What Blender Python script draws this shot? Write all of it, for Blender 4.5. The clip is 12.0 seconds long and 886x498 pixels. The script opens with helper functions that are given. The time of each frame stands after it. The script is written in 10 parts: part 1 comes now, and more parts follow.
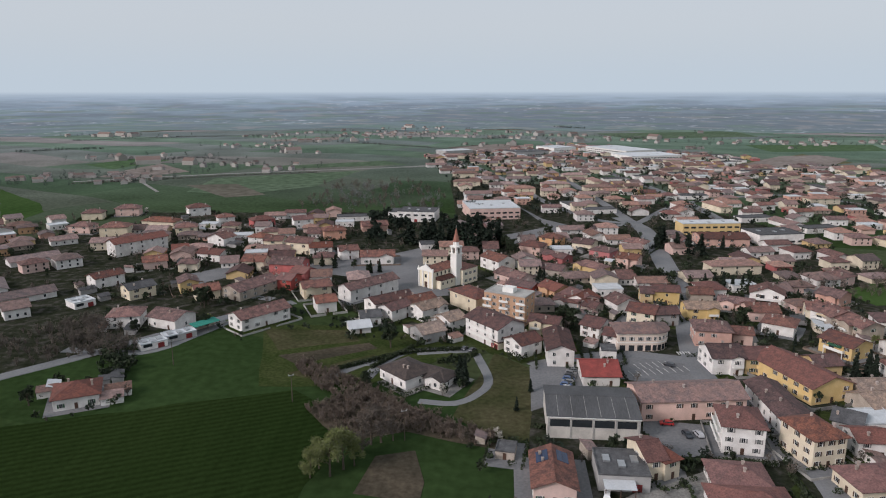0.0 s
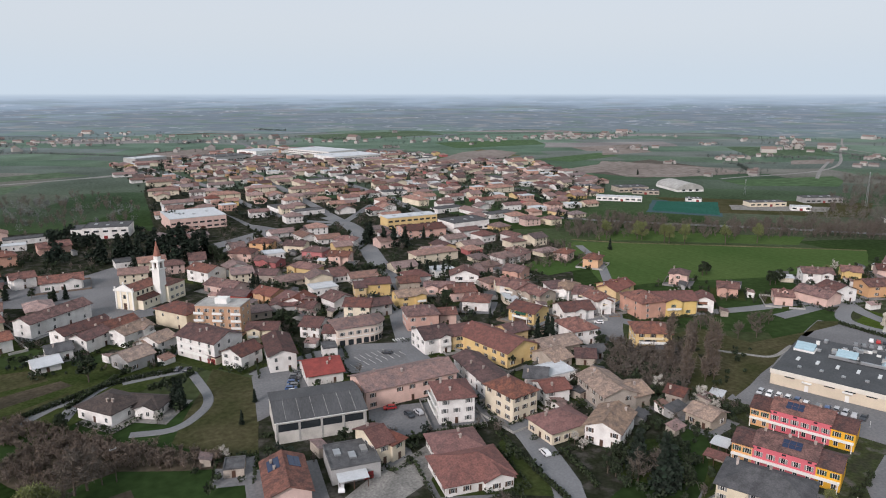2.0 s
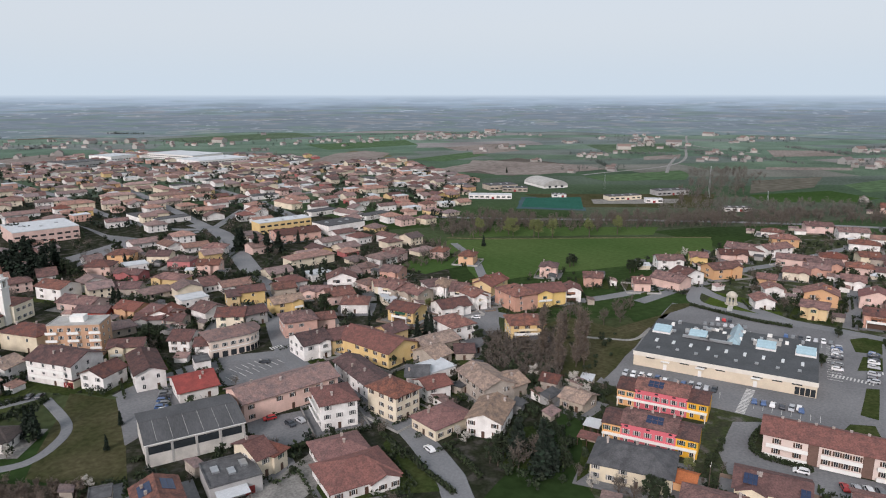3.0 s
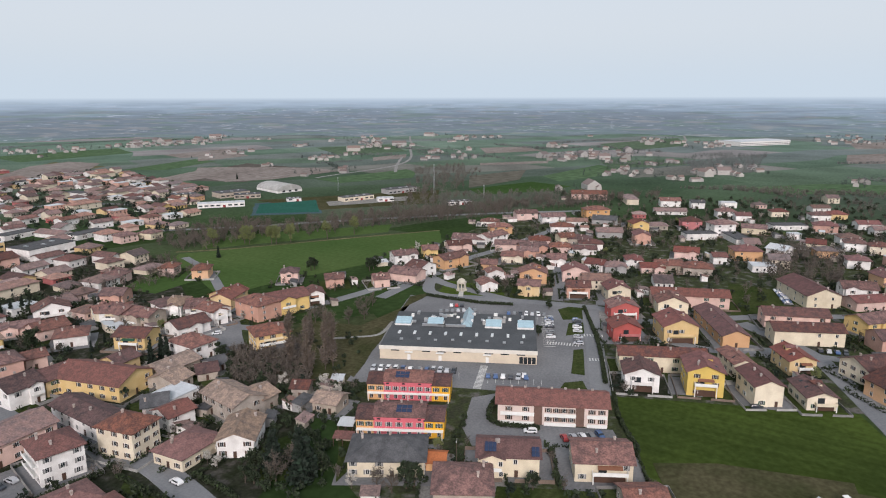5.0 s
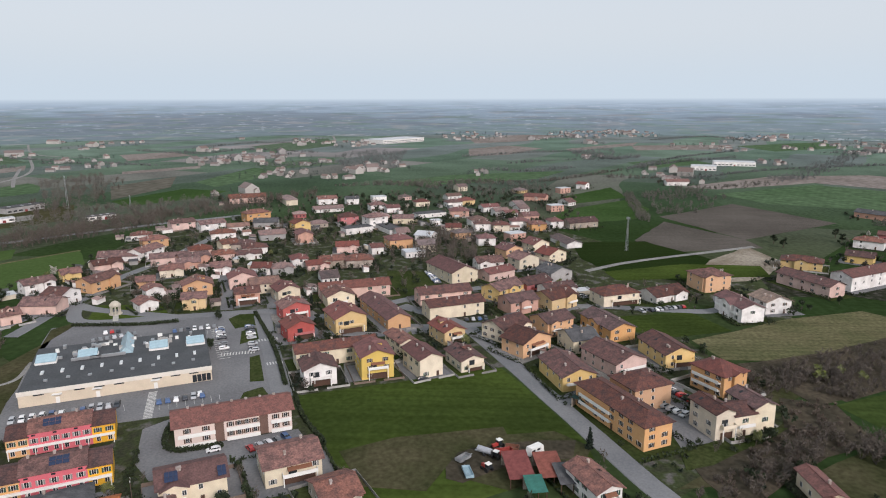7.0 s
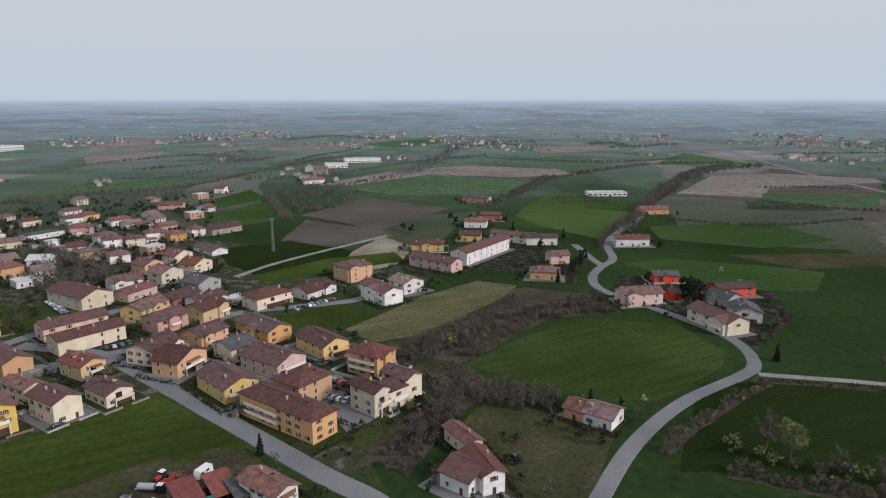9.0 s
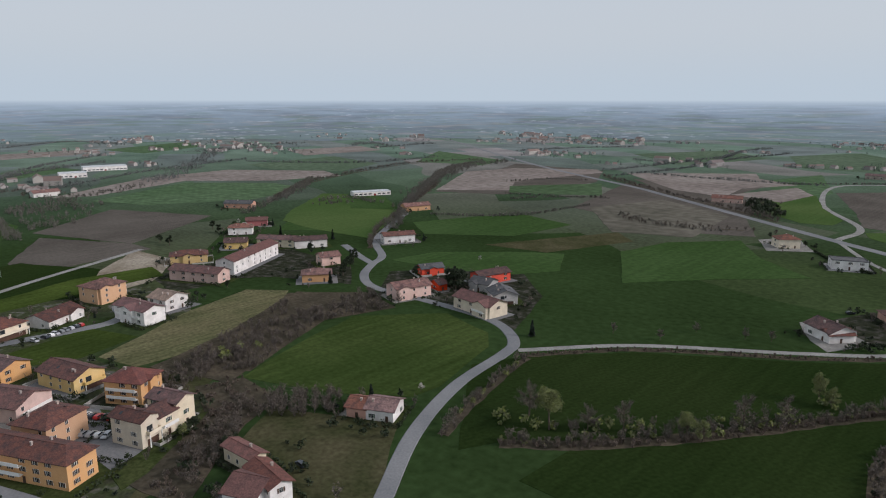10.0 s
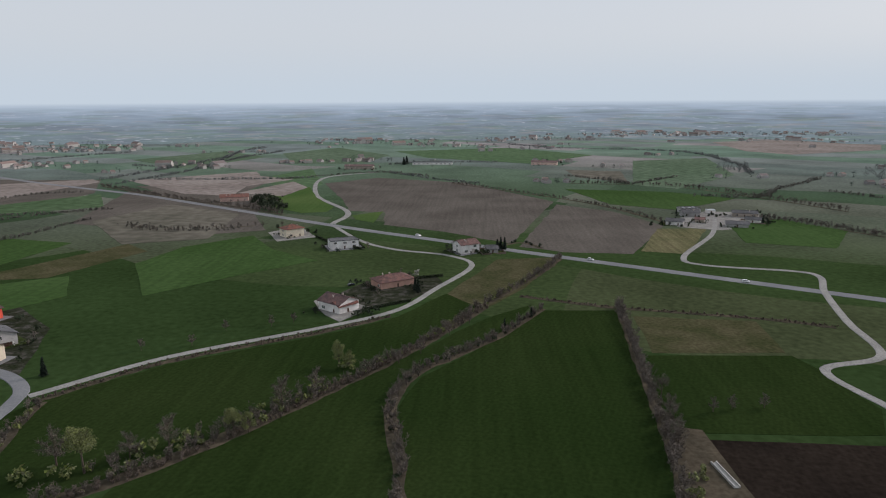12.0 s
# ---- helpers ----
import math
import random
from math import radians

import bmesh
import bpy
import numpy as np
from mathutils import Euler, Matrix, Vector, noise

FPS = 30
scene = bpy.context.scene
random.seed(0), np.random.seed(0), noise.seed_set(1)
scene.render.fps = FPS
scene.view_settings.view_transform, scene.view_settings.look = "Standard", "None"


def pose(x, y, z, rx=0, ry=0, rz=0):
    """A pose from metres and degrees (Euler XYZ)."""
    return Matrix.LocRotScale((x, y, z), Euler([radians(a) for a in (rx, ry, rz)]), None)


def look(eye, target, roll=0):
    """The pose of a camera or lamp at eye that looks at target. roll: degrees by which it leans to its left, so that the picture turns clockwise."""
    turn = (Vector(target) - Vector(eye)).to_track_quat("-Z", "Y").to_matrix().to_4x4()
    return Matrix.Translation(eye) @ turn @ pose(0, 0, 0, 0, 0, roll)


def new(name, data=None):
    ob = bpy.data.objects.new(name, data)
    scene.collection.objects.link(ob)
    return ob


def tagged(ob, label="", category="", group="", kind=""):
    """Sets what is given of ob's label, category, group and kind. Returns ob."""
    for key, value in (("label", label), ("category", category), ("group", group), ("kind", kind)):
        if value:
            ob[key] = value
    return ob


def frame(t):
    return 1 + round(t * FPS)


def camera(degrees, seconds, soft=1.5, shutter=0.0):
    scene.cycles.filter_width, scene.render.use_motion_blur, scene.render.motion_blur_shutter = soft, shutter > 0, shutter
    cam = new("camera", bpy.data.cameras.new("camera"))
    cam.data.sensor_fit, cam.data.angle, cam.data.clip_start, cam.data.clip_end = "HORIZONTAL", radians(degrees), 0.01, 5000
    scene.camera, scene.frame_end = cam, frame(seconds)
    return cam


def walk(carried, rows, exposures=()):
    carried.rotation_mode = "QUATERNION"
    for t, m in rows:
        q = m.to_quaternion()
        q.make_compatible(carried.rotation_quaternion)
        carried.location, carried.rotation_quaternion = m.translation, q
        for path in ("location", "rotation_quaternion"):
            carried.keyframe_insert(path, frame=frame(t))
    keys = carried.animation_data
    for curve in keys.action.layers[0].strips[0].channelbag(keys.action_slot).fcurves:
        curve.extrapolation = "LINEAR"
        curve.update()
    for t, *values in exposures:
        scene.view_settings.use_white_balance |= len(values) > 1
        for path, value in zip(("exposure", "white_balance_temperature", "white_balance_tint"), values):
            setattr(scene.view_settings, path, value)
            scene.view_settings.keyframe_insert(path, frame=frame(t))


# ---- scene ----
cam = camera(66.78, 12.0, soft=1.1)
EXPOSURES = [(0.0, 0.0, 6270, 19), (0.5, 0.2, 6270, 19), (5.5, 0.24, 6270, 19), (7.0, 0.24, 6310, 19), (9.0, 0.0, 6200, 19), (10.5, -0.04, 6200, 19), (12.0, 0.08, 6340, 20)]
ROWS = [
    (0.0, 0.00, 0.00, 99.42, -0.000, -13.184, 0.056),
    (0.5, 0.07, -0.15, 99.42, -6.992, -13.128, -0.038),
    (1.0, 0.15, -0.30, 99.39, -13.661, -13.095, -0.039),
    (1.5, 0.23, -0.45, 99.34, -19.397, -13.078, 0.016),
    (2.0, 0.31, -0.60, 99.27, -24.729, -13.016, -0.003),
    (2.5, 0.38, -0.74, 99.28, -30.083, -12.999, 0.034),
    (3.0, 0.45, -0.88, 99.33, -35.455, -12.943, 0.027),
    (5.0, 0.55, -1.35, 99.68, -57.908, -12.727, 0.115),
    (5.5, 0.46, -1.38, 99.68, -64.208, -12.684, 0.133),
    (6.0, 0.36, -1.40, 99.70, -71.522, -12.675, 0.147),
    (6.5, 0.25, -1.39, 99.75, -79.082, -12.667, 0.105),
    (7.0, 0.13, -1.37, 99.84, -86.590, -12.633, 0.110),
    (9.0, -0.47, -0.94, 100.54, -116.735, -12.592, 0.037),
    (9.5, -0.69, -0.70, 100.63, -126.289, -12.535, -0.053),
    (10.0, -0.89, -0.44, 100.76, -136.610, -12.489, -0.018),
    (10.5, -1.07, -0.16, 100.96, -146.806, -12.473, 0.063),
    (11.0, -1.24, 0.15, 101.10, -156.990, -12.435, 0.121),
    (11.5, -1.39, 0.48, 101.04, -167.087, -12.409, 0.251),
    (12.0, -1.53, 0.81, 100.86, -177.070, -12.395, 0.320),
]
walk(cam, [(t, pose(x, y, z, 90 + pitch, roll, yaw)) for t, x, y, z, yaw, pitch, roll in ROWS], EXPOSURES)

# ---- sky and sun: a pale overcast late afternoon, the sun low behind thin cloud in the south ----
SUN_AZ, SUN_EL = radians(238), radians(29)
world = bpy.data.worlds.new("sky")
scene.world = world
world.use_nodes = True
wn = world.node_tree
wn.nodes.clear()
sky = wn.nodes.new("ShaderNodeTexSky")
sky.sky_type = "NISHITA"
sky.sun_disc = False
sky.sun_elevation, sky.sun_rotation = SUN_EL, SUN_AZ
sky.altitude, sky.air_density, sky.dust_density, sky.ozone_density = 0, 1.0, 3.0, 1.0
veil = wn.nodes.new("ShaderNodeMix")
veil.data_type = "RGBA"
veil.inputs[0].default_value = 0.92
veil.inputs[7].default_value = (5.72, 6.42, 6.48, 1)
bg = wn.nodes.new("ShaderNodeBackground")
bg.inputs[1].default_value = 0.1
wo = wn.nodes.new("ShaderNodeOutputWorld")
wn.links.new(sky.outputs[0], veil.inputs[6])
wn.links.new(veil.outputs[2], bg.inputs[0])
wn.links.new(bg.outputs[0], wo.inputs[0])

sun = new("sun", bpy.data.lights.new("sun", "SUN"))
sun.data.energy, sun.data.angle, sun.data.color = 2.5, radians(18), (1.0, 0.94, 0.86)
sun.matrix_world = look((300 * math.sin(SUN_AZ), 300 * math.cos(SUN_AZ), 300 * math.tan(SUN_EL)), (0, 0, 0))


# ---- materials ----
def material(name, colour, rough=0.9, vary=0.25, scale=0.6, fine=6.0, second=None, bump=0.3, random_value=0.0, island=0.0, metal=0.0, stretch=(1, 1, 1), world_space=False, coat=0.0):
    """A surface of one colour with stains at one scale and grain at a finer one."""
    m = bpy.data.materials.new(name)
    m.use_nodes = True
    t = m.node_tree
    n, l = t.nodes, t.links
    p = n["Principled BSDF"]
    p.inputs["Roughness"].default_value, p.inputs["Metallic"].default_value = rough, metal
    p.inputs["Specular IOR Level"].default_value = 0.3
    p.inputs["Coat Weight"].default_value = coat
    co = n.new("ShaderNodeTexCoord")
    mp = n.new("ShaderNodeMapping")
    mp.inputs["Scale"].default_value = stretch
    if world_space:
        geo = n.new("ShaderNodeNewGeometry")
        l.new(geo.outputs["Position"], mp.inputs[0])
    else:
        l.new(co.outputs["Object"], mp.inputs[0])
    big, small = n.new("ShaderNodeTexNoise"), n.new("ShaderNodeTexNoise")
    big.inputs["Scale"].default_value, small.inputs["Scale"].default_value = scale, fine
    big.inputs["Detail"].default_value, small.inputs["Detail"].default_value = 4, 3
    l.new(mp.outputs[0], big.inputs["Vector"])
    l.new(mp.outputs[0], small.inputs["Vector"])
    a = n.new("ShaderNodeMix")
    a.data_type = "RGBA"
    dark = second or tuple(c * (1 - vary) for c in colour)
    a.inputs[6].default_value, a.inputs[7].default_value = (*dark, 1), (*colour, 1)
    ramp = n.new("ShaderNodeMapRange")
    ramp.inputs[1].default_value, ramp.inputs[2].default_value = 0.35, 0.65
    l.new(big.outputs[0], ramp.inputs[0])
    l.new(ramp.outputs[0], a.inputs[0])
    b = n.new("ShaderNodeHueSaturation")
    mr = n.new("ShaderNodeMapRange")
    mr.inputs[1].default_value, mr.inputs[2].default_value = 0.3, 0.7
    mr.inputs[3].default_value, mr.inputs[4].default_value = 1 - vary * 0.7, 1 + vary * 0.7
    l.new(small.outputs[0], mr.inputs[0])
    val = mr.outputs[0]
    if random_value or island:
        src = n.new("ShaderNodeObjectInfo").outputs["Random"] if random_value else n.new("ShaderNodeNewGeometry").outputs["Random Per Island"]
        k = random_value or island
        r = n.new("ShaderNodeMapRange")
        r.inputs[3].default_value, r.inputs[4].default_value = 1 - k, 1 + k
        l.new(src, r.inputs[0])
        mul = n.new("ShaderNodeMath")
        mul.operation = "MULTIPLY"
        l.new(r.outputs[0], mul.inputs[0])
        l.new(val, mul.inputs[1])
        val = mul.outputs[0]
        times, part_of = n.new("ShaderNodeMath"), n.new("ShaderNodeMath")
        times.operation, part_of.operation = "MULTIPLY", "FRACT"
        times.inputs[1].default_value = 13.7
        l.new(src, times.inputs[0])
        l.new(times.outputs[0], part_of.inputs[0])
        for socket, low, high in (("Saturation", 1 - 1.2 * min(k, 0.25), 1 + 0.9 * min(k, 0.25)), ("Hue", 0.5 - 0.04 * min(k, 0.25), 0.5 + 0.015 * min(k, 0.25))):
            span = n.new("ShaderNodeMapRange")
            span.inputs[3].default_value, span.inputs[4].default_value = low, high
            l.new(part_of.outputs[0], span.inputs[0])
            l.new(span.outputs[0], b.inputs[socket])
    l.new(val, b.inputs["Value"])
    l.new(a.outputs[2], b.inputs["Color"])
    l.new(b.outputs[0], p.inputs["Base Color"])
    if bump:
        bp = n.new("ShaderNodeBump")
        bp.inputs["Strength"].default_value, bp.inputs["Distance"].default_value = bump, 0.05
        l.new(small.outputs[0], bp.inputs["Height"])
        l.new(bp.outputs[0], p.inputs["Normal"])
    return m


WALL = {
    "W": material("white_plaster", (0.77, 0.745, 0.72), second=(0.60, 0.57, 0.545), vary=0.16, scale=0.3, random_value=0.09),
    "C": material("cream_plaster", (0.69, 0.61, 0.47), second=(0.58, 0.50, 0.38), vary=0.15, scale=0.3, random_value=0.10),
    "Y": material("yellow_plaster", (0.63, 0.465, 0.225), second=(0.58, 0.41, 0.18), vary=0.14, scale=0.3, random_value=0.12),
    "Z": material("bright_yellow_plaster", (0.64, 0.455, 0.125), vary=0.1, scale=0.3),
    "O": material("orange_plaster", (0.59, 0.355, 0.19), second=(0.57, 0.33, 0.165), vary=0.14, scale=0.3, random_value=0.12),
    "P": material("pink_plaster", (0.66, 0.47, 0.41), second=(0.54, 0.38, 0.33), vary=0.14, scale=0.3, random_value=0.10),
    "S": material("salmon_plaster", (0.58, 0.34, 0.26), second=(0.46, 0.27, 0.21), vary=0.14, scale=0.3, random_value=0.10),
    "R": material("red_plaster", (0.46, 0.13, 0.12), second=(0.36, 0.11, 0.10), vary=0.14, scale=0.3, random_value=0.15),
    "V": material("vermilion_plaster", (0.68, 0.09, 0.05), vary=0.12, scale=0.25, random_value=0.08),
    "G": material("grey_plaster", (0.38, 0.37, 0.36), vary=0.2, scale=0.25, random_value=0.12),
    "T": material("old_stone_wall", (0.42, 0.36, 0.30), vary=0.3, scale=0.3, random_value=0.12),
}
ROOF = {
    "t": material("weathered_clay_tiles", (0.21, 0.105, 0.084), second=(0.098, 0.056, 0.050), vary=0.42, scale=0.55, fine=2.2, bump=1.0, random_value=0.25),
    "d": material("dark_brown_tiles", (0.130, 0.062, 0.052), second=(0.066, 0.041, 0.039), vary=0.4, scale=0.55, fine=2.2, bump=1.0, random_value=0.25),
    "r": material("red_clay_tiles", (0.175, 0.074, 0.058), second=(0.115, 0.054, 0.046), vary=0.35, scale=0.55, fine=2.2, bump=1.0, random_value=0.2),
    "l": material("pale_old_clay_tiles", (0.31, 0.22, 0.165), second=(0.165, 0.125, 0.105), vary=0.45, scale=0.6, fine=2.2, bump=1.0, random_value=0.15),
    "m": material("maroon_clay_tiles", (0.172, 0.070, 0.060), second=(0.112, 0.052, 0.047), vary=0.3, scale=0.5, fine=2.2, bump=0.9, random_value=0.22),
    "v": material("bright_red_tiles", (0.27, 0.060, 0.052), second=(0.19, 0.048, 0.042), vary=0.2, scale=0.5, fine=2.2, bump=0.8),
    "k": material("dark_slate_tiles", (0.080, 0.062, 0.056), second=(0.052, 0.043, 0.041), vary=0.35, scale=0.55, fine=2.2, bump=1.0, random_value=0.15),
    "g": material("grey_roofing", (0.098, 0.098, 0.102), second=(0.058, 0.058, 0.062), vary=0.3, scale=0.4, fine=2.5, bump=0.5, random_value=0.15),
    "w": material("white_sheet_roofing", (0.52, 0.54, 0.56), vary=0.15, scale=0.3, fine=3, bump=0.2, random_value=0.06),
    # b and n: paled for the far quarter, haze put into the colour
    "b": material("haze_paled_tiles", (0.265, 0.165, 0.138), second=(0.155, 0.106, 0.095), vary=0.35, scale=0.5, fine=2.0, bump=0.6, island=0.4),
    "n": material("dull_brown_tiles", (0.19, 0.130, 0.120), second=(0.115, 0.090, 0.088), vary=0.35, scale=0.5, fine=2.0, bump=0.6, island=0.45),
    "o": material("orange_clay_tiles", (0.38, 0.14, 0.07), vary=0.25, scale=0.4, fine=3, bump=0.6, random_value=0.08),
}
WHITE = material("white_paint", (0.76, 0.75, 0.72), vary=0.08)
PANE = material("dark_window_glass", (0.03, 0.035, 0.04), rough=0.12, vary=0.2, bump=0)
SHUTTER = {
    "brown": material("brown_shutter_paint", (0.10, 0.06, 0.04), rough=0.6, vary=0.2),
    "green": material("green_shutter_paint", (0.04, 0.085, 0.05), rough=0.6, vary=0.2),
    "grey": material("grey_shutter_paint", (0.26, 0.25, 0.24), rough=0.6, vary=0.2),
}
DOORPAINT = material("dark_wood_door", (0.09, 0.05, 0.035), rough=0.6, vary=0.2)
REDDOOR = material("dark_red_door_paint", (0.22, 0.03, 0.03), rough=0.5, vary=0.15)
CHIMNEY = material("chimney_render", (0.42, 0.35, 0.31), vary=0.25, random_value=0.2)
CONCRETE = material("concrete", (0.40, 0.39, 0.37), vary=0.25, scale=0.2, fine=4)
SOLAR = material("solar_panel_glass", (0.025, 0.04, 0.085), rough=0.15, vary=0.2, bump=0)
METAL = material("galvanised_metal", (0.42, 0.43, 0.44), rough=0.45, metal=0.7, vary=0.15)
BARK = material("bark", (0.10, 0.078, 0.06), vary=0.3, scale=2, fine=9)
LEAF = {
    "bare": material("bare_twigs", (0.120, 0.100, 0.082), vary=0.25, island=0.25),
    "budding": material("budding_spring_leaves", (0.165, 0.185, 0.068), vary=0.25, island=0.3),
    "evergreen": material("evergreen_leaves", (0.027, 0.040, 0.019), vary=0.3, island=0.35),
    "conifer": material("dark_conifer_needles", (0.017, 0.028, 0.018), vary=0.3, island=0.35),
    "poplar": material("poplar_twigs", (0.15, 0.12, 0.095), vary=0.25, island=0.25),
    "hedge": material("clipped_hedge_leaves", (0.029, 0.042, 0.018), vary=0.3, island=0.35),
    "blossom": material("white_blossom", (0.50, 0.47, 0.42), vary=0.2, island=0.25),
    # far, mid and conifer_far: distance haze painted in, paler and greyer
    "far": material("haze_paled_woods", (0.150, 0.156, 0.152), vary=0.2, island=0.25),
    "mid": material("haze_greyed_branches", (0.125, 0.116, 0.098), vary=0.2, island=0.3),
    "conifer_far": material("haze_paled_conifers", (0.060, 0.078, 0.068), vary=0.2, island=0.3),
    "scrub": material("dry_bramble_stems", (0.145, 0.112, 0.088), vary=0.3, island=0.3),
}


def ground_material(name, a, b, scale, fine=0.8, rows=0.0, angle=0.0, third=None, grain=0.28, streak=0.0, ridge=0.035):
    """Soil and plants seen from above: two tones in drifts, a grain, and faint drill rows."""
    m = bpy.data.materials.new(name)
    m.use_nodes = True
    n, l = m.node_tree.nodes, m.node_tree.links
    p = n["Principled BSDF"]
    p.inputs["Roughness"].default_value = 0.95
    p.inputs["Specular IOR Level"].default_value = 0.0
    g = n.new("ShaderNodeNewGeometry")
    pos = g.outputs["Position"]
    x, y = n.new("ShaderNodeTexNoise"), n.new("ShaderNodeTexNoise")
    for q, s in ((x, scale), (y, fine)):
        q.inputs["Scale"].default_value, q.inputs["Detail"].default_value = s, 5
        l.new(pos, q.inputs["Vector"])
    r = n.new("ShaderNodeValToRGB")
    r.color_ramp.elements[0].position, r.color_ramp.elements[1].position = 0.36, 0.64
    r.color_ramp.elements[0].color, r.color_ramp.elements[1].color = (*a, 1), (*b, 1)
    if third:
        e = r.color_ramp.elements.new(0.53)
        e.color = (*third, 1)
    l.new(x.outputs[0], r.inputs[0])
    hs = n.new("ShaderNodeHueSaturation")
    mr = n.new("ShaderNodeMapRange")
    mr.inputs[1].default_value, mr.inputs[2].default_value, mr.inputs[3].default_value, mr.inputs[4].default_value = 0.3, 0.7, 1 - grain, 1 + grain
    l.new(y.outputs[0], mr.inputs[0])
    along = n.new("ShaderNodeMapping")
    along.inputs["Rotation"].default_value = (0, 0, radians(angle))
    along.inputs["Scale"].default_value = (0.35, 0.018, 1)
    l.new(pos, along.inputs[0])
    st = n.new("ShaderNodeTexNoise")
    st.inputs["Scale"].default_value, st.inputs["Detail"].default_value = 1.0, 4
    l.new(along.outputs[0], st.inputs["Vector"])
    sr = n.new("ShaderNodeMapRange")
    sr.inputs[1].default_value, sr.inputs[2].default_value, sr.inputs[3].default_value, sr.inputs[4].default_value = 0.3, 0.7, 1 - streak, 1 + streak
    l.new(st.outputs[0], sr.inputs[0])
    join = n.new("ShaderNodeMath")
    join.operation = "MULTIPLY"
    l.new(mr.outputs[0], join.inputs[0])
    l.new(sr.outputs[0], join.inputs[1])
    val = join.outputs[0]
    if rows:
        mp = n.new("ShaderNodeMapping")
        mp.inputs["Rotation"].default_value = (0, 0, radians(angle))
        l.new(pos, mp.inputs[0])
        w = n.new("ShaderNodeTexWave")
        w.inputs["Scale"].default_value, w.inputs["Distortion"].default_value = rows, 1.5
        l.new(mp.outputs[0], w.inputs["Vector"])
        wr = n.new("ShaderNodeMapRange")
        wr.inputs[3].default_value, wr.inputs[4].default_value = 1 - ridge, 1 + ridge
        l.new(w.outputs["Fac"], wr.inputs[0])
        mu = n.new("ShaderNodeMath")
        mu.operation = "MULTIPLY"
        l.new(val, mu.inputs[0])
        l.new(wr.outputs[0], mu.inputs[1])
        val = mu.outputs[0]
    l.new(val, hs.inputs["Value"])
    l.new(r.outputs[0], hs.inputs["Color"])
    l.new(hs.outputs[0], p.inputs["Base Color"])
    bp = n.new("ShaderNodeBump")
    bp.inputs["Strength"].default_value, bp.inputs["Distance"].default_value = 0.5 if fine < 1 else 0.1, 0.15
    l.new(y.outputs[0], bp.inputs["Height"])
    l.new(bp.outputs[0], p.inputs["Normal"])
    return m


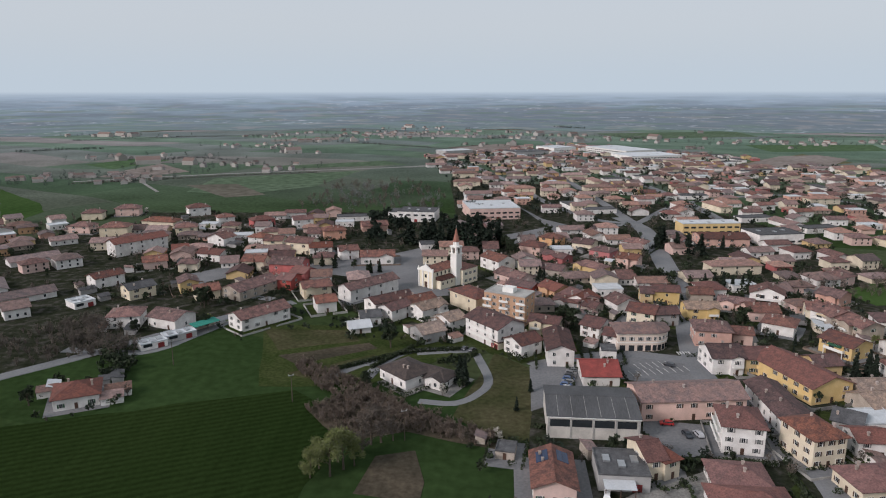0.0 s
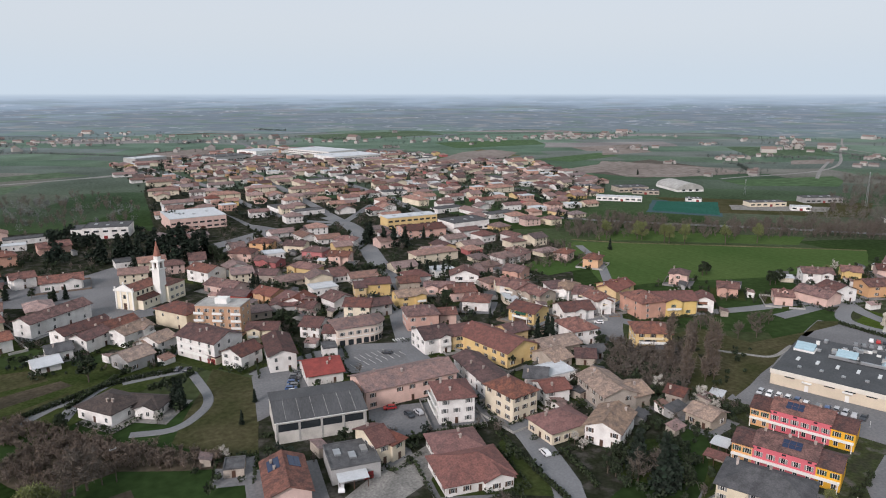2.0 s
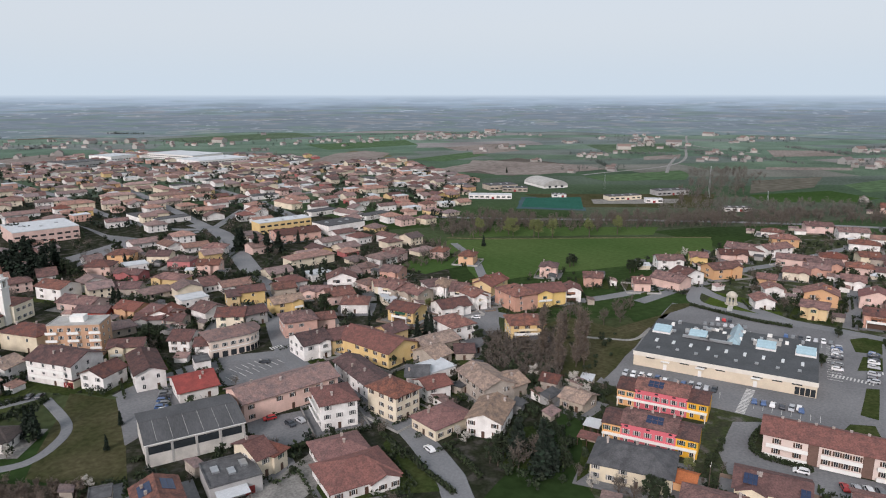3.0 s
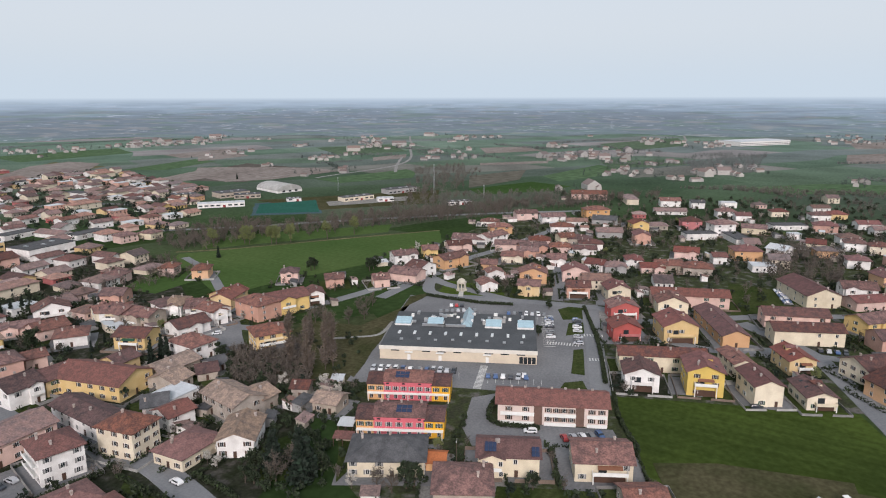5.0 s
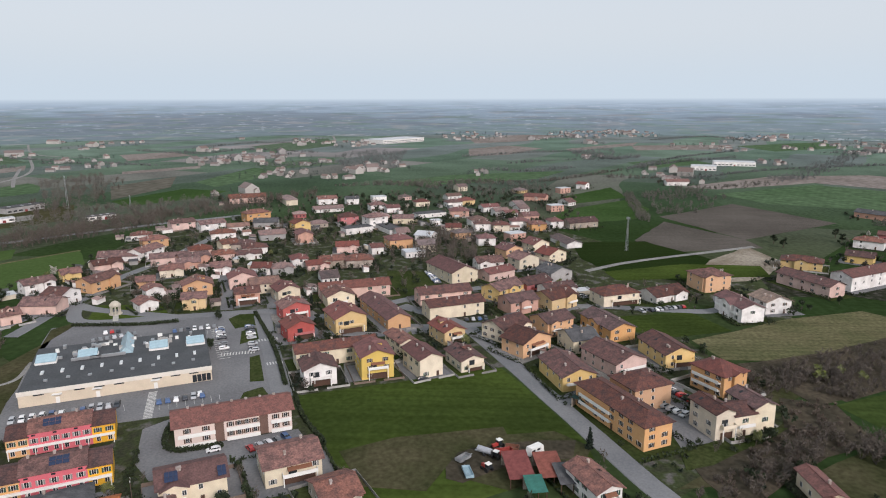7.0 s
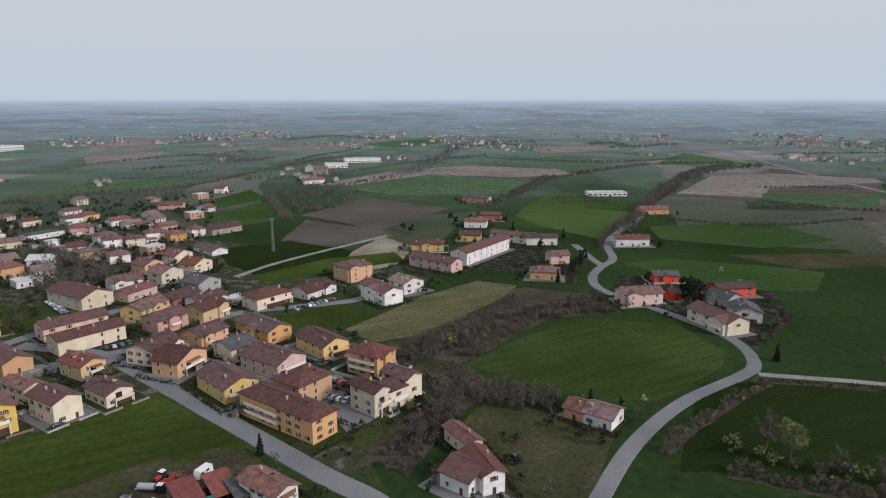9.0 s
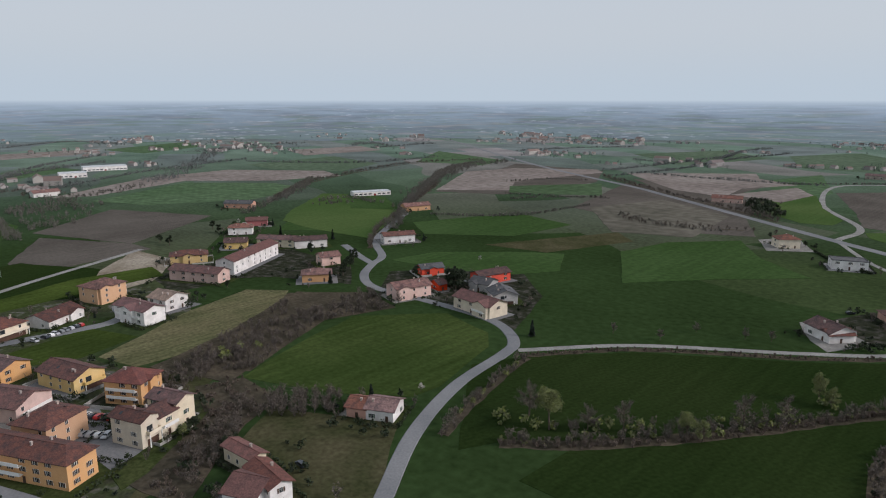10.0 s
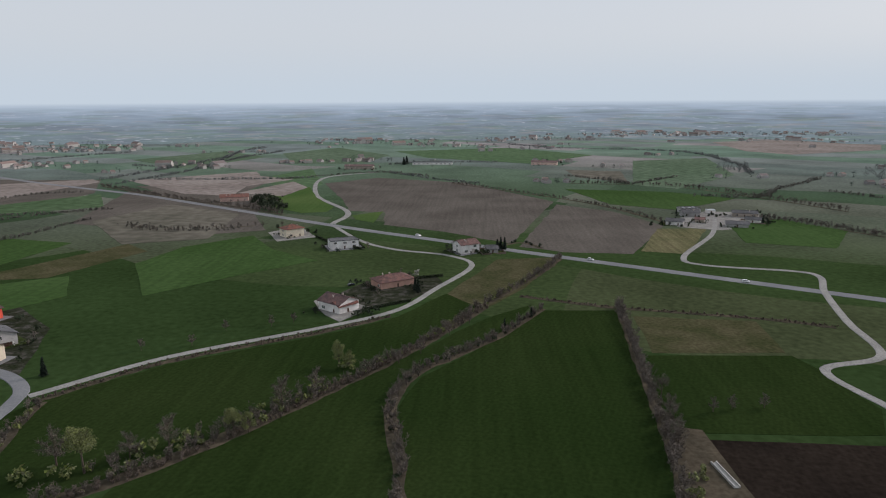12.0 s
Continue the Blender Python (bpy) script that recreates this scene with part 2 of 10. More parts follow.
LAND = {
    "lots": ground_material("garden_plots_and_yards", (0.019, 0.023, 0.013), (0.064, 0.060, 0.053), 0.22, 1.0, third=(0.032, 0.034, 0.024)),
    "yards": ground_material("yards_and_kitchen_gardens", (0.040, 0.042, 0.028), (0.108, 0.102, 0.094), 0.18, 1.0, third=(0.046, 0.058, 0.026)),
    "asphalt": ground_material("worn_asphalt", (0.148, 0.148, 0.153), (0.186, 0.186, 0.190), 0.05, 1.2, grain=0.15),
    "tarmac": ground_material("pale_worn_tarmac", (0.158, 0.162, 0.170), (0.200, 0.203, 0.208), 0.05, 1.5, grain=0.12),
    "gravel": ground_material("pale_gravel", (0.17, 0.165, 0.155), (0.24, 0.23, 0.215), 0.2, 1.5),
    "gravelroad": ground_material("light_road_surface", (0.20, 0.196, 0.188), (0.26, 0.253, 0.242), 0.1, 1.5),
    "crop": ground_material("young_wheat", (0.0140, 0.0258, 0.0074), (0.0195, 0.0315, 0.0100), 0.012, 0.7, rows=0.16, angle=20, grain=0.2, streak=0.12),
    "drilled": ground_material("drilled_wheat", (0.0135, 0.0250, 0.0072), (0.0185, 0.0310, 0.0096), 0.012, 0.7, rows=0.115, angle=69, grain=0.16, streak=0.08, ridge=0.16),
    "winter_barley": ground_material("winter_barley", (0.034, 0.064, 0.020), (0.046, 0.080, 0.028), 0.010, 0.3, angle=28, grain=0.16, streak=0.1),
    "meadow": ground_material("meadow_grass", (0.030, 0.045, 0.012), (0.066, 0.092, 0.022), 0.012, 0.5, angle=25, grain=0.2, third=(0.047, 0.069, 0.016), streak=0.16),
    "hay_meadow": ground_material("rough_hay_meadow", (0.026, 0.044, 0.012), (0.046, 0.066, 0.020), 0.012, 0.5, angle=25, grain=0.2, third=(0.034, 0.053, 0.015), streak=0.16),
    "pasture": ground_material("lush_pasture", (0.048, 0.084, 0.026), (0.066, 0.100, 0.034), 0.012, 0.4, angle=60, grain=0.14, streak=0.06),
    "lawn": ground_material("lawn", (0.030, 0.044, 0.014), (0.048, 0.058, 0.022), 0.1, 0.8),
    "rough": ground_material("rough_grass", (0.042, 0.046, 0.021), (0.070, 0.064, 0.036), 0.06, 0.6),
    "stubble": ground_material("dry_stubble", (0.086, 0.088, 0.044), (0.126, 0.114, 0.064), 0.04, 0.6, rows=0.12, angle=-30, streak=0.25),
    "scrub": ground_material("dead_scrub_ground", (0.046, 0.041, 0.030), (0.080, 0.066, 0.048), 0.06, 0.6),
    "plough": ground_material("ploughed_soil", (0.080, 0.071, 0.062), (0.106, 0.095, 0.083), 0.02, 0.5, rows=0.2, angle=118, grain=0.18, streak=0.1),
    "darksoil": ground_material("fresh_dark_soil", (0.014, 0.011, 0.0095), (0.022, 0.017, 0.014), 0.03, 0.5, rows=0.2, angle=10),
    "dirt": ground_material("building_site_earth", (0.18, 0.15, 0.115), (0.30, 0.265, 0.215), 0.05, 0.5),
    # next five: far fields with distance haze painted into their colours
    "pale_soil": ground_material("haze_paled_soil", (0.176, 0.150, 0.136), (0.226, 0.198, 0.180), 0.012, 0.12, rows=0.05, angle=60),
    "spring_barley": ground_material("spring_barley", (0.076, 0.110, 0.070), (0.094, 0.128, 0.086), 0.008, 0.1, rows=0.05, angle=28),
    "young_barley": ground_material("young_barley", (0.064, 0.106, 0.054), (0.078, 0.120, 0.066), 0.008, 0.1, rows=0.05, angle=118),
    "old_stubble": ground_material("haze_greyed_stubble", (0.092, 0.088, 0.070), (0.124, 0.114, 0.094), 0.010, 0.1),
    "dull_grass": ground_material("haze_dulled_grass", (0.054, 0.088, 0.044), (0.068, 0.104, 0.056), 0.012, 0.1),
    "blue_court": ground_material("blue_court_border", (0.05, 0.085, 0.095), (0.06, 0.095, 0.105), 0.05, 0.6),
    "green_court": ground_material("green_sports_court", (0.025, 0.088, 0.066), (0.03, 0.10, 0.078), 0.05, 0.6),
}


def fields_material(name, near, outer, cell):
    """Strip fields: long cells, each of one crop, with drifts inside; dark young wheat close to the town, further out
    tones paled and blued to stand for haze.
    """
    m = bpy.data.materials.new(name)
    m.use_nodes = True
    n, l = m.node_tree.nodes, m.node_tree.links
    p = n["Principled BSDF"]
    p.inputs["Roughness"].default_value = 0.95
    p.inputs["Specular IOR Level"].default_value = 0.0
    g = n.new("ShaderNodeNewGeometry")
    mp = n.new("ShaderNodeMapping")
    mp.inputs["Rotation"].default_value = (0, 0, radians(28))
    wob = n.new("ShaderNodeTexNoise")
    wob.inputs["Scale"].default_value, wob.inputs["Detail"].default_value = 0.0022, 2
    l.new(g.outputs["Position"], wob.inputs["Vector"])
    bend = n.new("ShaderNodeVectorMath")
    bend.operation = "MULTIPLY_ADD"
    bend.inputs[1].default_value = (260, 260, 0)
    l.new(wob.outputs["Color"], bend.inputs[0])
    l.new(g.outputs["Position"], bend.inputs[2])
    l.new(bend.outputs[0], mp.inputs[0])
    v = n.new("ShaderNodeTexBrick")
    v.offset, v.squash, v.squash_frequency = 0.37, 1.7, 3
    v.inputs["Color1"].default_value, v.inputs["Color2"].default_value, v.inputs["Mortar"].default_value = (0, 0, 0, 1), (1, 1, 1, 1), (0.5, 0.5, 0.5, 1)
    v.inputs["Scale"].default_value, v.inputs["Mortar Size"].default_value, v.inputs["Bias"].default_value = 1.0, 0.0, 0.0
    v.inputs["Brick Width"].default_value, v.inputs["Row Height"].default_value = cell * 2.7, cell
    l.new(mp.outputs[0], v.inputs["Vector"])
    sep = n.new("ShaderNodeSeparateColor")
    l.new(v.outputs["Color"], sep.inputs[0])
    ramps = []
    for tones in (near, outer):
        r = n.new("ShaderNodeValToRGB")
        r.color_ramp.interpolation = "CONSTANT"
        for i, (k, c) in enumerate(tones):
            e = r.color_ramp.elements[i] if i < 2 else r.color_ramp.elements.new(k)
            e.position, e.color = k, (*c, 1)
        l.new(sep.outputs[0], r.inputs[0])
        ramps.append(r)
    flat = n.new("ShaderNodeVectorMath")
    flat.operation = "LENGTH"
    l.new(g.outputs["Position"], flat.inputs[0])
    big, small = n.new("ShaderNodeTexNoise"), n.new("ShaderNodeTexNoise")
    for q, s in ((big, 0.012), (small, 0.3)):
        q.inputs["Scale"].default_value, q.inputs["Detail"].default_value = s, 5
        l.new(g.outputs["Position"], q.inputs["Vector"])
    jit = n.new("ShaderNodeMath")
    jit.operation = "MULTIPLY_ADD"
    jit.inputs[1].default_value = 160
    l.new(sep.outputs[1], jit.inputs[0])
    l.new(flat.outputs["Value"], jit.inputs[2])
    # the paling by distance from the origin stands for haze
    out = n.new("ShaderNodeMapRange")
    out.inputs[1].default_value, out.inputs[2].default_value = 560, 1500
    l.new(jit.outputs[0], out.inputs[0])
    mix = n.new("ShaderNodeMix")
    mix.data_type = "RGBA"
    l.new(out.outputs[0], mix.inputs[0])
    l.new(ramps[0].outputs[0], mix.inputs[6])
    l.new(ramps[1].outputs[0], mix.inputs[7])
    add = n.new("ShaderNodeMath")
    l.new(big.outputs[0], add.inputs[0])
    l.new(small.outputs[0], add.inputs[1])
    mr = n.new("ShaderNodeMapRange")
    mr.inputs[1].default_value, mr.inputs[2].default_value, mr.inputs[3].default_value, mr.inputs[4].default_value = 0.7, 1.3, 0.65, 1.35
    l.new(add.outputs[0], mr.inputs[0])
    hs = n.new("ShaderNodeHueSaturation")
    l.new(mr.outputs[0], hs.inputs["Value"])
    l.new(mix.outputs[2], hs.inputs["Color"])
    l.new(hs.outputs[0], p.inputs["Base Color"])
    return m


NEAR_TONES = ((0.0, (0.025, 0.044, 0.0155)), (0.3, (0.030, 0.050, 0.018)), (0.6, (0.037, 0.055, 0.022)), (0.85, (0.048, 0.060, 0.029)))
# distance haze is painted into these outer crop colours
HAZED_TONES = ((0.0, (0.116, 0.168, 0.132)), (0.28, (0.134, 0.184, 0.146)), (0.5, (0.140, 0.166, 0.162)), (0.68, (0.218, 0.206, 0.204)), (0.82, (0.152, 0.172, 0.164)))
FIELDS = fields_material("wheat_fields_hazed_with_distance", NEAR_TONES, HAZED_TONES, 95)


# ---- small builders ----
def mesh(name, verts, faces, mats, index=None, smooth=False):
    me = bpy.data.meshes.new(name)
    me.from_pydata([tuple(v) for v in verts], [], [tuple(f) for f in faces])
    for m in mats if isinstance(mats, (list, tuple)) else [mats]:
        me.materials.append(m)
    if index is not None:
        me.polygons.foreach_set("material_index", index)
    if smooth:
        me.polygons.foreach_set("use_smooth", [True] * len(me.polygons))
    me.update()
    return me


def part(name, me, parent, at=None, label=""):
    """One mesh object under a thing or under a part."""
    ob = new(name, me)
    ob.parent = parent
    if at is not None:
        ob.matrix_basis = at
    return tagged(ob, label)


def block(v, f, x0, x1, y0, y1, z0, z1):
    """Adds a closed box to the lists v and f."""
    k = len(v)
    v += [(x0, y0, z0), (x1, y0, z0), (x1, y1, z0), (x0, y1, z0), (x0, y0, z1), (x1, y0, z1), (x1, y1, z1), (x0, y1, z1)]
    f += [(k, k + 3, k + 2, k + 1), (k + 4, k + 5, k + 6, k + 7), (k, k + 1, k + 5, k + 4), (k + 1, k + 2, k + 6, k + 5), (k + 2, k + 3, k + 7, k + 6), (k + 3, k, k + 4, k + 7)]


def box_mesh(name, mat, *boxes):
    v, f = [], []
    for b in boxes:
        block(v, f, *b)
    return mesh(name, v, f, mat)


def holder(name, m):
    ob = new(name)
    ob.empty_display_size = 0.5
    ob.matrix_basis = m
    return ob


# ---- ground ----
def ring_sheet():
    radii = [0, 60, 130, 220, 330, 450, 600, 750, 850, 1100, 1400, 1900, 2600, 3600, 4950]
    v, f = [(0, 0, 0)], []
    n = 96
    for r in radii[1:]:
        for i in range(n):
            v.append((r * math.cos(2 * math.pi * i / n), r * math.sin(2 * math.pi * i / n), 0))
    for i in range(n):
        f.append((0, 1 + i, 1 + (i + 1) % n))
    for k in range(len(radii) - 2):
        a, b = 1 + k * n, 1 + (k + 1) * n
        for i in range(n):
            j = (i + 1) % n
            f.append((a + i, b + i, b + j, a + j))
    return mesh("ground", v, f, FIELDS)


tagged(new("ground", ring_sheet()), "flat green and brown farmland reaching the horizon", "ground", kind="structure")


def distance_material():
    """The glowing far plain: streaks of woods, fields and roofs, with haze painted in towards the pale horizon."""
    m = bpy.data.materials.new("hazy_distance")
    m.use_nodes = True
    n, l = m.node_tree.nodes, m.node_tree.links
    n.remove(n["Principled BSDF"])

    def math_node(op, a, b):
        q = n.new("ShaderNodeMath")
        q.operation = op
        for k, value in enumerate((a, b)):
            if isinstance(value, (int, float)):
                q.inputs[k].default_value = value
            else:
                l.new(value, q.inputs[k])
        return q.outputs[0]

    def span(value, a, b, c, d):
        q = n.new("ShaderNodeMapRange")
        for k, w in enumerate((a, b, c, d)):
            q.inputs[k + 1].default_value = w
        l.new(value, q.inputs[0])
        return q.outputs[0]

    def mixed(k, a, b):
        q = n.new("ShaderNodeMix")
        q.data_type = "RGBA"
        l.new(k, q.inputs[0])
        for slot, c in ((6, a), (7, b)):
            if isinstance(c, tuple):
                q.inputs[slot].default_value = (*c, 1)
            else:
                l.new(c, q.inputs[slot])
        return q.outputs[2]

    g = n.new("ShaderNodeNewGeometry")
    sep = n.new("ShaderNodeSeparateXYZ")
    l.new(g.outputs["Position"], sep.inputs[0])
    flat = n.new("ShaderNodeCombineXYZ")
    l.new(sep.outputs[0], flat.inputs[0])
    l.new(sep.outputs[1], flat.inputs[1])
    ln = n.new("ShaderNodeVectorMath")
    ln.operation = "LENGTH"
    l.new(flat.outputs[0], ln.inputs[0])
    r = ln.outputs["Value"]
    # nearness, fitted to the camera's view: large close by, nought at the horizon
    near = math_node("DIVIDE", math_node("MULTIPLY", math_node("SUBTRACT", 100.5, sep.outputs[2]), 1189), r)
    east, north = math_node("DIVIDE", sep.outputs[0], r), math_node("DIVIDE", sep.outputs[1], r)

    def streaks(across, along, detail, shift=0.0):
        v = n.new("ShaderNodeCombineXYZ")
        l.new(math_node("MULTIPLY", east, across), v.inputs[0])
        l.new(math_node("MULTIPLY", north, across), v.inputs[1])
        l.new(math_node("ADD", math_node("MULTIPLY", near, along), shift), v.inputs[2])
        t = n.new("ShaderNodeTexNoise")
        t.inputs["Scale"].default_value, t.inputs["Detail"].default_value = 1.0, detail
        l.new(v.outputs[0], t.inputs["Vector"])
        return t.outputs[0]

    # haze painted into the emission colour, paler and bluer towards the horizon
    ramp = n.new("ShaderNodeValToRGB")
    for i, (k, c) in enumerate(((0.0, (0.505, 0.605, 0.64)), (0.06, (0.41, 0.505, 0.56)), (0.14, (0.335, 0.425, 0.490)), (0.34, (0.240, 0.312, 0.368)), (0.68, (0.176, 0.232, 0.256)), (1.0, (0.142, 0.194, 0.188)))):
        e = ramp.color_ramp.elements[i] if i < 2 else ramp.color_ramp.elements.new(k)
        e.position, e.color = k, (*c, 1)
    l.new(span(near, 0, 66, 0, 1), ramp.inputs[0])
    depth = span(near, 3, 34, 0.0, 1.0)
    # woods, dark and broad
    forest = math_node("MULTIPLY", span(math_node("ADD", math_node("MULTIPLY", east, 0.60), math_node("MULTIPLY", north, 0.80)), 0.62, 0.86, 0, 0.20), math_node("MULTIPLY", span(near, 17, 30, 0, 1), span(near, 50, 62, 1, 0)))
    woods = math_node("MULTIPLY", span(math_node("ADD", streaks(9, 0.13, 5), forest), 0.50, 0.62, 0, 1), math_node("MULTIPLY", depth, 0.7))
    land = mixed(woods, ramp.outputs[0], (0.150, 0.184, 0.210))
    # pale soil and green crops between them
    soil = math_node("MULTIPLY", span(streaks(20, 0.30, 3, 40), 0.56, 0.64, 0, 1), math_node("MULTIPLY", depth, 0.5))
    land = mixed(soil, land, (0.270, 0.276, 0.270))
    green = math_node("MULTIPLY", span(streaks(15, 0.26, 3, 80), 0.52, 0.62, 0, 1), math_node("MULTIPLY", depth, 0.45))
    land = mixed(green, land, (0.136, 0.206, 0.156))
    # roofs and greenhouses in scattered settlements
    town = span(streaks(5, 0.09, 3, 120), 0.46, 0.62, 0.15, 1)
    bright = math_node("MULTIPLY", span(streaks(70, 0.75, 2, 160), 0.60, 0.68, 0, 1), math_node("MULTIPLY", town, span(near, 3, 16, 0.0, 0.48)))
    land = mixed(bright, land, (0.50, 0.55, 0.60))
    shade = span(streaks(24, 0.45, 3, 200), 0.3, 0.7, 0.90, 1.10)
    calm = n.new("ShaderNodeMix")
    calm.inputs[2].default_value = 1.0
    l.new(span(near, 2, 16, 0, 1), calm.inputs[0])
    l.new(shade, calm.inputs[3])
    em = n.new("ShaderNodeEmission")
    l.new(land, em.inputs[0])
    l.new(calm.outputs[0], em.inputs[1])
    # above the plain the ring glows as added haze, thinning with height
    clear = n.new("ShaderNodeBsdfTransparent")
    thin = n.new("ShaderNodeMapRange")
    thin.interpolation_type = "SMOOTHSTEP"
    thin.inputs[1].default_value, thin.inputs[2].default_value = 84, 620
    l.new(sep.outputs[2], thin.inputs[0])
    both = n.new("ShaderNodeMixShader")
    l.new(thin.outputs[0], both.inputs[0])
    l.new(em.outputs[0], both.inputs[1])
    l.new(clear.outputs[0], both.inputs[2])
    l.new(both.outputs[0], n["Material Output"].inputs[0])
    return m


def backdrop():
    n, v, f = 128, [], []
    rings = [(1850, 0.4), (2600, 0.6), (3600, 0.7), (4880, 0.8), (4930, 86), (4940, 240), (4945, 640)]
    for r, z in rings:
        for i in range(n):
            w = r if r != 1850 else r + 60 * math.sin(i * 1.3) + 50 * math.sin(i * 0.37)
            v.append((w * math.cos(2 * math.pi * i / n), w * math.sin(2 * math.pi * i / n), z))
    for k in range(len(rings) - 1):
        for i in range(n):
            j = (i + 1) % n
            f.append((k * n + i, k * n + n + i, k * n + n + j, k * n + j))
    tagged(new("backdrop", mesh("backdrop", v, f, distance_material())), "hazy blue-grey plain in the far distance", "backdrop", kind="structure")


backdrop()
LAYER = {"winter_barley": 0.052, "drilled": 0.05, "pale_soil": 0.056, "spring_barley": 0.05, "young_barley": 0.053, "old_stubble": 0.058, "dull_grass": 0.06, "lots": 0.02, "yards": 0.024, "crop": 0.05, "meadow": 0.05, "hay_meadow": 0.05, "lawn": 0.09, "pasture": 0.05, "darksoil": 0.052, "stubble": 0.055, "scrub": 0.06, "rough": 0.065, "plough": 0.045, "dirt": 0.05, "asphalt": 0.08, "gravel": 0.085, "gravelroad": 0.10, "green_court": 0.09, "blue_court": 0.03}
CATEGORY = {"asphalt": "pavement", "gravel": "yard", "green_court": "sports court", "blue_court": "sports court", "lots": "gardens", "yards": "gardens", "dirt": "earth"}
SHEETS = [0]
OPEN_GROUND = []
LEVELS = []
WORD = {"winter_barley": "green field of winter barley", "drilled": "dark green field of wheat in drilled rows", "pale_soil": "far harrowed field paled to stand for haze", "spring_barley": "far green field paled to stand for haze", "young_barley": "far bright green field with haze in its colour", "old_stubble": "far brown field greyed to stand for haze", "dull_grass": "far green grass dulled to stand for haze", "lots": "garden plots and paved yards between the houses", "yards": "paved yards and kitchen gardens between newer houses", "asphalt": "worn grey asphalt parking ground", "gravel": "pale gravel yard beside the houses", "crop": "dark green field of young wheat", "meadow": "green meadow grass", "hay_meadow": "rough green hay meadow beside a lane", "pasture": "bright green pasture beside the woods", "stubble": "dry yellowish stubble field", "scrub": "brown scrubby waste ground", "rough": "rough tussocky grass plot", "plough": "brown ploughed field", "lawn": "mown green lawn", "darksoil": "dark freshly worked soil", "dirt": "bare pale earth of a building site", "green_court": "green artificial sports court", "blue_court": "blue surround of the sports court"}


def patch(kind, layer, corners):
    """A field, yard or court: a sheet on the ground, its edges a little ragged, with a soil edge going down."""
    SHEETS[0] += 1
    z = LAYER[kind] + 0.0004 * SHEETS[0]
    while any(abs(z - q) < 0.0005 for q in LEVELS):
        z += 0.0005
    LEVELS.append(z)
    rough = 0.25 if kind in ("asphalt", "green_court") else 0.9
    pts = []
    for i, a in enumerate(corners):
        b = corners[(i + 1) % len(corners)]
        steps = max(1, int(math.hypot(b[0] - a[0], b[1] - a[1]) / 12))
        for s in range(steps):
            k = s / steps
            x, y = a[0] + (b[0] - a[0]) * k, a[1] + (b[1] - a[1]) * k
            if s:
                x += rough * noise.noise((x * 0.1, y * 0.1, 3)) * 2
                y += rough * noise.noise((x * 0.1, y * 0.1, 9)) * 2
            pts.append((x, y))
    if kind in ("asphalt", "gravel", "green_court", "meadow", "hay_meadow", "crop", "stubble", "pasture"):
        OPEN_GROUND.append(corners)
    n = len(pts)
    v = [(x, y, z) for x, y in pts] + [(x, y, -0.2) for x, y in pts]
    f = [tuple(range(n))] + [(i, i + n, (i + 1) % n + n, (i + 1) % n) for i in range(n)]
    me = mesh(kind + "_sheet", v, f, LAND[kind])
    if me.polygons[0].normal.z < 0:
        me.flip_normals()
    name = {"asphalt": "pavement", "crop": "field", "meadow": "field", "hay_meadow": "field", "pasture": "field", "stubble": "field", "plough": "field", "darksoil": "field", "drilled": "field", "winter_barley": "field", "pale_soil": "field", "spring_barley": "field", "young_barley": "field", "old_stubble": "field", "dull_grass": "field", "lots": "gardens", "yards": "gardens"}.get(kind, kind + "_ground")
    tagged(new(name, me), WORD[kind], CATEGORY.get(kind, "field"), kind="structure")


def smooth_line(pts, step=6.0):
    """A Catmull-Rom line through the points."""
    p = [Vector((*q, 0)) for q in pts]
    p = [p[0] * 2 - p[1]] + p + [p[-1] * 2 - p[-2]]
    out = []
    for i in range(1, len(p) - 2):
        n = max(1, int((p[i + 1] - p[i]).length / step))
        for s in range(n):
            t = s / n
            a, b, c, d = p[i - 1], p[i], p[i + 1], p[i + 2]
            out.append(0.5 * ((2 * b) + (c - a) * t + (2 * a - 5 * b + 4 * c - d) * t * t + (3 * b - a - 3 * c + d) * t ** 3))
    out.append(p[-2])
    return out


ROADS = []


def road(kind, width, pts):
    """A road: a slightly raised ribbon with verge edges going down into the ground."""
    line = smooth_line(pts, min(6.0, width * 0.8))
    ROADS.extend((q.x, q.y, width / 2) for q in line)
    SHEETS[0] += 1
    z = 0.13 + 0.0006 * SHEETS[0]
    v, f = [], []
    for i, q in enumerate(line):
        d = (line[min(i + 1, len(line) - 1)] - line[max(i - 1, 0)]).normalized()
        s = Vector((-d.y, d.x, 0))
        w = width / 2 * (1 + 0.04 * noise.noise(q * 0.05))
        for k, h in ((w + 0.5, -0.2), (w, z), (-w, z), (-w - 0.5, -0.2)):
            v.append(q + s * k + Vector((0, 0, h)))
    for i in range(len(line) - 1):
        for k in range(3):
            f.append((4 * i + k, 4 * i + k + 1, 4 * i + k + 5, 4 * i + k + 4))
    me = mesh("road", v, f, LAND[{"asphalt": "tarmac", "dirtpath": "stubble"}.get(kind, kind)])
    if sum(p.normal.z for p in me.polygons) < 0:
        me.flip_normals()
    tagged(new("road", me), "grey asphalt road" if kind == "asphalt" else "worn path of dry grass" if kind == "dirtpath" else "narrow light grey country lane", "road", kind="structure")


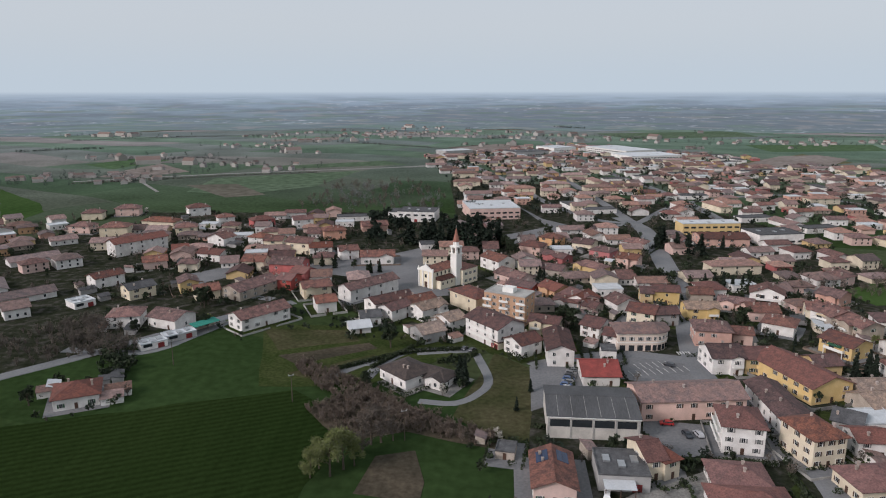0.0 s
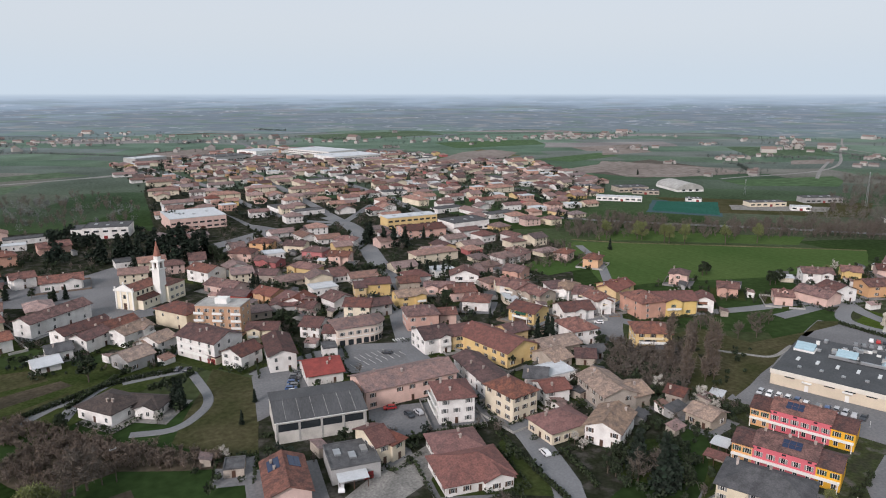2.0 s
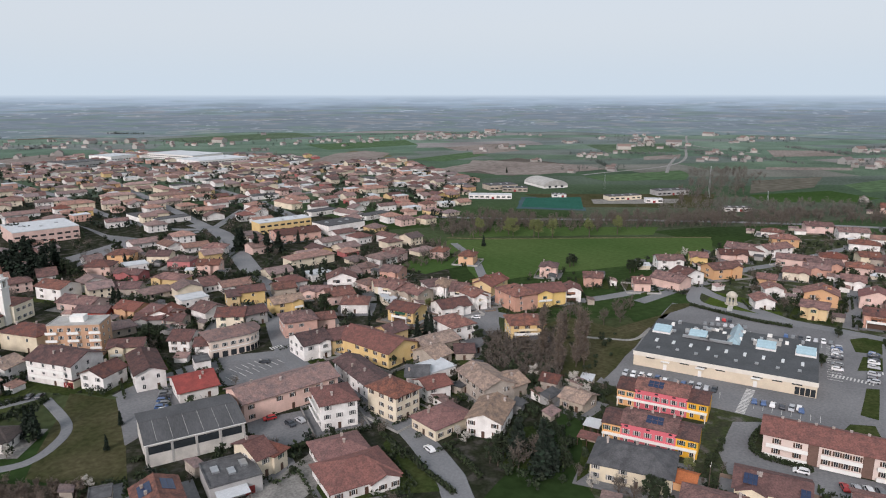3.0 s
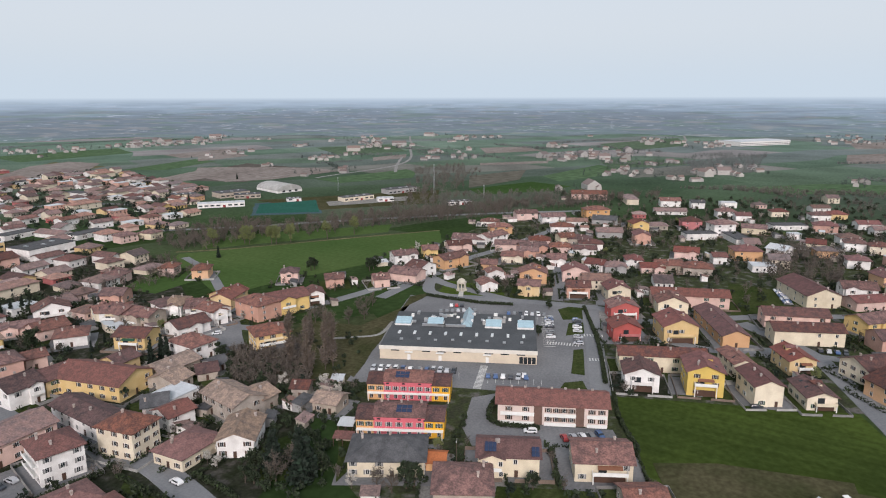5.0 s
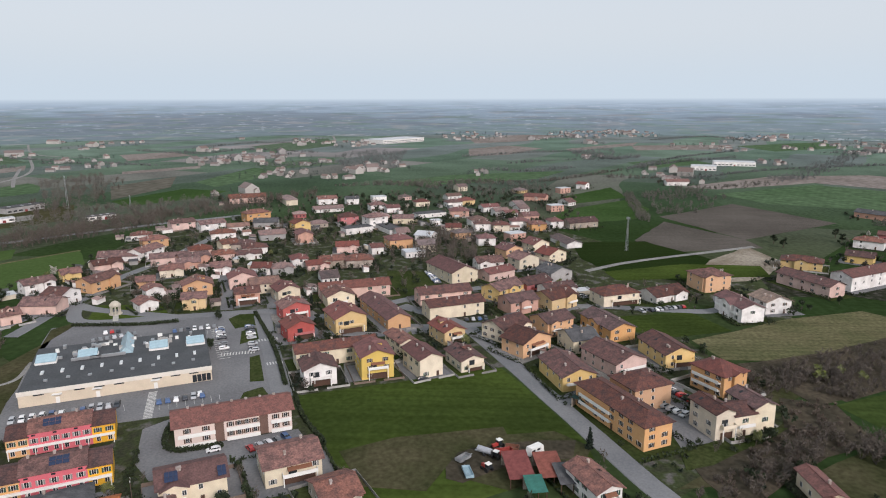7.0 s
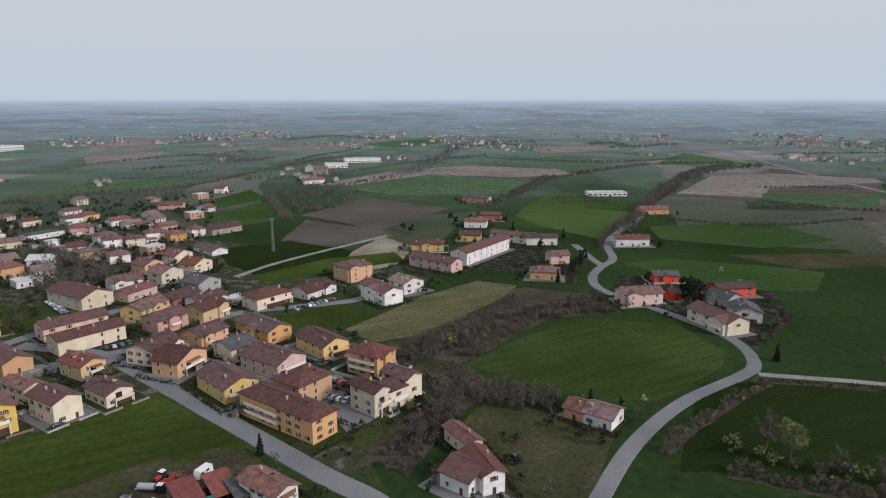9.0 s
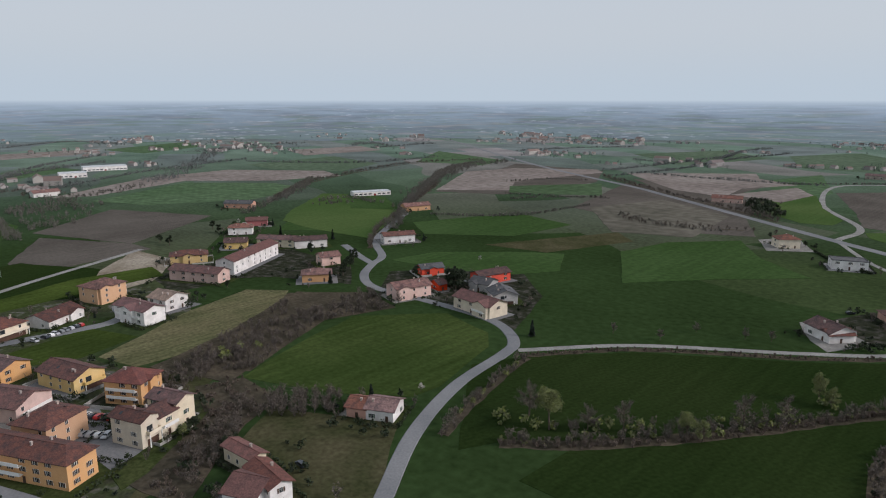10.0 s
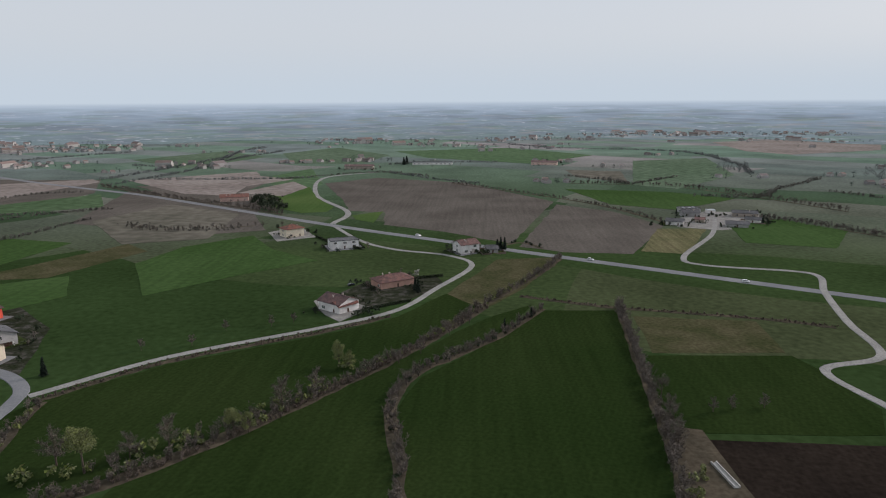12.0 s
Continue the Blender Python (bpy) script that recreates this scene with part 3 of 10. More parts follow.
# ---- houses ----
def window_mesh(w, h, shutter, pane=True):
    """One moulded unit: reveals, mullion, recessed pane and open shutters; front towards -y, sill at z=0."""
    o = w / 2
    cols = [(-o - 0.09, -o, -0.07, 0), (-o, -0.03, -0.015, 1), (-0.03, 0.03, -0.05, 0), (0.03, o, -0.015, 1), (o, o + 0.09, -0.07, 0)]
    if shutter:
        cols = [(-o - 0.09 - w * 0.5, -o - 0.09, -0.11, 2)] + cols + [(o + 0.09, o + 0.09 + w * 0.5, -0.11, 2)]
    prof, kind = [(cols[0][0], 0.04)], []
    for x0, x1, y, m in cols:
        prof += [(x0, y), (x1, y)]
        kind += [0, m]
    prof.append((cols[-1][1], 0.04))
    kind.append(0)
    n = len(prof)
    v = [(x, y, z) for z in (0, h) for x, y in prof]
    f = [(i, i + 1, i + 1 + n, i + n) for i in range(n - 1)]
    f += [tuple(range(n))[::-1], tuple(range(n, 2 * n)), (0, n, 2 * n - 1, n - 1)]
    return mesh("window", v, f, [WHITE, PANE if pane else WHITE] + ([SHUTTER[shutter]] if shutter else []), kind + [0, 0, 0])


WINDOWS = {s: window_mesh(1.0, 1.4, s) for s in ("brown", "green", "grey", "")}
FRAMES = {s: window_mesh(1.0, 1.4, s, False) for s in ("brown", "green", "grey", "")}
PANE_MESH = box_mesh("pane", PANE, (-0.47, 0.47, -0.03, 0.03, 0.05, 1.36))
DOOR_MESH = box_mesh("door", DOORPAINT, (-0.5, 0.5, -0.05, 0.02, 0, 2.1))
GARAGE_MESH = box_mesh("garage_door", REDDOOR, (-1.25, 1.25, -0.05, 0.02, 0, 2.2))
CHIMNEY_MESH = box_mesh("chimney", CHIMNEY, (-0.28, 0.28, -0.28, 0.28, -1.0, 0.7), (-0.37, 0.37, -0.37, 0.37, 0.7, 0.82), (-0.22, 0.22, -0.22, 0.22, 0.82, 1.0), (-0.36, 0.36, -0.36, 0.36, 1.0, 1.08))
COLOUR = {"W": "white plastered", "C": "cream plastered", "Y": "yellow plastered", "Z": "bright yellow plastered", "O": "orange plastered", "P": "pale pink plastered", "S": "salmon plastered", "R": "dark red plastered", "V": "bright vermilion", "G": "grey plastered", "T": "old stone-coloured"}
TILES = {"m": "maroon clay tile roof", "v": "bright red tile roof", "k": "dark grey-brown tile roof", "t": "weathered clay tile roof", "d": "dark brown tile roof", "r": "red clay tile roof", "l": "pale old clay tile roof", "g": "grey roof", "w": "white sheet roof", "o": "orange tile roof", "b": "haze-paled tile roof", "n": "dull brown tile roof"}
SHAPE = {"g": "gabled", "x": "gable-fronted", "h": "hipped", "f": "flat"}


def roof_mesh(w, d, kind, mat, pitch=0.36, over=0.75, thick=0.22):
    """A roof over a w by d plan, eaves at z=0, ridge along x. Returns the mesh and the ridge's height."""
    a, b = w / 2 + over, d / 2 + over
    drop = -over * pitch
    if kind == "f":
        v, f = [], []
        block(v, f, -w / 2 - 0.12, w / 2 + 0.12, -d / 2 - 0.12, d / 2 + 0.12, 0.0, 0.12)
        for q in ((-w / 2 - 0.12, w / 2 + 0.12, -d / 2 - 0.12, -d / 2 + 0.15), (-w / 2 - 0.12, w / 2 + 0.12, d / 2 - 0.15, d / 2 + 0.12), (-w / 2 - 0.12, -w / 2 + 0.15, -d / 2 + 0.15, d / 2 - 0.15), (w / 2 - 0.15, w / 2 + 0.12, -d / 2 + 0.15, d / 2 - 0.15)):
            block(v, f, *q, 0.12, 0.45)
        return mesh("roof", v, f, mat), 0.4
    ridge = d / 2 * pitch
    in_x = a if kind == "g" else max(a - b * 0.95, 0.3)
    v, f = [], []
    for lift in (0.03, thick + 0.03):
        v += [(-a, -b, drop + lift), (a, -b, drop + lift), (a, b, drop + lift), (-a, b, drop + lift), (-in_x, 0, ridge + lift), (in_x, 0, ridge + lift)]
    f += [(6, 7, 11, 10), (8, 9, 10, 11), (7, 8, 11), (9, 6, 10)] if kind != "g" else [(6, 7, 11, 10), (8, 9, 10, 11)]
    f += [(0, 4, 5, 1), (2, 5, 4, 3)] + ([(1, 5, 2), (3, 4, 0)] if kind != "g" else [])
    f += [(0, 1, 7, 6), (2, 3, 9, 8)]
    f += [(1, 2, 8, 7), (3, 0, 6, 9)] if kind != "g" else [(1, 5, 11, 7), (5, 2, 8, 11), (3, 4, 10, 9), (4, 0, 6, 10)]
    # ridge cap
    r = 0.14
    block(v, f, -in_x, in_x, -r, r, ridge + thick - 0.04, ridge + thick + 0.12)
    return mesh("roof", v, f, mat), ridge


def wall_mesh(w, d, h, ridge, kind, mat):
    """Outer walls, with gable ends on +x and -x when the roof is gabled."""
    v, f = [], []
    block(v, f, -w / 2, w / 2, -d / 2, d / 2, -0.3, h)
    if kind == "g":
        for x0, x1 in ((-w / 2, -w / 2 + 0.3), (w / 2 - 0.3, w / 2)):
            k = len(v)
            v += [(x0, -d / 2, h), (x0, d / 2, h), (x0, 0, h + ridge), (x1, -d / 2, h), (x1, d / 2, h), (x1, 0, h + ridge)]
            f += [(k, k + 2, k + 1), (k + 3, k + 4, k + 5), (k, k + 3, k + 5, k + 2), (k + 1, k + 2, k + 5, k + 4)]
    return mesh("wall", v, f, mat)


PLAN, HOUSES = [], []
rng = random.Random(7)
wing_rng = random.Random(8)


def extended(me, v, f):
    """The mesh with more corners and faces added."""
    k = len(me.vertices)
    return mesh(me.name, [q.co for q in me.vertices] + v, [list(q.vertices) for q in me.polygons] + [[k + i for i in q] for q in f], me.materials[0])


def cross_wing(wm, rm, d, h, pitch, wx, ww, out):
    """Adds a gabled bay, ww wide and out deep, to the front of a house's walls and roof."""
    y0, top, o = -d / 2 - out, ww / 2 * pitch, 0.6
    v, f = [], []
    block(v, f, wx - ww / 2, wx + ww / 2, y0, -d / 2 + 0.1, -0.3, h)
    v += [(wx - ww / 2, y0, h), (wx + ww / 2, y0, h), (wx, y0, h + top), (wx - ww / 2, y0 + 0.3, h), (wx + ww / 2, y0 + 0.3, h), (wx, y0 + 0.3, h + top)]
    f += [(8, 9, 10), (12, 11, 13), (8, 10, 13, 11), (9, 12, 13, 10)]
    wm = extended(wm, v, f)
    v, f = [], []
    a, drop = ww / 2 + o, -o * pitch
    for lift in (0.05, 0.29):
        v += [(wx - a, y0 - o, drop + lift), (wx, y0 - o, top + lift), (wx + a, y0 - o, drop + lift), (wx - a, -d / 2 + 0.2, drop + lift), (wx, -d / 2 + ww / 2 + 0.3, top + lift), (wx + a, -d / 2 + 0.2, drop + lift)]
    f += [(6, 7, 10, 9), (7, 8, 11, 10), (0, 3, 4, 1), (1, 4, 5, 2), (0, 1, 7, 6), (1, 2, 8, 7), (0, 6, 9, 3), (2, 5, 11, 8)]
    return wm, extended(rm, v, f)


def dormer_mesh(wall, roof, w, out, rise):
    """A small gabled dormer looking towards -y, its foot at z=0, running back into the slope."""
    a, o = w / 2, 0.25
    v = [(-a, 0, -0.4), (a, 0, -0.4), (a, 0, rise), (0, 0, rise + a * 0.5), (-a, 0, rise), (-a, out, rise), (a, out, rise)]
    f = [(0, 1, 2, 3, 4), (0, 4, 5), (1, 6, 2)]
    mi = [0, 0, 0]
    for lift in (0.02, 0.14):
        v += [(-a - o, -o, rise - o * 0.5 + lift), (0, -o, rise + a * 0.5 + lift), (a + o, -o, rise - o * 0.5 + lift), (-a - o, out, rise - o * 0.5 + lift), (0, out + a, rise + a * 0.5 + lift), (a + o, out, rise - o * 0.5 + lift)]
    k = 7
    for q in ((6, 7, 10, 9), (7, 8, 11, 10), (0, 3, 4, 1), (1, 4, 5, 2), (0, 1, 7, 6), (1, 2, 8, 7), (0, 6, 9, 3), (2, 5, 11, 8)):
        f.append([k + i for i in q])
        mi.append(1)
    v += [(-0.4, -0.03, 0.0), (0.4, -0.03, 0.0), (0.4, -0.03, rise - 0.1), (-0.4, -0.03, rise - 0.1)]
    f.append((19, 20, 21, 22))
    mi.append(2)
    return mesh("dormer", v, f, [wall, roof, PANE], mi)


ROOF_WINDOW = box_mesh("roof_window", PANE, (-0.4, 0.4, -0.6, 0.6, 0, 0.1))
GLASS_DOOR = box_mesh("glass_door", PANE, (-1.1, 1.1, -0.05, 0.02, 0, 2.2))
AWNING = {k: material(k + "_awning_cloth", c, vary=0.12) for k, c in {"green": (0.03, 0.10, 0.06), "brown": (0.22, 0.10, 0.06), "cream": (0.62, 0.52, 0.36)}.items()}
detail_rng = random.Random(31)


def front_details(base, top, w, d, h, kind, rw, rd, ridge, pitch, wall, roof):
    """Balcony on posts, dark panel for the shade under it, awning, dormer and roof windows of the newer houses."""
    pick = detail_rng.random()
    half = w * detail_rng.uniform(0.28, 0.42)
    mid = detail_rng.choice((-0.1, 0, 0.1)) * w
    z, y0 = h / 2 - 0.1, -d / 2
    if pick < 0.75:
        deck = part("balcony", box_mesh("balcony", WHITE if pick < 0.45 else WALL[wall], (mid - half, mid + half, y0 - 1.5, y0, z - 0.18, z), (mid - half, mid + half, y0 - 1.5, y0 - 1.38, z, z + 0.9), (mid - half, mid - half + 0.12, y0 - 1.38, y0, z, z + 0.9), (mid + half - 0.12, mid + half, y0 - 1.38, y0, z, z + 0.9)), base, None, "rendered balcony over the porch")
        for k in (-1, 1):
            part("post", box_mesh("post", WHITE, (-0.13, 0.13, -0.13, 0.13, -0.1, z - 0.18)), deck, pose(mid + k * (half - 0.2), y0 - 1.3, 0))
        part("glass_door", GLASS_DOOR, base, pose(mid - half * 0.4, y0 - 0.01, z))
        # no recess here: the shade under the balcony is a flat dark panel
        part("porch", box_mesh("porch", DOORPAINT, (mid - half * 0.9, mid + half * 0.9, y0 - 0.04, y0 + 0.02, 0, min(2.4, z - 0.3))), base, None, "flat dark panel standing for shade below the balcony")
    if pick < 0.3:
        v, f = [], []
        block(v, f, mid - half * 0.7, mid + half * 0.7, y0 - 1.3, y0 - 0.02, z + 2.1, z + 2.2)
        for i in (0, 1, 4, 5):
            v[i] = (v[i][0], v[i][1], v[i][2] - 0.5)
        part("awning", mesh("awning", v, f, AWNING[detail_rng.choice(("green", "brown", "cream"))]), base)
    if kind in "xg" and rd > 9 and detail_rng.random() < 0.55:
        side = 1 if detail_rng.random() < 0.5 else -1
        px, py = detail_rng.uniform(-0.2, 0.2) * rw, -0.27 * rd
        part("dormer", dormer_mesh(WALL[wall], ROOF[roof], 2.6, 2.8, 1.0), top, pose(0, 0, 0, 0, 0, 0 if side > 0 else 180) @ pose(px, py, ridge * (1 - abs(py) / (rd / 2)) + 0.2))
    for _ in range(detail_rng.randrange(0, 3)):
        px, py, side = detail_rng.uniform(-0.36, 0.36) * rw, -detail_rng.uniform(0.15, 0.3) * rd, detail_rng.choice((0, 180))
        part("roof_window", ROOF_WINDOW, top, pose(0, 0, 0, 0, 0, side) @ pose(px, py, ridge * (1 - abs(py) / (rd / 2)) + 0.25, math.degrees(math.atan(pitch))))


def house(x, y, turn, w, d, h, kind, wall, roof, balcony="", group=""):
    """A house: walls, roof with chimneys, windows storey by storey, a door. x, y: the plan's middle; w along the front."""
    far = math.hypot(x, y)
    PLAN.append((x, y, max(w, d)))
    HOUSES.append((x, y, turn, w, d))
    base = holder("house", pose(x, y, 0, 0, 0, turn))
    tagged(base, "%s house with a %s %s" % (COLOUR[wall], SHAPE[kind], TILES[roof]), "house", group or "houses of the town")
    spin, rw, rd = (pose(0, 0, 0, 0, 0, 90), d, w) if kind == "x" else (Matrix(), w, d)
    shape = "g" if kind in "gx" else kind
    pitch = 0.36 + 0.06 * rng.random() if rd < 20 else 0.22
    h = h * 0.93
    rm, ridge = roof_mesh(rw, rd, shape, ROOF[roof], pitch)
    wm = wall_mesh(rw, rd, h, ridge, shape, WALL[wall])
    wx, ww, out = 0, 0, 0
    if kind in "gh" and 9 < w < 26 and 7 < d < 18 and far < 450 and wing_rng.random() < (0.6 if x > 170 else 0.18):
        ww, out = w * wing_rng.uniform(0.3, 0.42), wing_rng.uniform(1.0, 2.0)
        wx = wing_rng.choice((-1, 0, 1)) * (w / 2 - ww / 2 - 0.8)
        wm, rm = cross_wing(wm, rm, d, h, pitch, wx, ww, out)
    part("wall", wm, base, spin)
    if ww and h > 5 and far < 330 and not balcony:
        part("balcony", box_mesh("balcony", WHITE, (wx - ww * 0.42, wx + ww * 0.42, -d / 2 - out - 1.2, -d / 2 - out, h / 2 - 0.1, h / 2 + 0.05), (wx - ww * 0.42, wx + ww * 0.42, -d / 2 - out - 1.2, -d / 2 - out - 1.1, h / 2 + 0.05, h / 2 + 0.95)), base, None, "white rendered balcony on the bay")
    top = part("roof", rm, base, pose(0, 0, h) @ spin)
    if kind != "f" and h > 3.4:
        for i in range(1 if w * d < 130 else 2):
            cx, cy = rng.uniform(-0.38, 0.38) * rw, rng.choice((-1, 1)) * rng.uniform(0.1, 0.3) * rd
            part("chimney", CHIMNEY_MESH, top, pose(cx, cy, ridge * (1 - abs(cy) / (rd / 2)) + 0.2))
    if x > 150 and far < 365 and h > 4.6 and kind in "xgh" and w < 24 and not ww and not balcony:
        front_details(base, top, w, d, h, kind, rw, rd, ridge, pitch, wall, roof)
    if h < 2.9:
        part("door", DOOR_MESH, base, pose(0, -d / 2 - 0.01, 0))
        return base
    storeys = max(1, round((h - 0.3) / 3.0))
    step = (h - 0.2) / storeys
    shut = rng.choice(("brown", "brown", "green", "grey", "", ""))
    near = far < 200
    sides = [(0, w, -d / 2), (90, d, -w / 2), (270, d, -w / 2)] + ([(180, w, -d / 2)] if far < 215 else [])
    for a, length, off in sides:
        if balcony and a == {"front": 0, "right": 90, "left": 270}[balcony]:
            near_end = 0.06 if length > 30 else 0.4
            for s in range(1, storeys):
                part("balcony", box_mesh("balcony", WHITE, (-length * 0.4, length * near_end, off - 1.3, off, s * step - 0.1, s * step + 0.05), (-length * 0.4, length * near_end, off - 1.3, off - 1.2, s * step + 0.05, s * step + 1.0)), base, pose(0, 0, 0, 0, 0, a), "white rendered balcony along the wall")
        n = max(1, int(length / (3.3 if near else 4.2 if far < 300 else 6.5)))
        door_at = n // 2 if a == 0 else -1
        for s in range(storeys):
            for i in range(n):
                px = (i + 0.5) / n * length - length / 2 + rng.uniform(-0.25, 0.25)
                fore = off - (out if a == 0 and abs(px - wx) < ww / 2 else 0)
                at = pose(0, 0, 0, 0, 0, a) @ pose(px, fore - 0.01, s * step + 0.95)
                if s == 0 and i == door_at:
                    part("door", DOOR_MESH, base, pose(0, 0, 0, 0, 0, a) @ pose(px, fore - 0.01, 0))
                elif rng.random() < 0.22:
                    continue
                elif near:
                    fr = part("window", FRAMES[shut], base, at)
                    part("pane", PANE_MESH, fr)
                else:
                    part("window", WINDOWS[shut], base, at)
    return base

# ---- ground plan: fields, yards, roads ----
patch("lots", 0, [(-94, 342), (-33, 290), (17, 256), (33, 235), (21, 140), (93, 115), (140, 134), (176, 191), (193, 241), (215, 293), (257, 364), (239, 534), (112, 735), (8, 772), (11, 532), (-70, 561), (-245, 560), (-215, 385)])
patch("yards", 1, [(171, 148), (124, 109), (110, 84), (139, 23), (211, 63), (241, -10), (185, -36), (227, -66), (368, -76), (538, -56), (548, 17), (574, 107), (505, 256), (314, 233), (286, 184)])
patch("yards", 2, [(308, 11), (156, -51), (176, -74), (189, -95), (219, -103), (266, -89), (336, -80), (347, -106), (293, -139), (336, -160), (406, -132), (523, -54), (511, 37)])
patch("lots", 3, [(385, -160), (396, -260), (317, -254), (286, -229), (332, -209), (344, -193), (342, -152)])
patch("lots", 4, [(267, -234), (292, -264), (246, -328), (194, -283), (172, -229), (203, -239)])
patch("asphalt", 5, [(173, 148), (210, 64), (308, 102), (274, 190)])
patch("asphalt", 5, [(72, 249), (98, 241), (88, 213), (63, 222)])
patch("asphalt", 5, [(-42, 372), (-14, 374), (9, 324), (-13, 318), (-38, 323)])
patch("asphalt", 5, [(62, 191), (80, 188), (98, 186), (97, 167), (78, 170), (63, 169), (60, 184)])
patch("asphalt", 5, [(28, 197), (32, 233), (50, 235), (48, 210)])
patch("asphalt", 5, [(220, -58), (229, -73), (203, -69), (187, -71), (183, -60)])
patch("asphalt", 5, [(165, 95), (185, 103), (193, 97), (173, 90), (188, 55), (176, 47), (178, 55), (169, 63), (157, 87)])
patch("gravel", 5, [(37, 144), (53, 155), (58, 156), (70, 162), (72, 158), (64, 145), (52, 139)])
patch("drilled", 4, [(-158, 139), (-183, 182), (-135, 187), (-51, 213), (-29, 193), (-30, 172), (-36, 156), (-38, 139)])
patch("meadow", 4, [(211, 63), (240, -9), (187, -32), (174, -34), (139, 23)])
patch("rough", 4, [(3, 194), (20, 246), (33, 230), (25, 178), (15, 178)])
patch("lawn", 4, [(-79, 281), (-34, 277), (10, 257), (1, 241), (-28, 215), (-64, 216)])
patch("hay_meadow", 4, [(214, -119), (228, -152), (241, -194), (211, -228), (179, -220), (168, -207), (155, -164), (156, -151), (177, -135), (199, -125)])
patch("stubble", 4, [(274, -90), (306, -145), (319, -183), (301, -198), (275, -171), (252, -119), (253, -96)])
patch("scrub", 4, [(237, -112), (297, -195), (267, -226), (236, -217), (246, -181), (217, -124)])
patch("scrub", 4, [(-44, 199), (-28, 213), (-5, 197), (18, 180), (17, 173), (-11, 184), (-29, 178)])
patch("rough", 4, [(175, 201), (217, 205), (226, 169), (179, 144), (167, 147), (155, 172)])
patch("rough", 4, [(169, -90), (184, -113), (145, -134), (116, -98), (132, -86)])
patch("rough", 4, [(161, -53), (200, -96), (191, -107), (165, -77)])
patch("plough", 4, [(525, -542), (667, -880), (504, -875), (438, -745), (454, -577)])
patch("plough", 4, [(192, -840), (134, -905), (14, -847), (-79, -686), (-26, -476), (26, -522), (77, -551), (85, -616), (119, -622), (143, -704)])
patch("plough", 4, [(-31, -466), (-80, -667), (-127, -622), (-154, -551), (-106, -445), (-61, -449)])
patch("darksoil", 4, [(-70, -190), (-128, -188), (-114, -143), (-75, -141)])
patch("plough", 4, [(581, -153), (657, -241), (556, -289), (486, -190)])
patch("plough", 4, [(481, -111), (557, -151), (486, -190), (458, -192), (439, -107)])
patch("plough", 4, [(348, -550), (407, -765), (235, -775), (205, -613), (213, -511)])
patch("rough", 4, [(300, -362), (254, -469), (228, -445), (253, -371)])
patch("dirt", 4, [(382, -108), (462, -183), (415, -189), (374, -156), (366, -129)])
patch("plough", 4, [(519, 748), (728, 815), (720, 646), (559, 635)])
patch("stubble", 4, [(408, 950), (582, 1094), (584, 958), (419, 875)])
patch("plough", 4, [(7, 1239), (85, 1316), (138, 1221), (48, 1111)])
patch("stubble", 4, [(-113, -454), (-146, -538), (-185, -539), (-143, -446)])
patch("rough", 4, [(27, -311), (-14, -426), (-56, -435), (-28, -359), (2, -308)])
patch("rough", 4, [(-73, -262), (-76, -310), (-131, -304), (-127, -264)])
patch("rough", 4, [(464, 508), (623, 394), (543, 346), (444, 421)])
patch("gravel", 4, [(492, 442), (565, 395), (539, 380), (474, 422)])
patch("green_court", 6, [(448, 487), (496, 459), (444, 407), (408, 449)])
road("asphalt", 8, [(89.3, 114.9), (91.5, 120.6), (95.3, 129.0), (97.3, 138.0), (100.0, 151.7), (101.9, 165.2), (104.2, 183.5), (96.0, 190.7), (95.2, 207.1), (93.7, 230.9), (104.0, 272.5), (119.7, 321.0), (129.0, 369.4), (139.8, 443.1), (147.5, 496.5), (147.1, 536.6), (145.1, 656.4), (139.0, 902.3)])
road("asphalt", 6, [(96.0, 236.5), (71.2, 245.3), (42.3, 238.1), (32.9, 232.9)])
road("asphalt", 6, [(96.0, 236.5), (129.6, 239.9), (186.1, 231.3), (197.4, 216.0)])
road("asphalt", 7, [(210.3, 66.5), (257.4, 85.8), (297.3, 102.4)])
road("asphalt", 6, [(226.6, 221.1), (259.7, 214.7), (284.2, 211.6), (314.5, 202.3), (358.6, 205.2), (396.8, 200.6), (476.6, 196.7)])
road("asphalt", 6, [(314.5, 202.3), (283.8, 182.7), (291.7, 147.2), (303.5, 100.2), (294.7, 77.7), (332.0, 29.4), (354.5, -7.6)])
road("asphalt", 7, [(123.8, -59.9), (146.7, -53.9), (163.0, -46.2), (206.6, -28.6), (269.6, -2.2), (291.4, 9.3), (316.2, 38.1)])
road("asphalt", 6, [(282.6, -4.6), (288.4, -31.0), (318.8, -47.4), (315.0, -110.2), (339.1, -123.4)])
road("asphalt", 6, [(208.9, -24.8), (223.9, -44.8), (218.2, -58.9)])
road("asphalt", 5, [(114.8, -99.0), (136.9, -133.3), (151.6, -169.0), (158.2, -204.7), (163.4, -218.3), (179.6, -231.0), (200.2, -236.0), (233.8, -235.8), (271.8, -234.2), (296.1, -246.9), (314.5, -269.5), (326.5, -288.0), (373.7, -325.1), (439.9, -417.0)])
road("asphalt", 5, [(314.5, -269.5), (337.9, -278.0), (372.1, -292.7)])
road("gravelroad", 3.2, [(156.4, -211.8), (123.2, -250.6), (71.5, -287.1), (38.7, -315.3), (21.6, -354.8), (1.9, -410.0), (19.2, -438.2), (55.5, -454.8), (84.2, -483.2), (118.4, -545.0)])
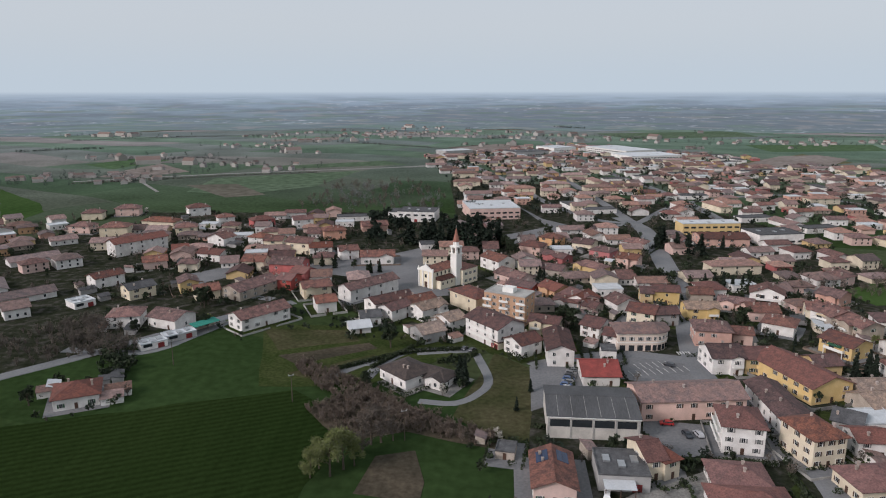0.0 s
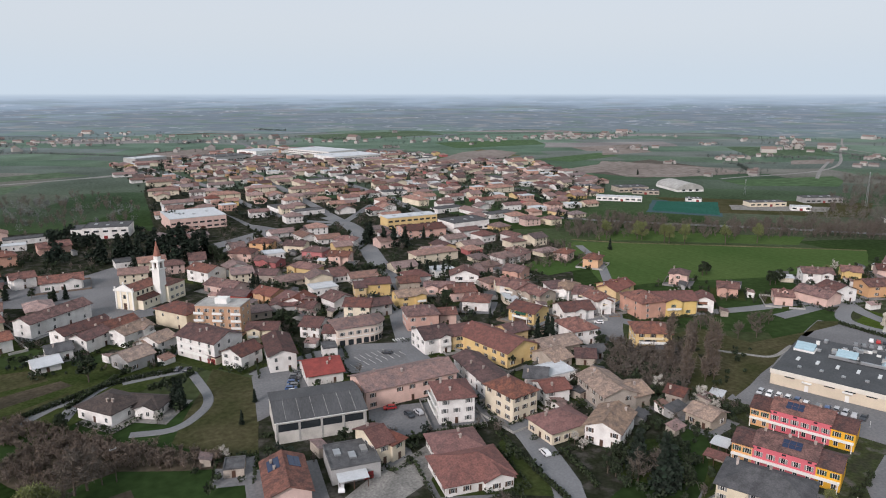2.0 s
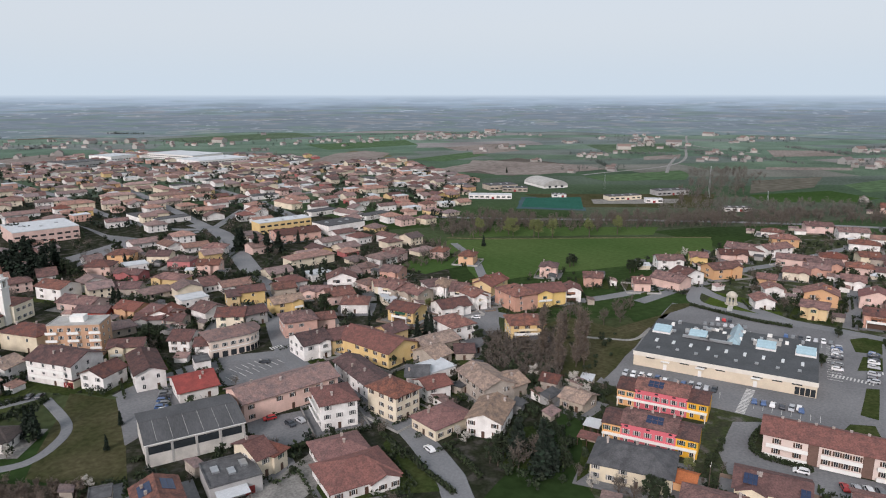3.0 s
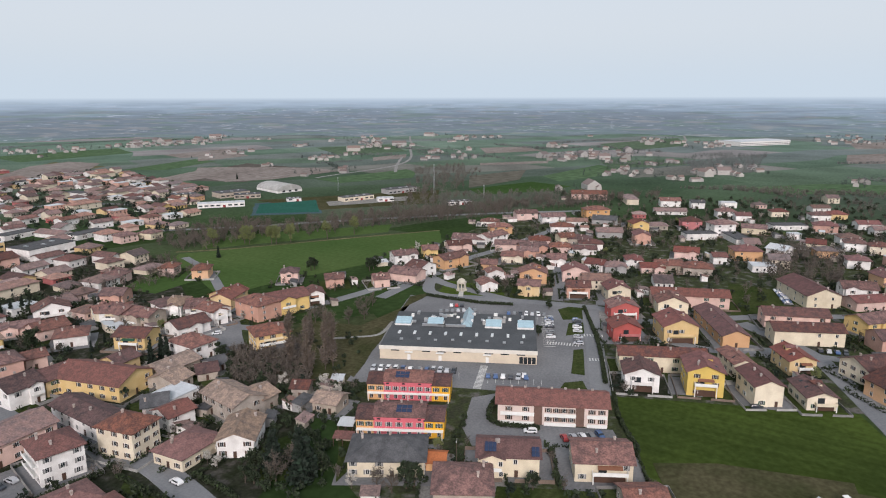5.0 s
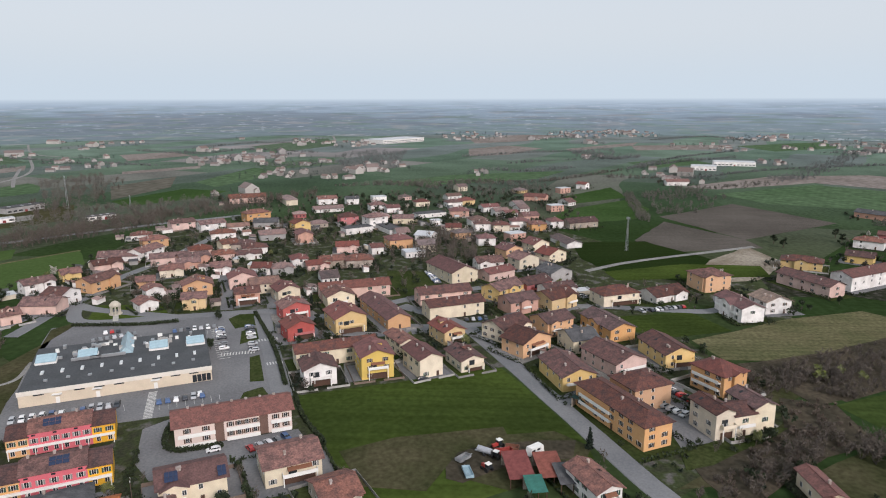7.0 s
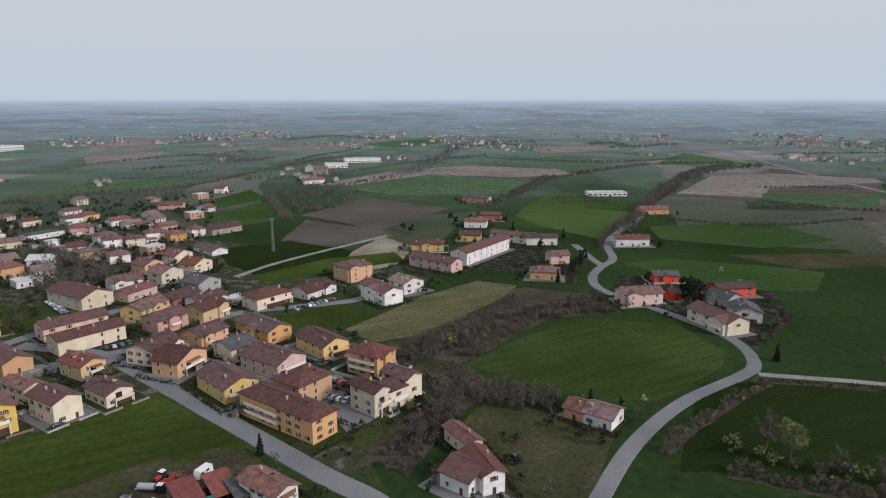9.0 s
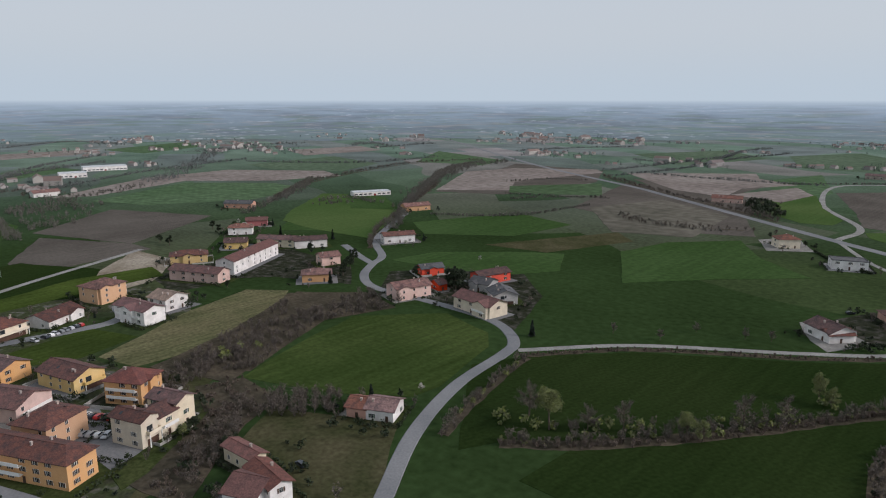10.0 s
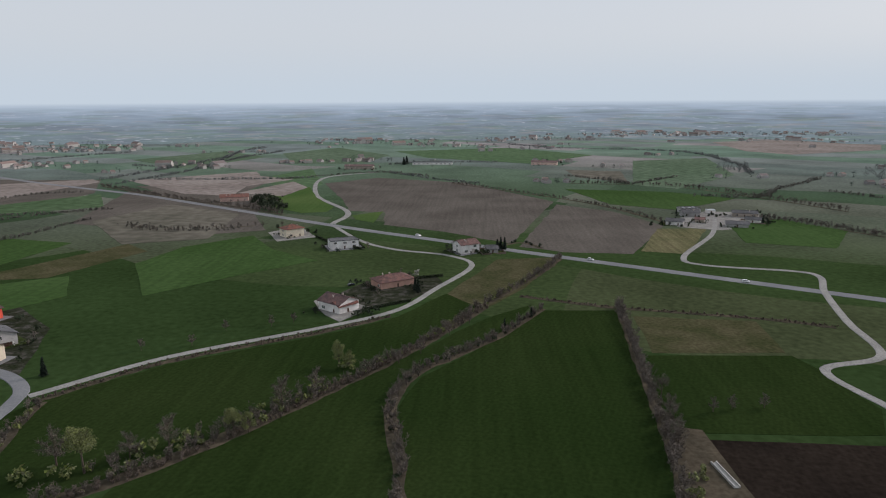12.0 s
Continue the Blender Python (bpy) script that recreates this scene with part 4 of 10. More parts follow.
road("asphalt", 8, [(1981.0, -1827.7), (1282.2, -1351.9), (663.9, -906.4), (384.3, -736.8), (328.1, -697.8), (124.3, -550.1), (17.0, -480.8), (-75.8, -422.9), (-210.6, -340.8), (-255.4, -314.7)])
road("gravelroad", 5, [(121.1, -552.9), (120.6, -618.3), (177.8, -734.9), (206.4, -904.4), (143.7, -978.8)])
road("gravelroad", 3.4, [(-209.5, -592.9), (-181.2, -515.3), (-137.1, -437.4), (-144.1, -414.2), (-190.0, -401.2), (-200.2, -388.2), (-187.0, -354.7), (-173.0, -305.2), (-163.9, -262.4), (-134.1, -246.7), (-139.7, -213.2)])
road("asphalt", 3, [(12.8, 245.6), (16.0, 220.9), (11.2, 209.0), (3.5, 202.7), (-8.1, 204.4)])
road("asphalt", 3, [(-10.2, 245.4), (5.7, 248.1), (12.0, 248.8)])
road("asphalt", 5, [(-149.9, 249.8), (-117.9, 247.5), (-104.0, 267.2), (-95.5, 283.6)])
road("gravelroad", 4, [(-53.7, 907.4), (-20.9, 923.5), (57.1, 1018.8), (139.2, 1161.2)])
road("gravelroad", 4, [(389.6, -62.7), (416.2, -98.7), (462.3, -186.8)])
road("asphalt", 6, [(261.8, 200.7), (306.0, 201.9), (300.8, 183.2), (291.7, 135.2)])
road("gravelroad", 4, [(637.7, 589.4), (866.2, 612.8), (1179.1, 820.3)])
road("asphalt", 5, [(200.8, 238.4), (232.3, 287.0), (251.1, 319.0), (267.0, 360.5)])
patch("lawn", 6, [(204, 80), (213, 81), (218, 76), (209, 70)])
patch("lawn", 6, [(222, 82), (245, 90), (248, 87), (223, 77)])
patch("lawn", 6, [(291, 116), (299, 113), (301, 105), (284, 100), (278, 108)])
patch("lawn", 6, [(259, 99), (275, 104), (280, 98), (266, 93)])
patch("meadow", 4, [(287, 181), (308, 189), (312, 158), (297, 147), (284, 163)])
patch("rough", 4, [(212, 182), (260, 181), (284, 183), (272, 189), (247, 178), (177, 148), (182, 160)])
patch("lawn", 6, [(63, 137), (64, 145), (74, 157), (82, 148), (94, 158), (92, 136), (90, 125)])
patch("lawn", 6, [(325, 44), (384, 55), (383, 34), (346, 20)])
patch("lawn", 6, [(121, 108), (145, 128), (142, 119), (127, 109)])
patch("lawn", 6, [(110, 125), (125, 140), (138, 135), (117, 118)])
patch("pasture", 4, [(257, 331), (286, 332), (294, 309), (260, 281), (233, 289)])
patch("lawn", 6, [(137, 69), (142, 71), (151, 53), (156, 41), (149, 39)])
patch("meadow", 4, [(302, -56), (314, -100), (287, -111), (278, -85), (284, -67)])
patch("pasture", 4, [(271, 372), (427, 270), (391, 244), (318, 250), (255, 267), (219, 271), (237, 309), (206, 305), (203, 329)])
patch("pasture", 4, [(315, 400), (429, 316), (402, 300), (289, 372)])
patch("blue_court", 4, [(448, 494), (504, 463), (440, 400), (398, 445)])
patch("asphalt", 5, [(67, 589), (80, 528), (100, 496), (88, 478), (45, 453), (43, 467), (79, 497)])
patch("asphalt", 5, [(-80, 377), (-56, 386), (-14, 428), (-3, 412), (-9, 371), (-33, 349), (-59, 361)])
road("dirtpath", 2.4, [(273.8, 378.8), (303.4, 352.8), (368.5, 310.6), (427.5, 270.0)])
road("asphalt", 12, [(113.7, 301.5), (123.9, 345.0), (133.6, 399.1), (147.0, 472.8), (147.2, 506.7), (141.9, 535.6)])
road("asphalt", 9, [(208.0, 1450.6), (205.2, 1089.5), (204.5, 886.4), (217.8, 743.2), (224.0, 608.7), (217.8, 497.7)])
road("asphalt", 7, [(39.5, 937.7), (77.5, 746.9), (94.0, 618.2), (117.4, 533.2), (147.2, 506.7)])
road("asphalt", 6, [(43.5, 439.5), (89.8, 486.3), (147.2, 506.7)])
road("asphalt", 6, [(147.2, 506.7), (224.0, 608.7), (339.2, 654.1), (390.3, 569.6)])
patch("crop", 4, [(151, -206), (120, -243), (69, -277), (37, -305), (15, -346), (-3, -321), (23, -267), (49, -226), (76, -186), (98, -161), (114, -147), (120, -135), (160, -187)])
patch("crop", 4, [(96, -157), (74, -182), (48, -221), (23, -261), (-9, -308), (-29, -327), (-11, -282), (21, -238), (28, -209), (22, -179), (19, -137), (97, -134)])
patch("crop", 4, [(20, -179), (25, -207), (19, -234), (-13, -278), (-35, -318), (-70, -319), (-64, -253), (-61, -212), (-58, -182), (-49, -140), (15, -138)])
patch("crop", 4, [(-70, -259), (-128, -261), (-132, -247), (-136, -213), (-127, -195), (-71, -194), (-62, -187), (-63, -212)])
patch("gravel", 5, [(83, -330), (77, -342), (52, -320), (63, -297), (72, -307)])
patch("lots", 4, [(73, -344), (59, -374), (23, -384), (16, -363), (40, -325), (56, -319)])
patch("gravel", 5, [(164, -514), (147, -544), (121, -497), (147, -480)])
patch("gravel", 5, [(-173, -584), (-213, -627), (-257, -615), (-230, -547), (-193, -532), (-164, -546)])
patch("plough", 4, [(422, -810), (268, -840), (267, -734), (344, -733)])
patch("plough", 4, [(371, -631), (339, -669), (206, -607), (169, -524), (235, -495), (287, -555)])
patch("rough", 4, [(-78, 275), (-39, 272), (-34, 259), (-65, 249)])
patch("scrub", 4, [(-64, 244), (-30, 257), (-26, 251), (-55, 235)])
patch("rough", 4, [(-57, 227), (-27, 245), (-23, 240), (-42, 219)])
road("asphalt", 5, [(-41.7, 223.5), (-30.6, 235.4), (-24.5, 238.1)])
patch("scrub", 4, [(-23, 152), (-19, 170), (-8, 173), (-5, 157), (-6, 148)])
patch("crop", 4, [(470, -63), (477, -117), (424, -146), (368, -116), (382, -77), (421, -64)])
patch("meadow", 4, [(388, -73), (410, -126), (407, -170), (381, -166), (376, -122), (369, -77)])
patch("rough", 4, [(177, 6), (187, -5), (191, -24), (182, -34), (171, -30), (158, -9), (163, 3)])
patch("scrub", 4, [(-64, -198), (-72, -196), (-74, -138), (-48, -137)])
road("gravelroad", 1.5, [(203.6, 181.9), (210.5, 174.2), (218.7, 168.0), (235.1, 172.8)])
patch("lots", 4, [(-315, 444), (-208, 503), (-83, 426), (-53, 326), (-88, 307), (-107, 265), (-137, 241), (-163, 218)])
patch("rough", 4, [(220, -77), (235, -94), (250, -120), (254, -139), (226, -118), (212, -100), (203, -82)])
road("asphalt", 6, [(-172.1, 209.1), (-158.7, 223.8), (-141.6, 241.0), (-122.5, 262.1), (-98.3, 289.1), (-72.5, 311.7)])
road("gravelroad", 6, [(-420, 761), (-270, 836), (-71, 904), (13, 954)])
road("gravelroad", 3, [(-343, 761), (-291, 681)])
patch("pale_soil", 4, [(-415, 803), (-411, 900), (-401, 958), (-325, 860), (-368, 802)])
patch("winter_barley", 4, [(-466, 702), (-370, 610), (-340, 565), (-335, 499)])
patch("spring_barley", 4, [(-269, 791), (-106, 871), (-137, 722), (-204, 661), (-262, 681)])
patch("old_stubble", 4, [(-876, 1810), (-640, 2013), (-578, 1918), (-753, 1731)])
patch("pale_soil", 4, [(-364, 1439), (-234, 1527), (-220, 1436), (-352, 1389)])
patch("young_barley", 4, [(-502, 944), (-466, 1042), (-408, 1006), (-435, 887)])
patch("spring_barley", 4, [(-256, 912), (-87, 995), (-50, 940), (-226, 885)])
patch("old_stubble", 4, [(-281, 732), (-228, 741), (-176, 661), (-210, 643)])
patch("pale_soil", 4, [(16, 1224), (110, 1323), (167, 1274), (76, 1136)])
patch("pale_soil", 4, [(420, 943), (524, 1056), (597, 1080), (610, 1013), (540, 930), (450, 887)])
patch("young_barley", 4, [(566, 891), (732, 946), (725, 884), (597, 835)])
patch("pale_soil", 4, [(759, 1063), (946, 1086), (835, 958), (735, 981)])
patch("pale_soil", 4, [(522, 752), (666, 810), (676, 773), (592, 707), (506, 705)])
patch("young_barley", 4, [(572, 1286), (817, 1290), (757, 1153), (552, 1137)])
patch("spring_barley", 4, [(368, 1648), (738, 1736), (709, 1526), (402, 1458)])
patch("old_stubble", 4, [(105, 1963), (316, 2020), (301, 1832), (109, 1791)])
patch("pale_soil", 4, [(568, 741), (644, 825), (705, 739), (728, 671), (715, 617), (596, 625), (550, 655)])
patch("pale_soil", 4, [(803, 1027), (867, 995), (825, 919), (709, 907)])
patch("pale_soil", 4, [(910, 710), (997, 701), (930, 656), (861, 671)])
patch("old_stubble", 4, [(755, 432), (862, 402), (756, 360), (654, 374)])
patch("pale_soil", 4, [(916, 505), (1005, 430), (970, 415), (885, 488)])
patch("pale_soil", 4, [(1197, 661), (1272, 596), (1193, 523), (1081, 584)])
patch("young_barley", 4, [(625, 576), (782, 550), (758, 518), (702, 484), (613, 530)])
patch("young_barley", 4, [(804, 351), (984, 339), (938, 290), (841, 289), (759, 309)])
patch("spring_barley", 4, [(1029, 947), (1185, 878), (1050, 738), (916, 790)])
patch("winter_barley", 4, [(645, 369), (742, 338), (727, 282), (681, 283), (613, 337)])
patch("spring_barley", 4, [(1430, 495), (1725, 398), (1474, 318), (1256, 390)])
road("gravelroad", 4, [(744, 542), (828, 600), (945, 674)])
road("gravelroad", 4, [(1544, 1075), (1212, 832), (1142, 694), (1116, 628)])
road("gravelroad", 5, [(2680, 623), (1624, 355)])
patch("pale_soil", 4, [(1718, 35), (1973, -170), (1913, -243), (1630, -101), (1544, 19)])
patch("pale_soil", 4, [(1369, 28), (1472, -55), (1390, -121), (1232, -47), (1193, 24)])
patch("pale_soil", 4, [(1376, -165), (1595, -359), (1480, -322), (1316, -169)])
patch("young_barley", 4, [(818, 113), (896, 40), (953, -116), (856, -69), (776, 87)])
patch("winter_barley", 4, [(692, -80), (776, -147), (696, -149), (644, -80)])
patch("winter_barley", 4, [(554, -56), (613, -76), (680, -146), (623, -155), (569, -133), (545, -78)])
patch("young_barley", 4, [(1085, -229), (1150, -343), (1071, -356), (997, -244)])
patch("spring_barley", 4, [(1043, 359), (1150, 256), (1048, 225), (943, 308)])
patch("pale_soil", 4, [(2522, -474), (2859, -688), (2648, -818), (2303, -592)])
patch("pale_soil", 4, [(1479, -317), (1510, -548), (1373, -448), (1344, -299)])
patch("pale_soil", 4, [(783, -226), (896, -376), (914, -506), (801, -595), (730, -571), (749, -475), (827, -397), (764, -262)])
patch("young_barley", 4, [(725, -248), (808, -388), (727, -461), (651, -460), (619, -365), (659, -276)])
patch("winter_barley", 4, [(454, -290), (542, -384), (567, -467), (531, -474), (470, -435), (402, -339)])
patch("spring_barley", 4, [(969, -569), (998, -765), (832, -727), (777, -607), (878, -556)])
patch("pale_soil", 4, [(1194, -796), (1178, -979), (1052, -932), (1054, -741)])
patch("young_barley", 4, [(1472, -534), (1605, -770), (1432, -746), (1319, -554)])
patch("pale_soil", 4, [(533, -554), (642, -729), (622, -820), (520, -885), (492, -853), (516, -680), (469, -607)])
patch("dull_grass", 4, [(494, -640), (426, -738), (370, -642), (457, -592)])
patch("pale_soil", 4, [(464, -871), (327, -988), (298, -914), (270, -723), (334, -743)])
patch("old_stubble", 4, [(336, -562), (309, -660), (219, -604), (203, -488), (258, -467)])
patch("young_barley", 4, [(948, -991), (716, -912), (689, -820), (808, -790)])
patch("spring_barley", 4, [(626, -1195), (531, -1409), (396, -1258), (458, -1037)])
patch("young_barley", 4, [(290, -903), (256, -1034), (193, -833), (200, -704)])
patch("winter_barley", 4, [(401, -389), (380, -451), (356, -485), (298, -471), (304, -401), (359, -360)])
patch("asphalt", 4, [(368.4, 151.5), (369.7, 144.5), (305.0, 118.3), (303.8, 124.7)])
patch("asphalt", 4, [(365.5, 123.0), (366.7, 116.5), (309.0, 97.2), (307.9, 103.0)])
patch("asphalt", 4, [(323.1, 63.7), (328.4, 57.3), (289.6, 40.4), (287.4, 17.9), (277.8, 17.2), (272.8, 39.9), (295.8, 51.5)])
patch("asphalt", 4, [(238.4, 51.0), (241.5, 40.4), (226.9, 36.6), (223.3, 47.3)])
patch("asphalt", 4, [(235.0, 21.7), (238.6, 11.0), (231.0, 9.3), (226.8, 20.5)])
patch("scrub", 4, [(174.3, 8.6), (181.1, -2.4), (184.8, -18.5), (185.4, -29.9), (175.1, -27.7), (172.1, -11.7), (160.9, 3.2), (162.7, 7.7)])
patch("rough", 4, [(175.1, 39.4), (184.3, 24.1), (188.7, 7.3), (192.9, -8.4), (183.2, -10.6), (178.0, 4.3), (156.5, 12.6), (157.6, 29.7)])
patch("pasture", 4, [(488, -318), (530, -355), (603, -445), (578, -462), (498, -400), (459, -426), (411, -368), (376, -320), (408, -316), (439, -314)])
patch("pasture", 4, [(226.4, -687.5), (231.5, -765.1), (201.8, -802.2), (172.5, -712.4), (139.5, -647.1), (140.3, -616.7), (162.4, -609.8), (198.4, -641.6)])
patch("pasture", 4, [(112.4, -597.3), (86.8, -620.3), (87.2, -559.9), (104.3, -574.6)])
patch("winter_barley", 4, [(313, -284), (309, -320), (271, -357), (242, -376), (218, -335), (234, -308), (278, -287)])
patch("winter_barley", 4, [(218, -408), (209, -458), (172, -502), (142, -453), (102, -420), (140, -382), (177, -336)])
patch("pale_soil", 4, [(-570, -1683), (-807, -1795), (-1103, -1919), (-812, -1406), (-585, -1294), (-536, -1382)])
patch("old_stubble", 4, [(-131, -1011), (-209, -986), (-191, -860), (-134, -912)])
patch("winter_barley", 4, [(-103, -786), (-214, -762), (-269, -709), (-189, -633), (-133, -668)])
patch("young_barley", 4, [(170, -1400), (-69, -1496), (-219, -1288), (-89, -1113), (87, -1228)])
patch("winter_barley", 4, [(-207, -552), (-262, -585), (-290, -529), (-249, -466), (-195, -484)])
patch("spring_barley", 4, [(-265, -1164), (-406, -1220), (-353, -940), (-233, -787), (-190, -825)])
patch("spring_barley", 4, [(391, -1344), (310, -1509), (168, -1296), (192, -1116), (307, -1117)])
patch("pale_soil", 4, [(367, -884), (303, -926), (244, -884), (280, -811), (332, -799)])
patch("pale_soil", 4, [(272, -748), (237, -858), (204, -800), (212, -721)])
road("asphalt", 4, [(-27.5, 222.3), (-22.7, 236.0), (-13.2, 247.8), (2.9, 249.6)])
patch("asphalt", 5, [(188.4, 242.4), (201.3, 236.4), (179.1, 207.4), (171.0, 195.9), (169.8, 217.6)])
patch("asphalt", 5, [(-66.6, 399.6), (-49.7, 398.8), (-36.1, 409.7), (-22.2, 394.5), (-22.6, 366.2), (-42.9, 363.2), (-61.9, 375.9)])
patch("scrub", 4, [(218.8, -102.8), (213.6, -119.3), (188.4, -118.7), (180.0, -100.2), (165.5, -82.4), (151.1, -66.6), (165.4, -61.3), (178.2, -59.6), (184.4, -74.5), (196.9, -95.3)])
patch("scrub", 4, [(295.5, -199.8), (263.4, -217.7), (252.4, -194.3), (233.0, -145.8), (212.7, -112.9), (248.6, -99.5), (263.1, -140.2)])
road("asphalt", 5, [(272.2, 82.9), (275.1, 70.6), (274.5, 40.7), (285.9, 21.9), (290.4, -3.4), (300.7, -15.2)])
patch("asphalt", 5, [(-145.4, 359.7), (-120.4, 385.4), (-102.5, 396.0), (-64.8, 381.2), (-39.2, 388.4), (-37.0, 363.4), (-64.7, 361.0), (-96.2, 369.3), (-113.4, 361.3), (-131.0, 342.7)])
road("asphalt", 5, [(-139.0, 353.7), (-119.1, 335.5), (-103.3, 324.4), (-83.4, 315.8)])
patch("scrub", 4, [(171.7, 206.4), (192.7, 190.0), (172.5, 163.7), (159.2, 154.9), (150.9, 172.2), (155.9, 190.5)])
road("asphalt", 6, [(305.0, 462.1), (358.5, 409.9), (403.7, 373.8), (447.4, 337.6), (491.4, 297.5), (527.4, 261.0), (555.1, 227.2), (588.9, 189.5)])
patch("lawn", 6, [(196.7, -90.5), (196.8, -96.5), (173.6, -66.3), (170.4, -58.0), (179.7, -58.9), (190.0, -75.2)])

# ---- plants ----
def leaf_quads(v, f, rnd, centre, spread, count, size, up=0.0):
    """Adds count small leaf-clump quads scattered in an ellipsoid."""
    for _ in range(count):
        while True:
            p = Vector((rnd.uniform(-1, 1), rnd.uniform(-1, 1), rnd.uniform(-1, 1)))
            if p.length < 1:
                break
        p = p * (0.55 + 0.45 * rnd.random())
        c = Vector(centre) + Vector((p.x * spread[0], p.y * spread[1], p.z * spread[2]))
        a = Vector((rnd.uniform(-1, 1), rnd.uniform(-1, 1), rnd.uniform(-1, 1) + up)).normalized()
        b = a.orthogonal().normalized()
        b = (b * math.cos(q := rnd.uniform(0, 6.3)) + a.cross(b) * math.sin(q))
        e = a.cross(b)
        s = size * rnd.uniform(0.6, 1.3)
        k = len(v)
        v += [c - b * s - e * s * 0.6, c + b * s * 0.8 - e * s * 0.5, c + b * s + e * s * 0.6, c - b * s * 0.7 + e * s * 0.7]
        f.append((k, k + 1, k + 2, k + 3))


def stick(v, f, a, b, ra, rb, sides=5):
    """Adds a tapered limb from a to b."""
    a, b = Vector(a), Vector(b)
    d = (b - a).normalized()
    x = d.orthogonal().normalized()
    y = d.cross(x)
    k = len(v)
    for c, r in ((a, ra), (b, rb)):
        for i in range(sides):
            t = 2 * math.pi * i / sides
            v.append(c + x * r * math.cos(t) + y * r * math.sin(t))
    for i in range(sides):
        j = (i + 1) % sides
        f.append((k + i, k + j, k + sides + j, k + sides + i))
    f.append(tuple(range(k + sides, k + 2 * sides)))


def twigs(v, f, rnd, root, tip, count, length, width):
    """Adds thin bare twigs along a limb."""
    root, tip = Vector(root), Vector(tip)
    for _ in range(count):
        t = rnd.uniform(0.25, 1.05)
        p = root.lerp(tip, t)
        d = Vector((rnd.uniform(-1, 1), rnd.uniform(-1, 1), rnd.uniform(-0.2, 1.1))).normalized()
        q = p + d * length * rnd.uniform(0.5, 1.2)
        s = d.orthogonal().normalized() * width
        s.rotate(Matrix.Rotation(rnd.uniform(0, 6.3), 3, d))
        k = len(v)
        v += [p - s, p + s, q]
        f.append((k, k + 1, k + 2))
        if rnd.random() < 0.6:
            m = p.lerp(q, 0.5)
            q2 = m + (d + Vector((rnd.uniform(-1, 1), rnd.uniform(-1, 1), rnd.uniform(-0.4, 0.8)))).normalized() * length * 0.6
            k = len(v)
            v += [m - s * 0.8, m + s * 0.8, q2]
            f.append((k, k + 1, k + 2))


def tree_meshes(kind, seed):
    """Trunk and crown of a tree 10 m high."""
    rnd = random.Random(seed * 31 + len(kind))
    tv, tf, cv, cf = [], [], [], []
    if kind in ("bare", "budding", "poplar", "blossom"):
        narrow = 0.27 if kind == "poplar" else 1.0
        top = Vector((rnd.uniform(-0.4, 0.4), rnd.uniform(-0.4, 0.4), 8.2 if kind == "poplar" else 6.5))
        girth = 0.45 if kind == "poplar" else 1.0
        stick(tv, tf, (0, 0, -0.3), top * 0.35, 0.24 * girth, 0.17 * girth, 7)
        stick(tv, tf, top * 0.35, top, 0.17 * girth, 0.05, 6)
        for i in range(13 if kind != "poplar" else 22):
            h = rnd.uniform(0.22 if kind != "poplar" else 0.04, 0.95)
            a = i * 2.4 + rnd.uniform(-0.4, 0.4)
            r = (3.6 * (1.1 - h * 0.7)) * rnd.uniform(0.7, 1.1) * narrow
            root = top * h
            tip = root + Vector((r * math.cos(a), r * math.sin(a), rnd.uniform(1.6, 3.0)))
            stick(tv, tf, root, tip, 0.08, 0.025, 4)
            twigs(cv, cf, rnd, root, tip, 30, 1.15, 0.07)
            leaf_quads(cv, cf, rnd, root.lerp(tip, 0.7), (1.0 * narrow + 0.2, 1.0 * narrow + 0.2, 1.1), 26, 0.13)
            if kind == "poplar":
                leaf_quads(cv, cf, rnd, root.lerp(tip, 0.7), (0.5, 0.5, 1.4), 60, 0.07)
            if kind == "budding":
                leaf_quads(cv, cf, rnd, root.lerp(tip, 0.8), (1.35, 1.35, 1.35), 230, 0.105)
            if kind == "blossom":
                leaf_quads(cv, cf, rnd, root.lerp(tip, 0.75), (1.1, 1.1, 0.9), 90, 0.11)
        mat = LEAF[kind]
    elif kind == "conifer":
        stick(tv, tf, (0, 0, -0.3), (0, 0, 9.6), 0.25, 0.03, 6)
        for i in range(17):
            h = 0.7 + i * 0.54
            r = 2.5 * (1 - h / 10.6) * rnd.uniform(0.85, 1.15)
            leaf_quads(cv, cf, rnd, (rnd.uniform(-0.2, 0.2), rnd.uniform(-0.2, 0.2), h), (r, r, 0.5), int(16 + 34 * r), 0.34)
        mat = LEAF["conifer"]
    else:
        stick(tv, tf, (0, 0, -0.3), (0.2, 0, 4.5), 0.3, 0.15, 7)
        for i in range(11):
            a, r = i * 2.4, rnd.uniform(0.6, 2.4)
            c = (r * math.cos(a), r * math.sin(a), rnd.uniform(3.2, 8.2))
            stick(tv, tf, (0, 0, c[2] * 0.45), c, 0.09, 0.03, 4)
            s = rnd.uniform(1.2, 1.8)
            leaf_quads(cv, cf, rnd, c, (s, s, s * 0.85), 110, 0.3)
        mat = LEAF["evergreen"]
    return mesh("trunk", tv, tf, BARK), mesh("crown", cv, cf, mat)


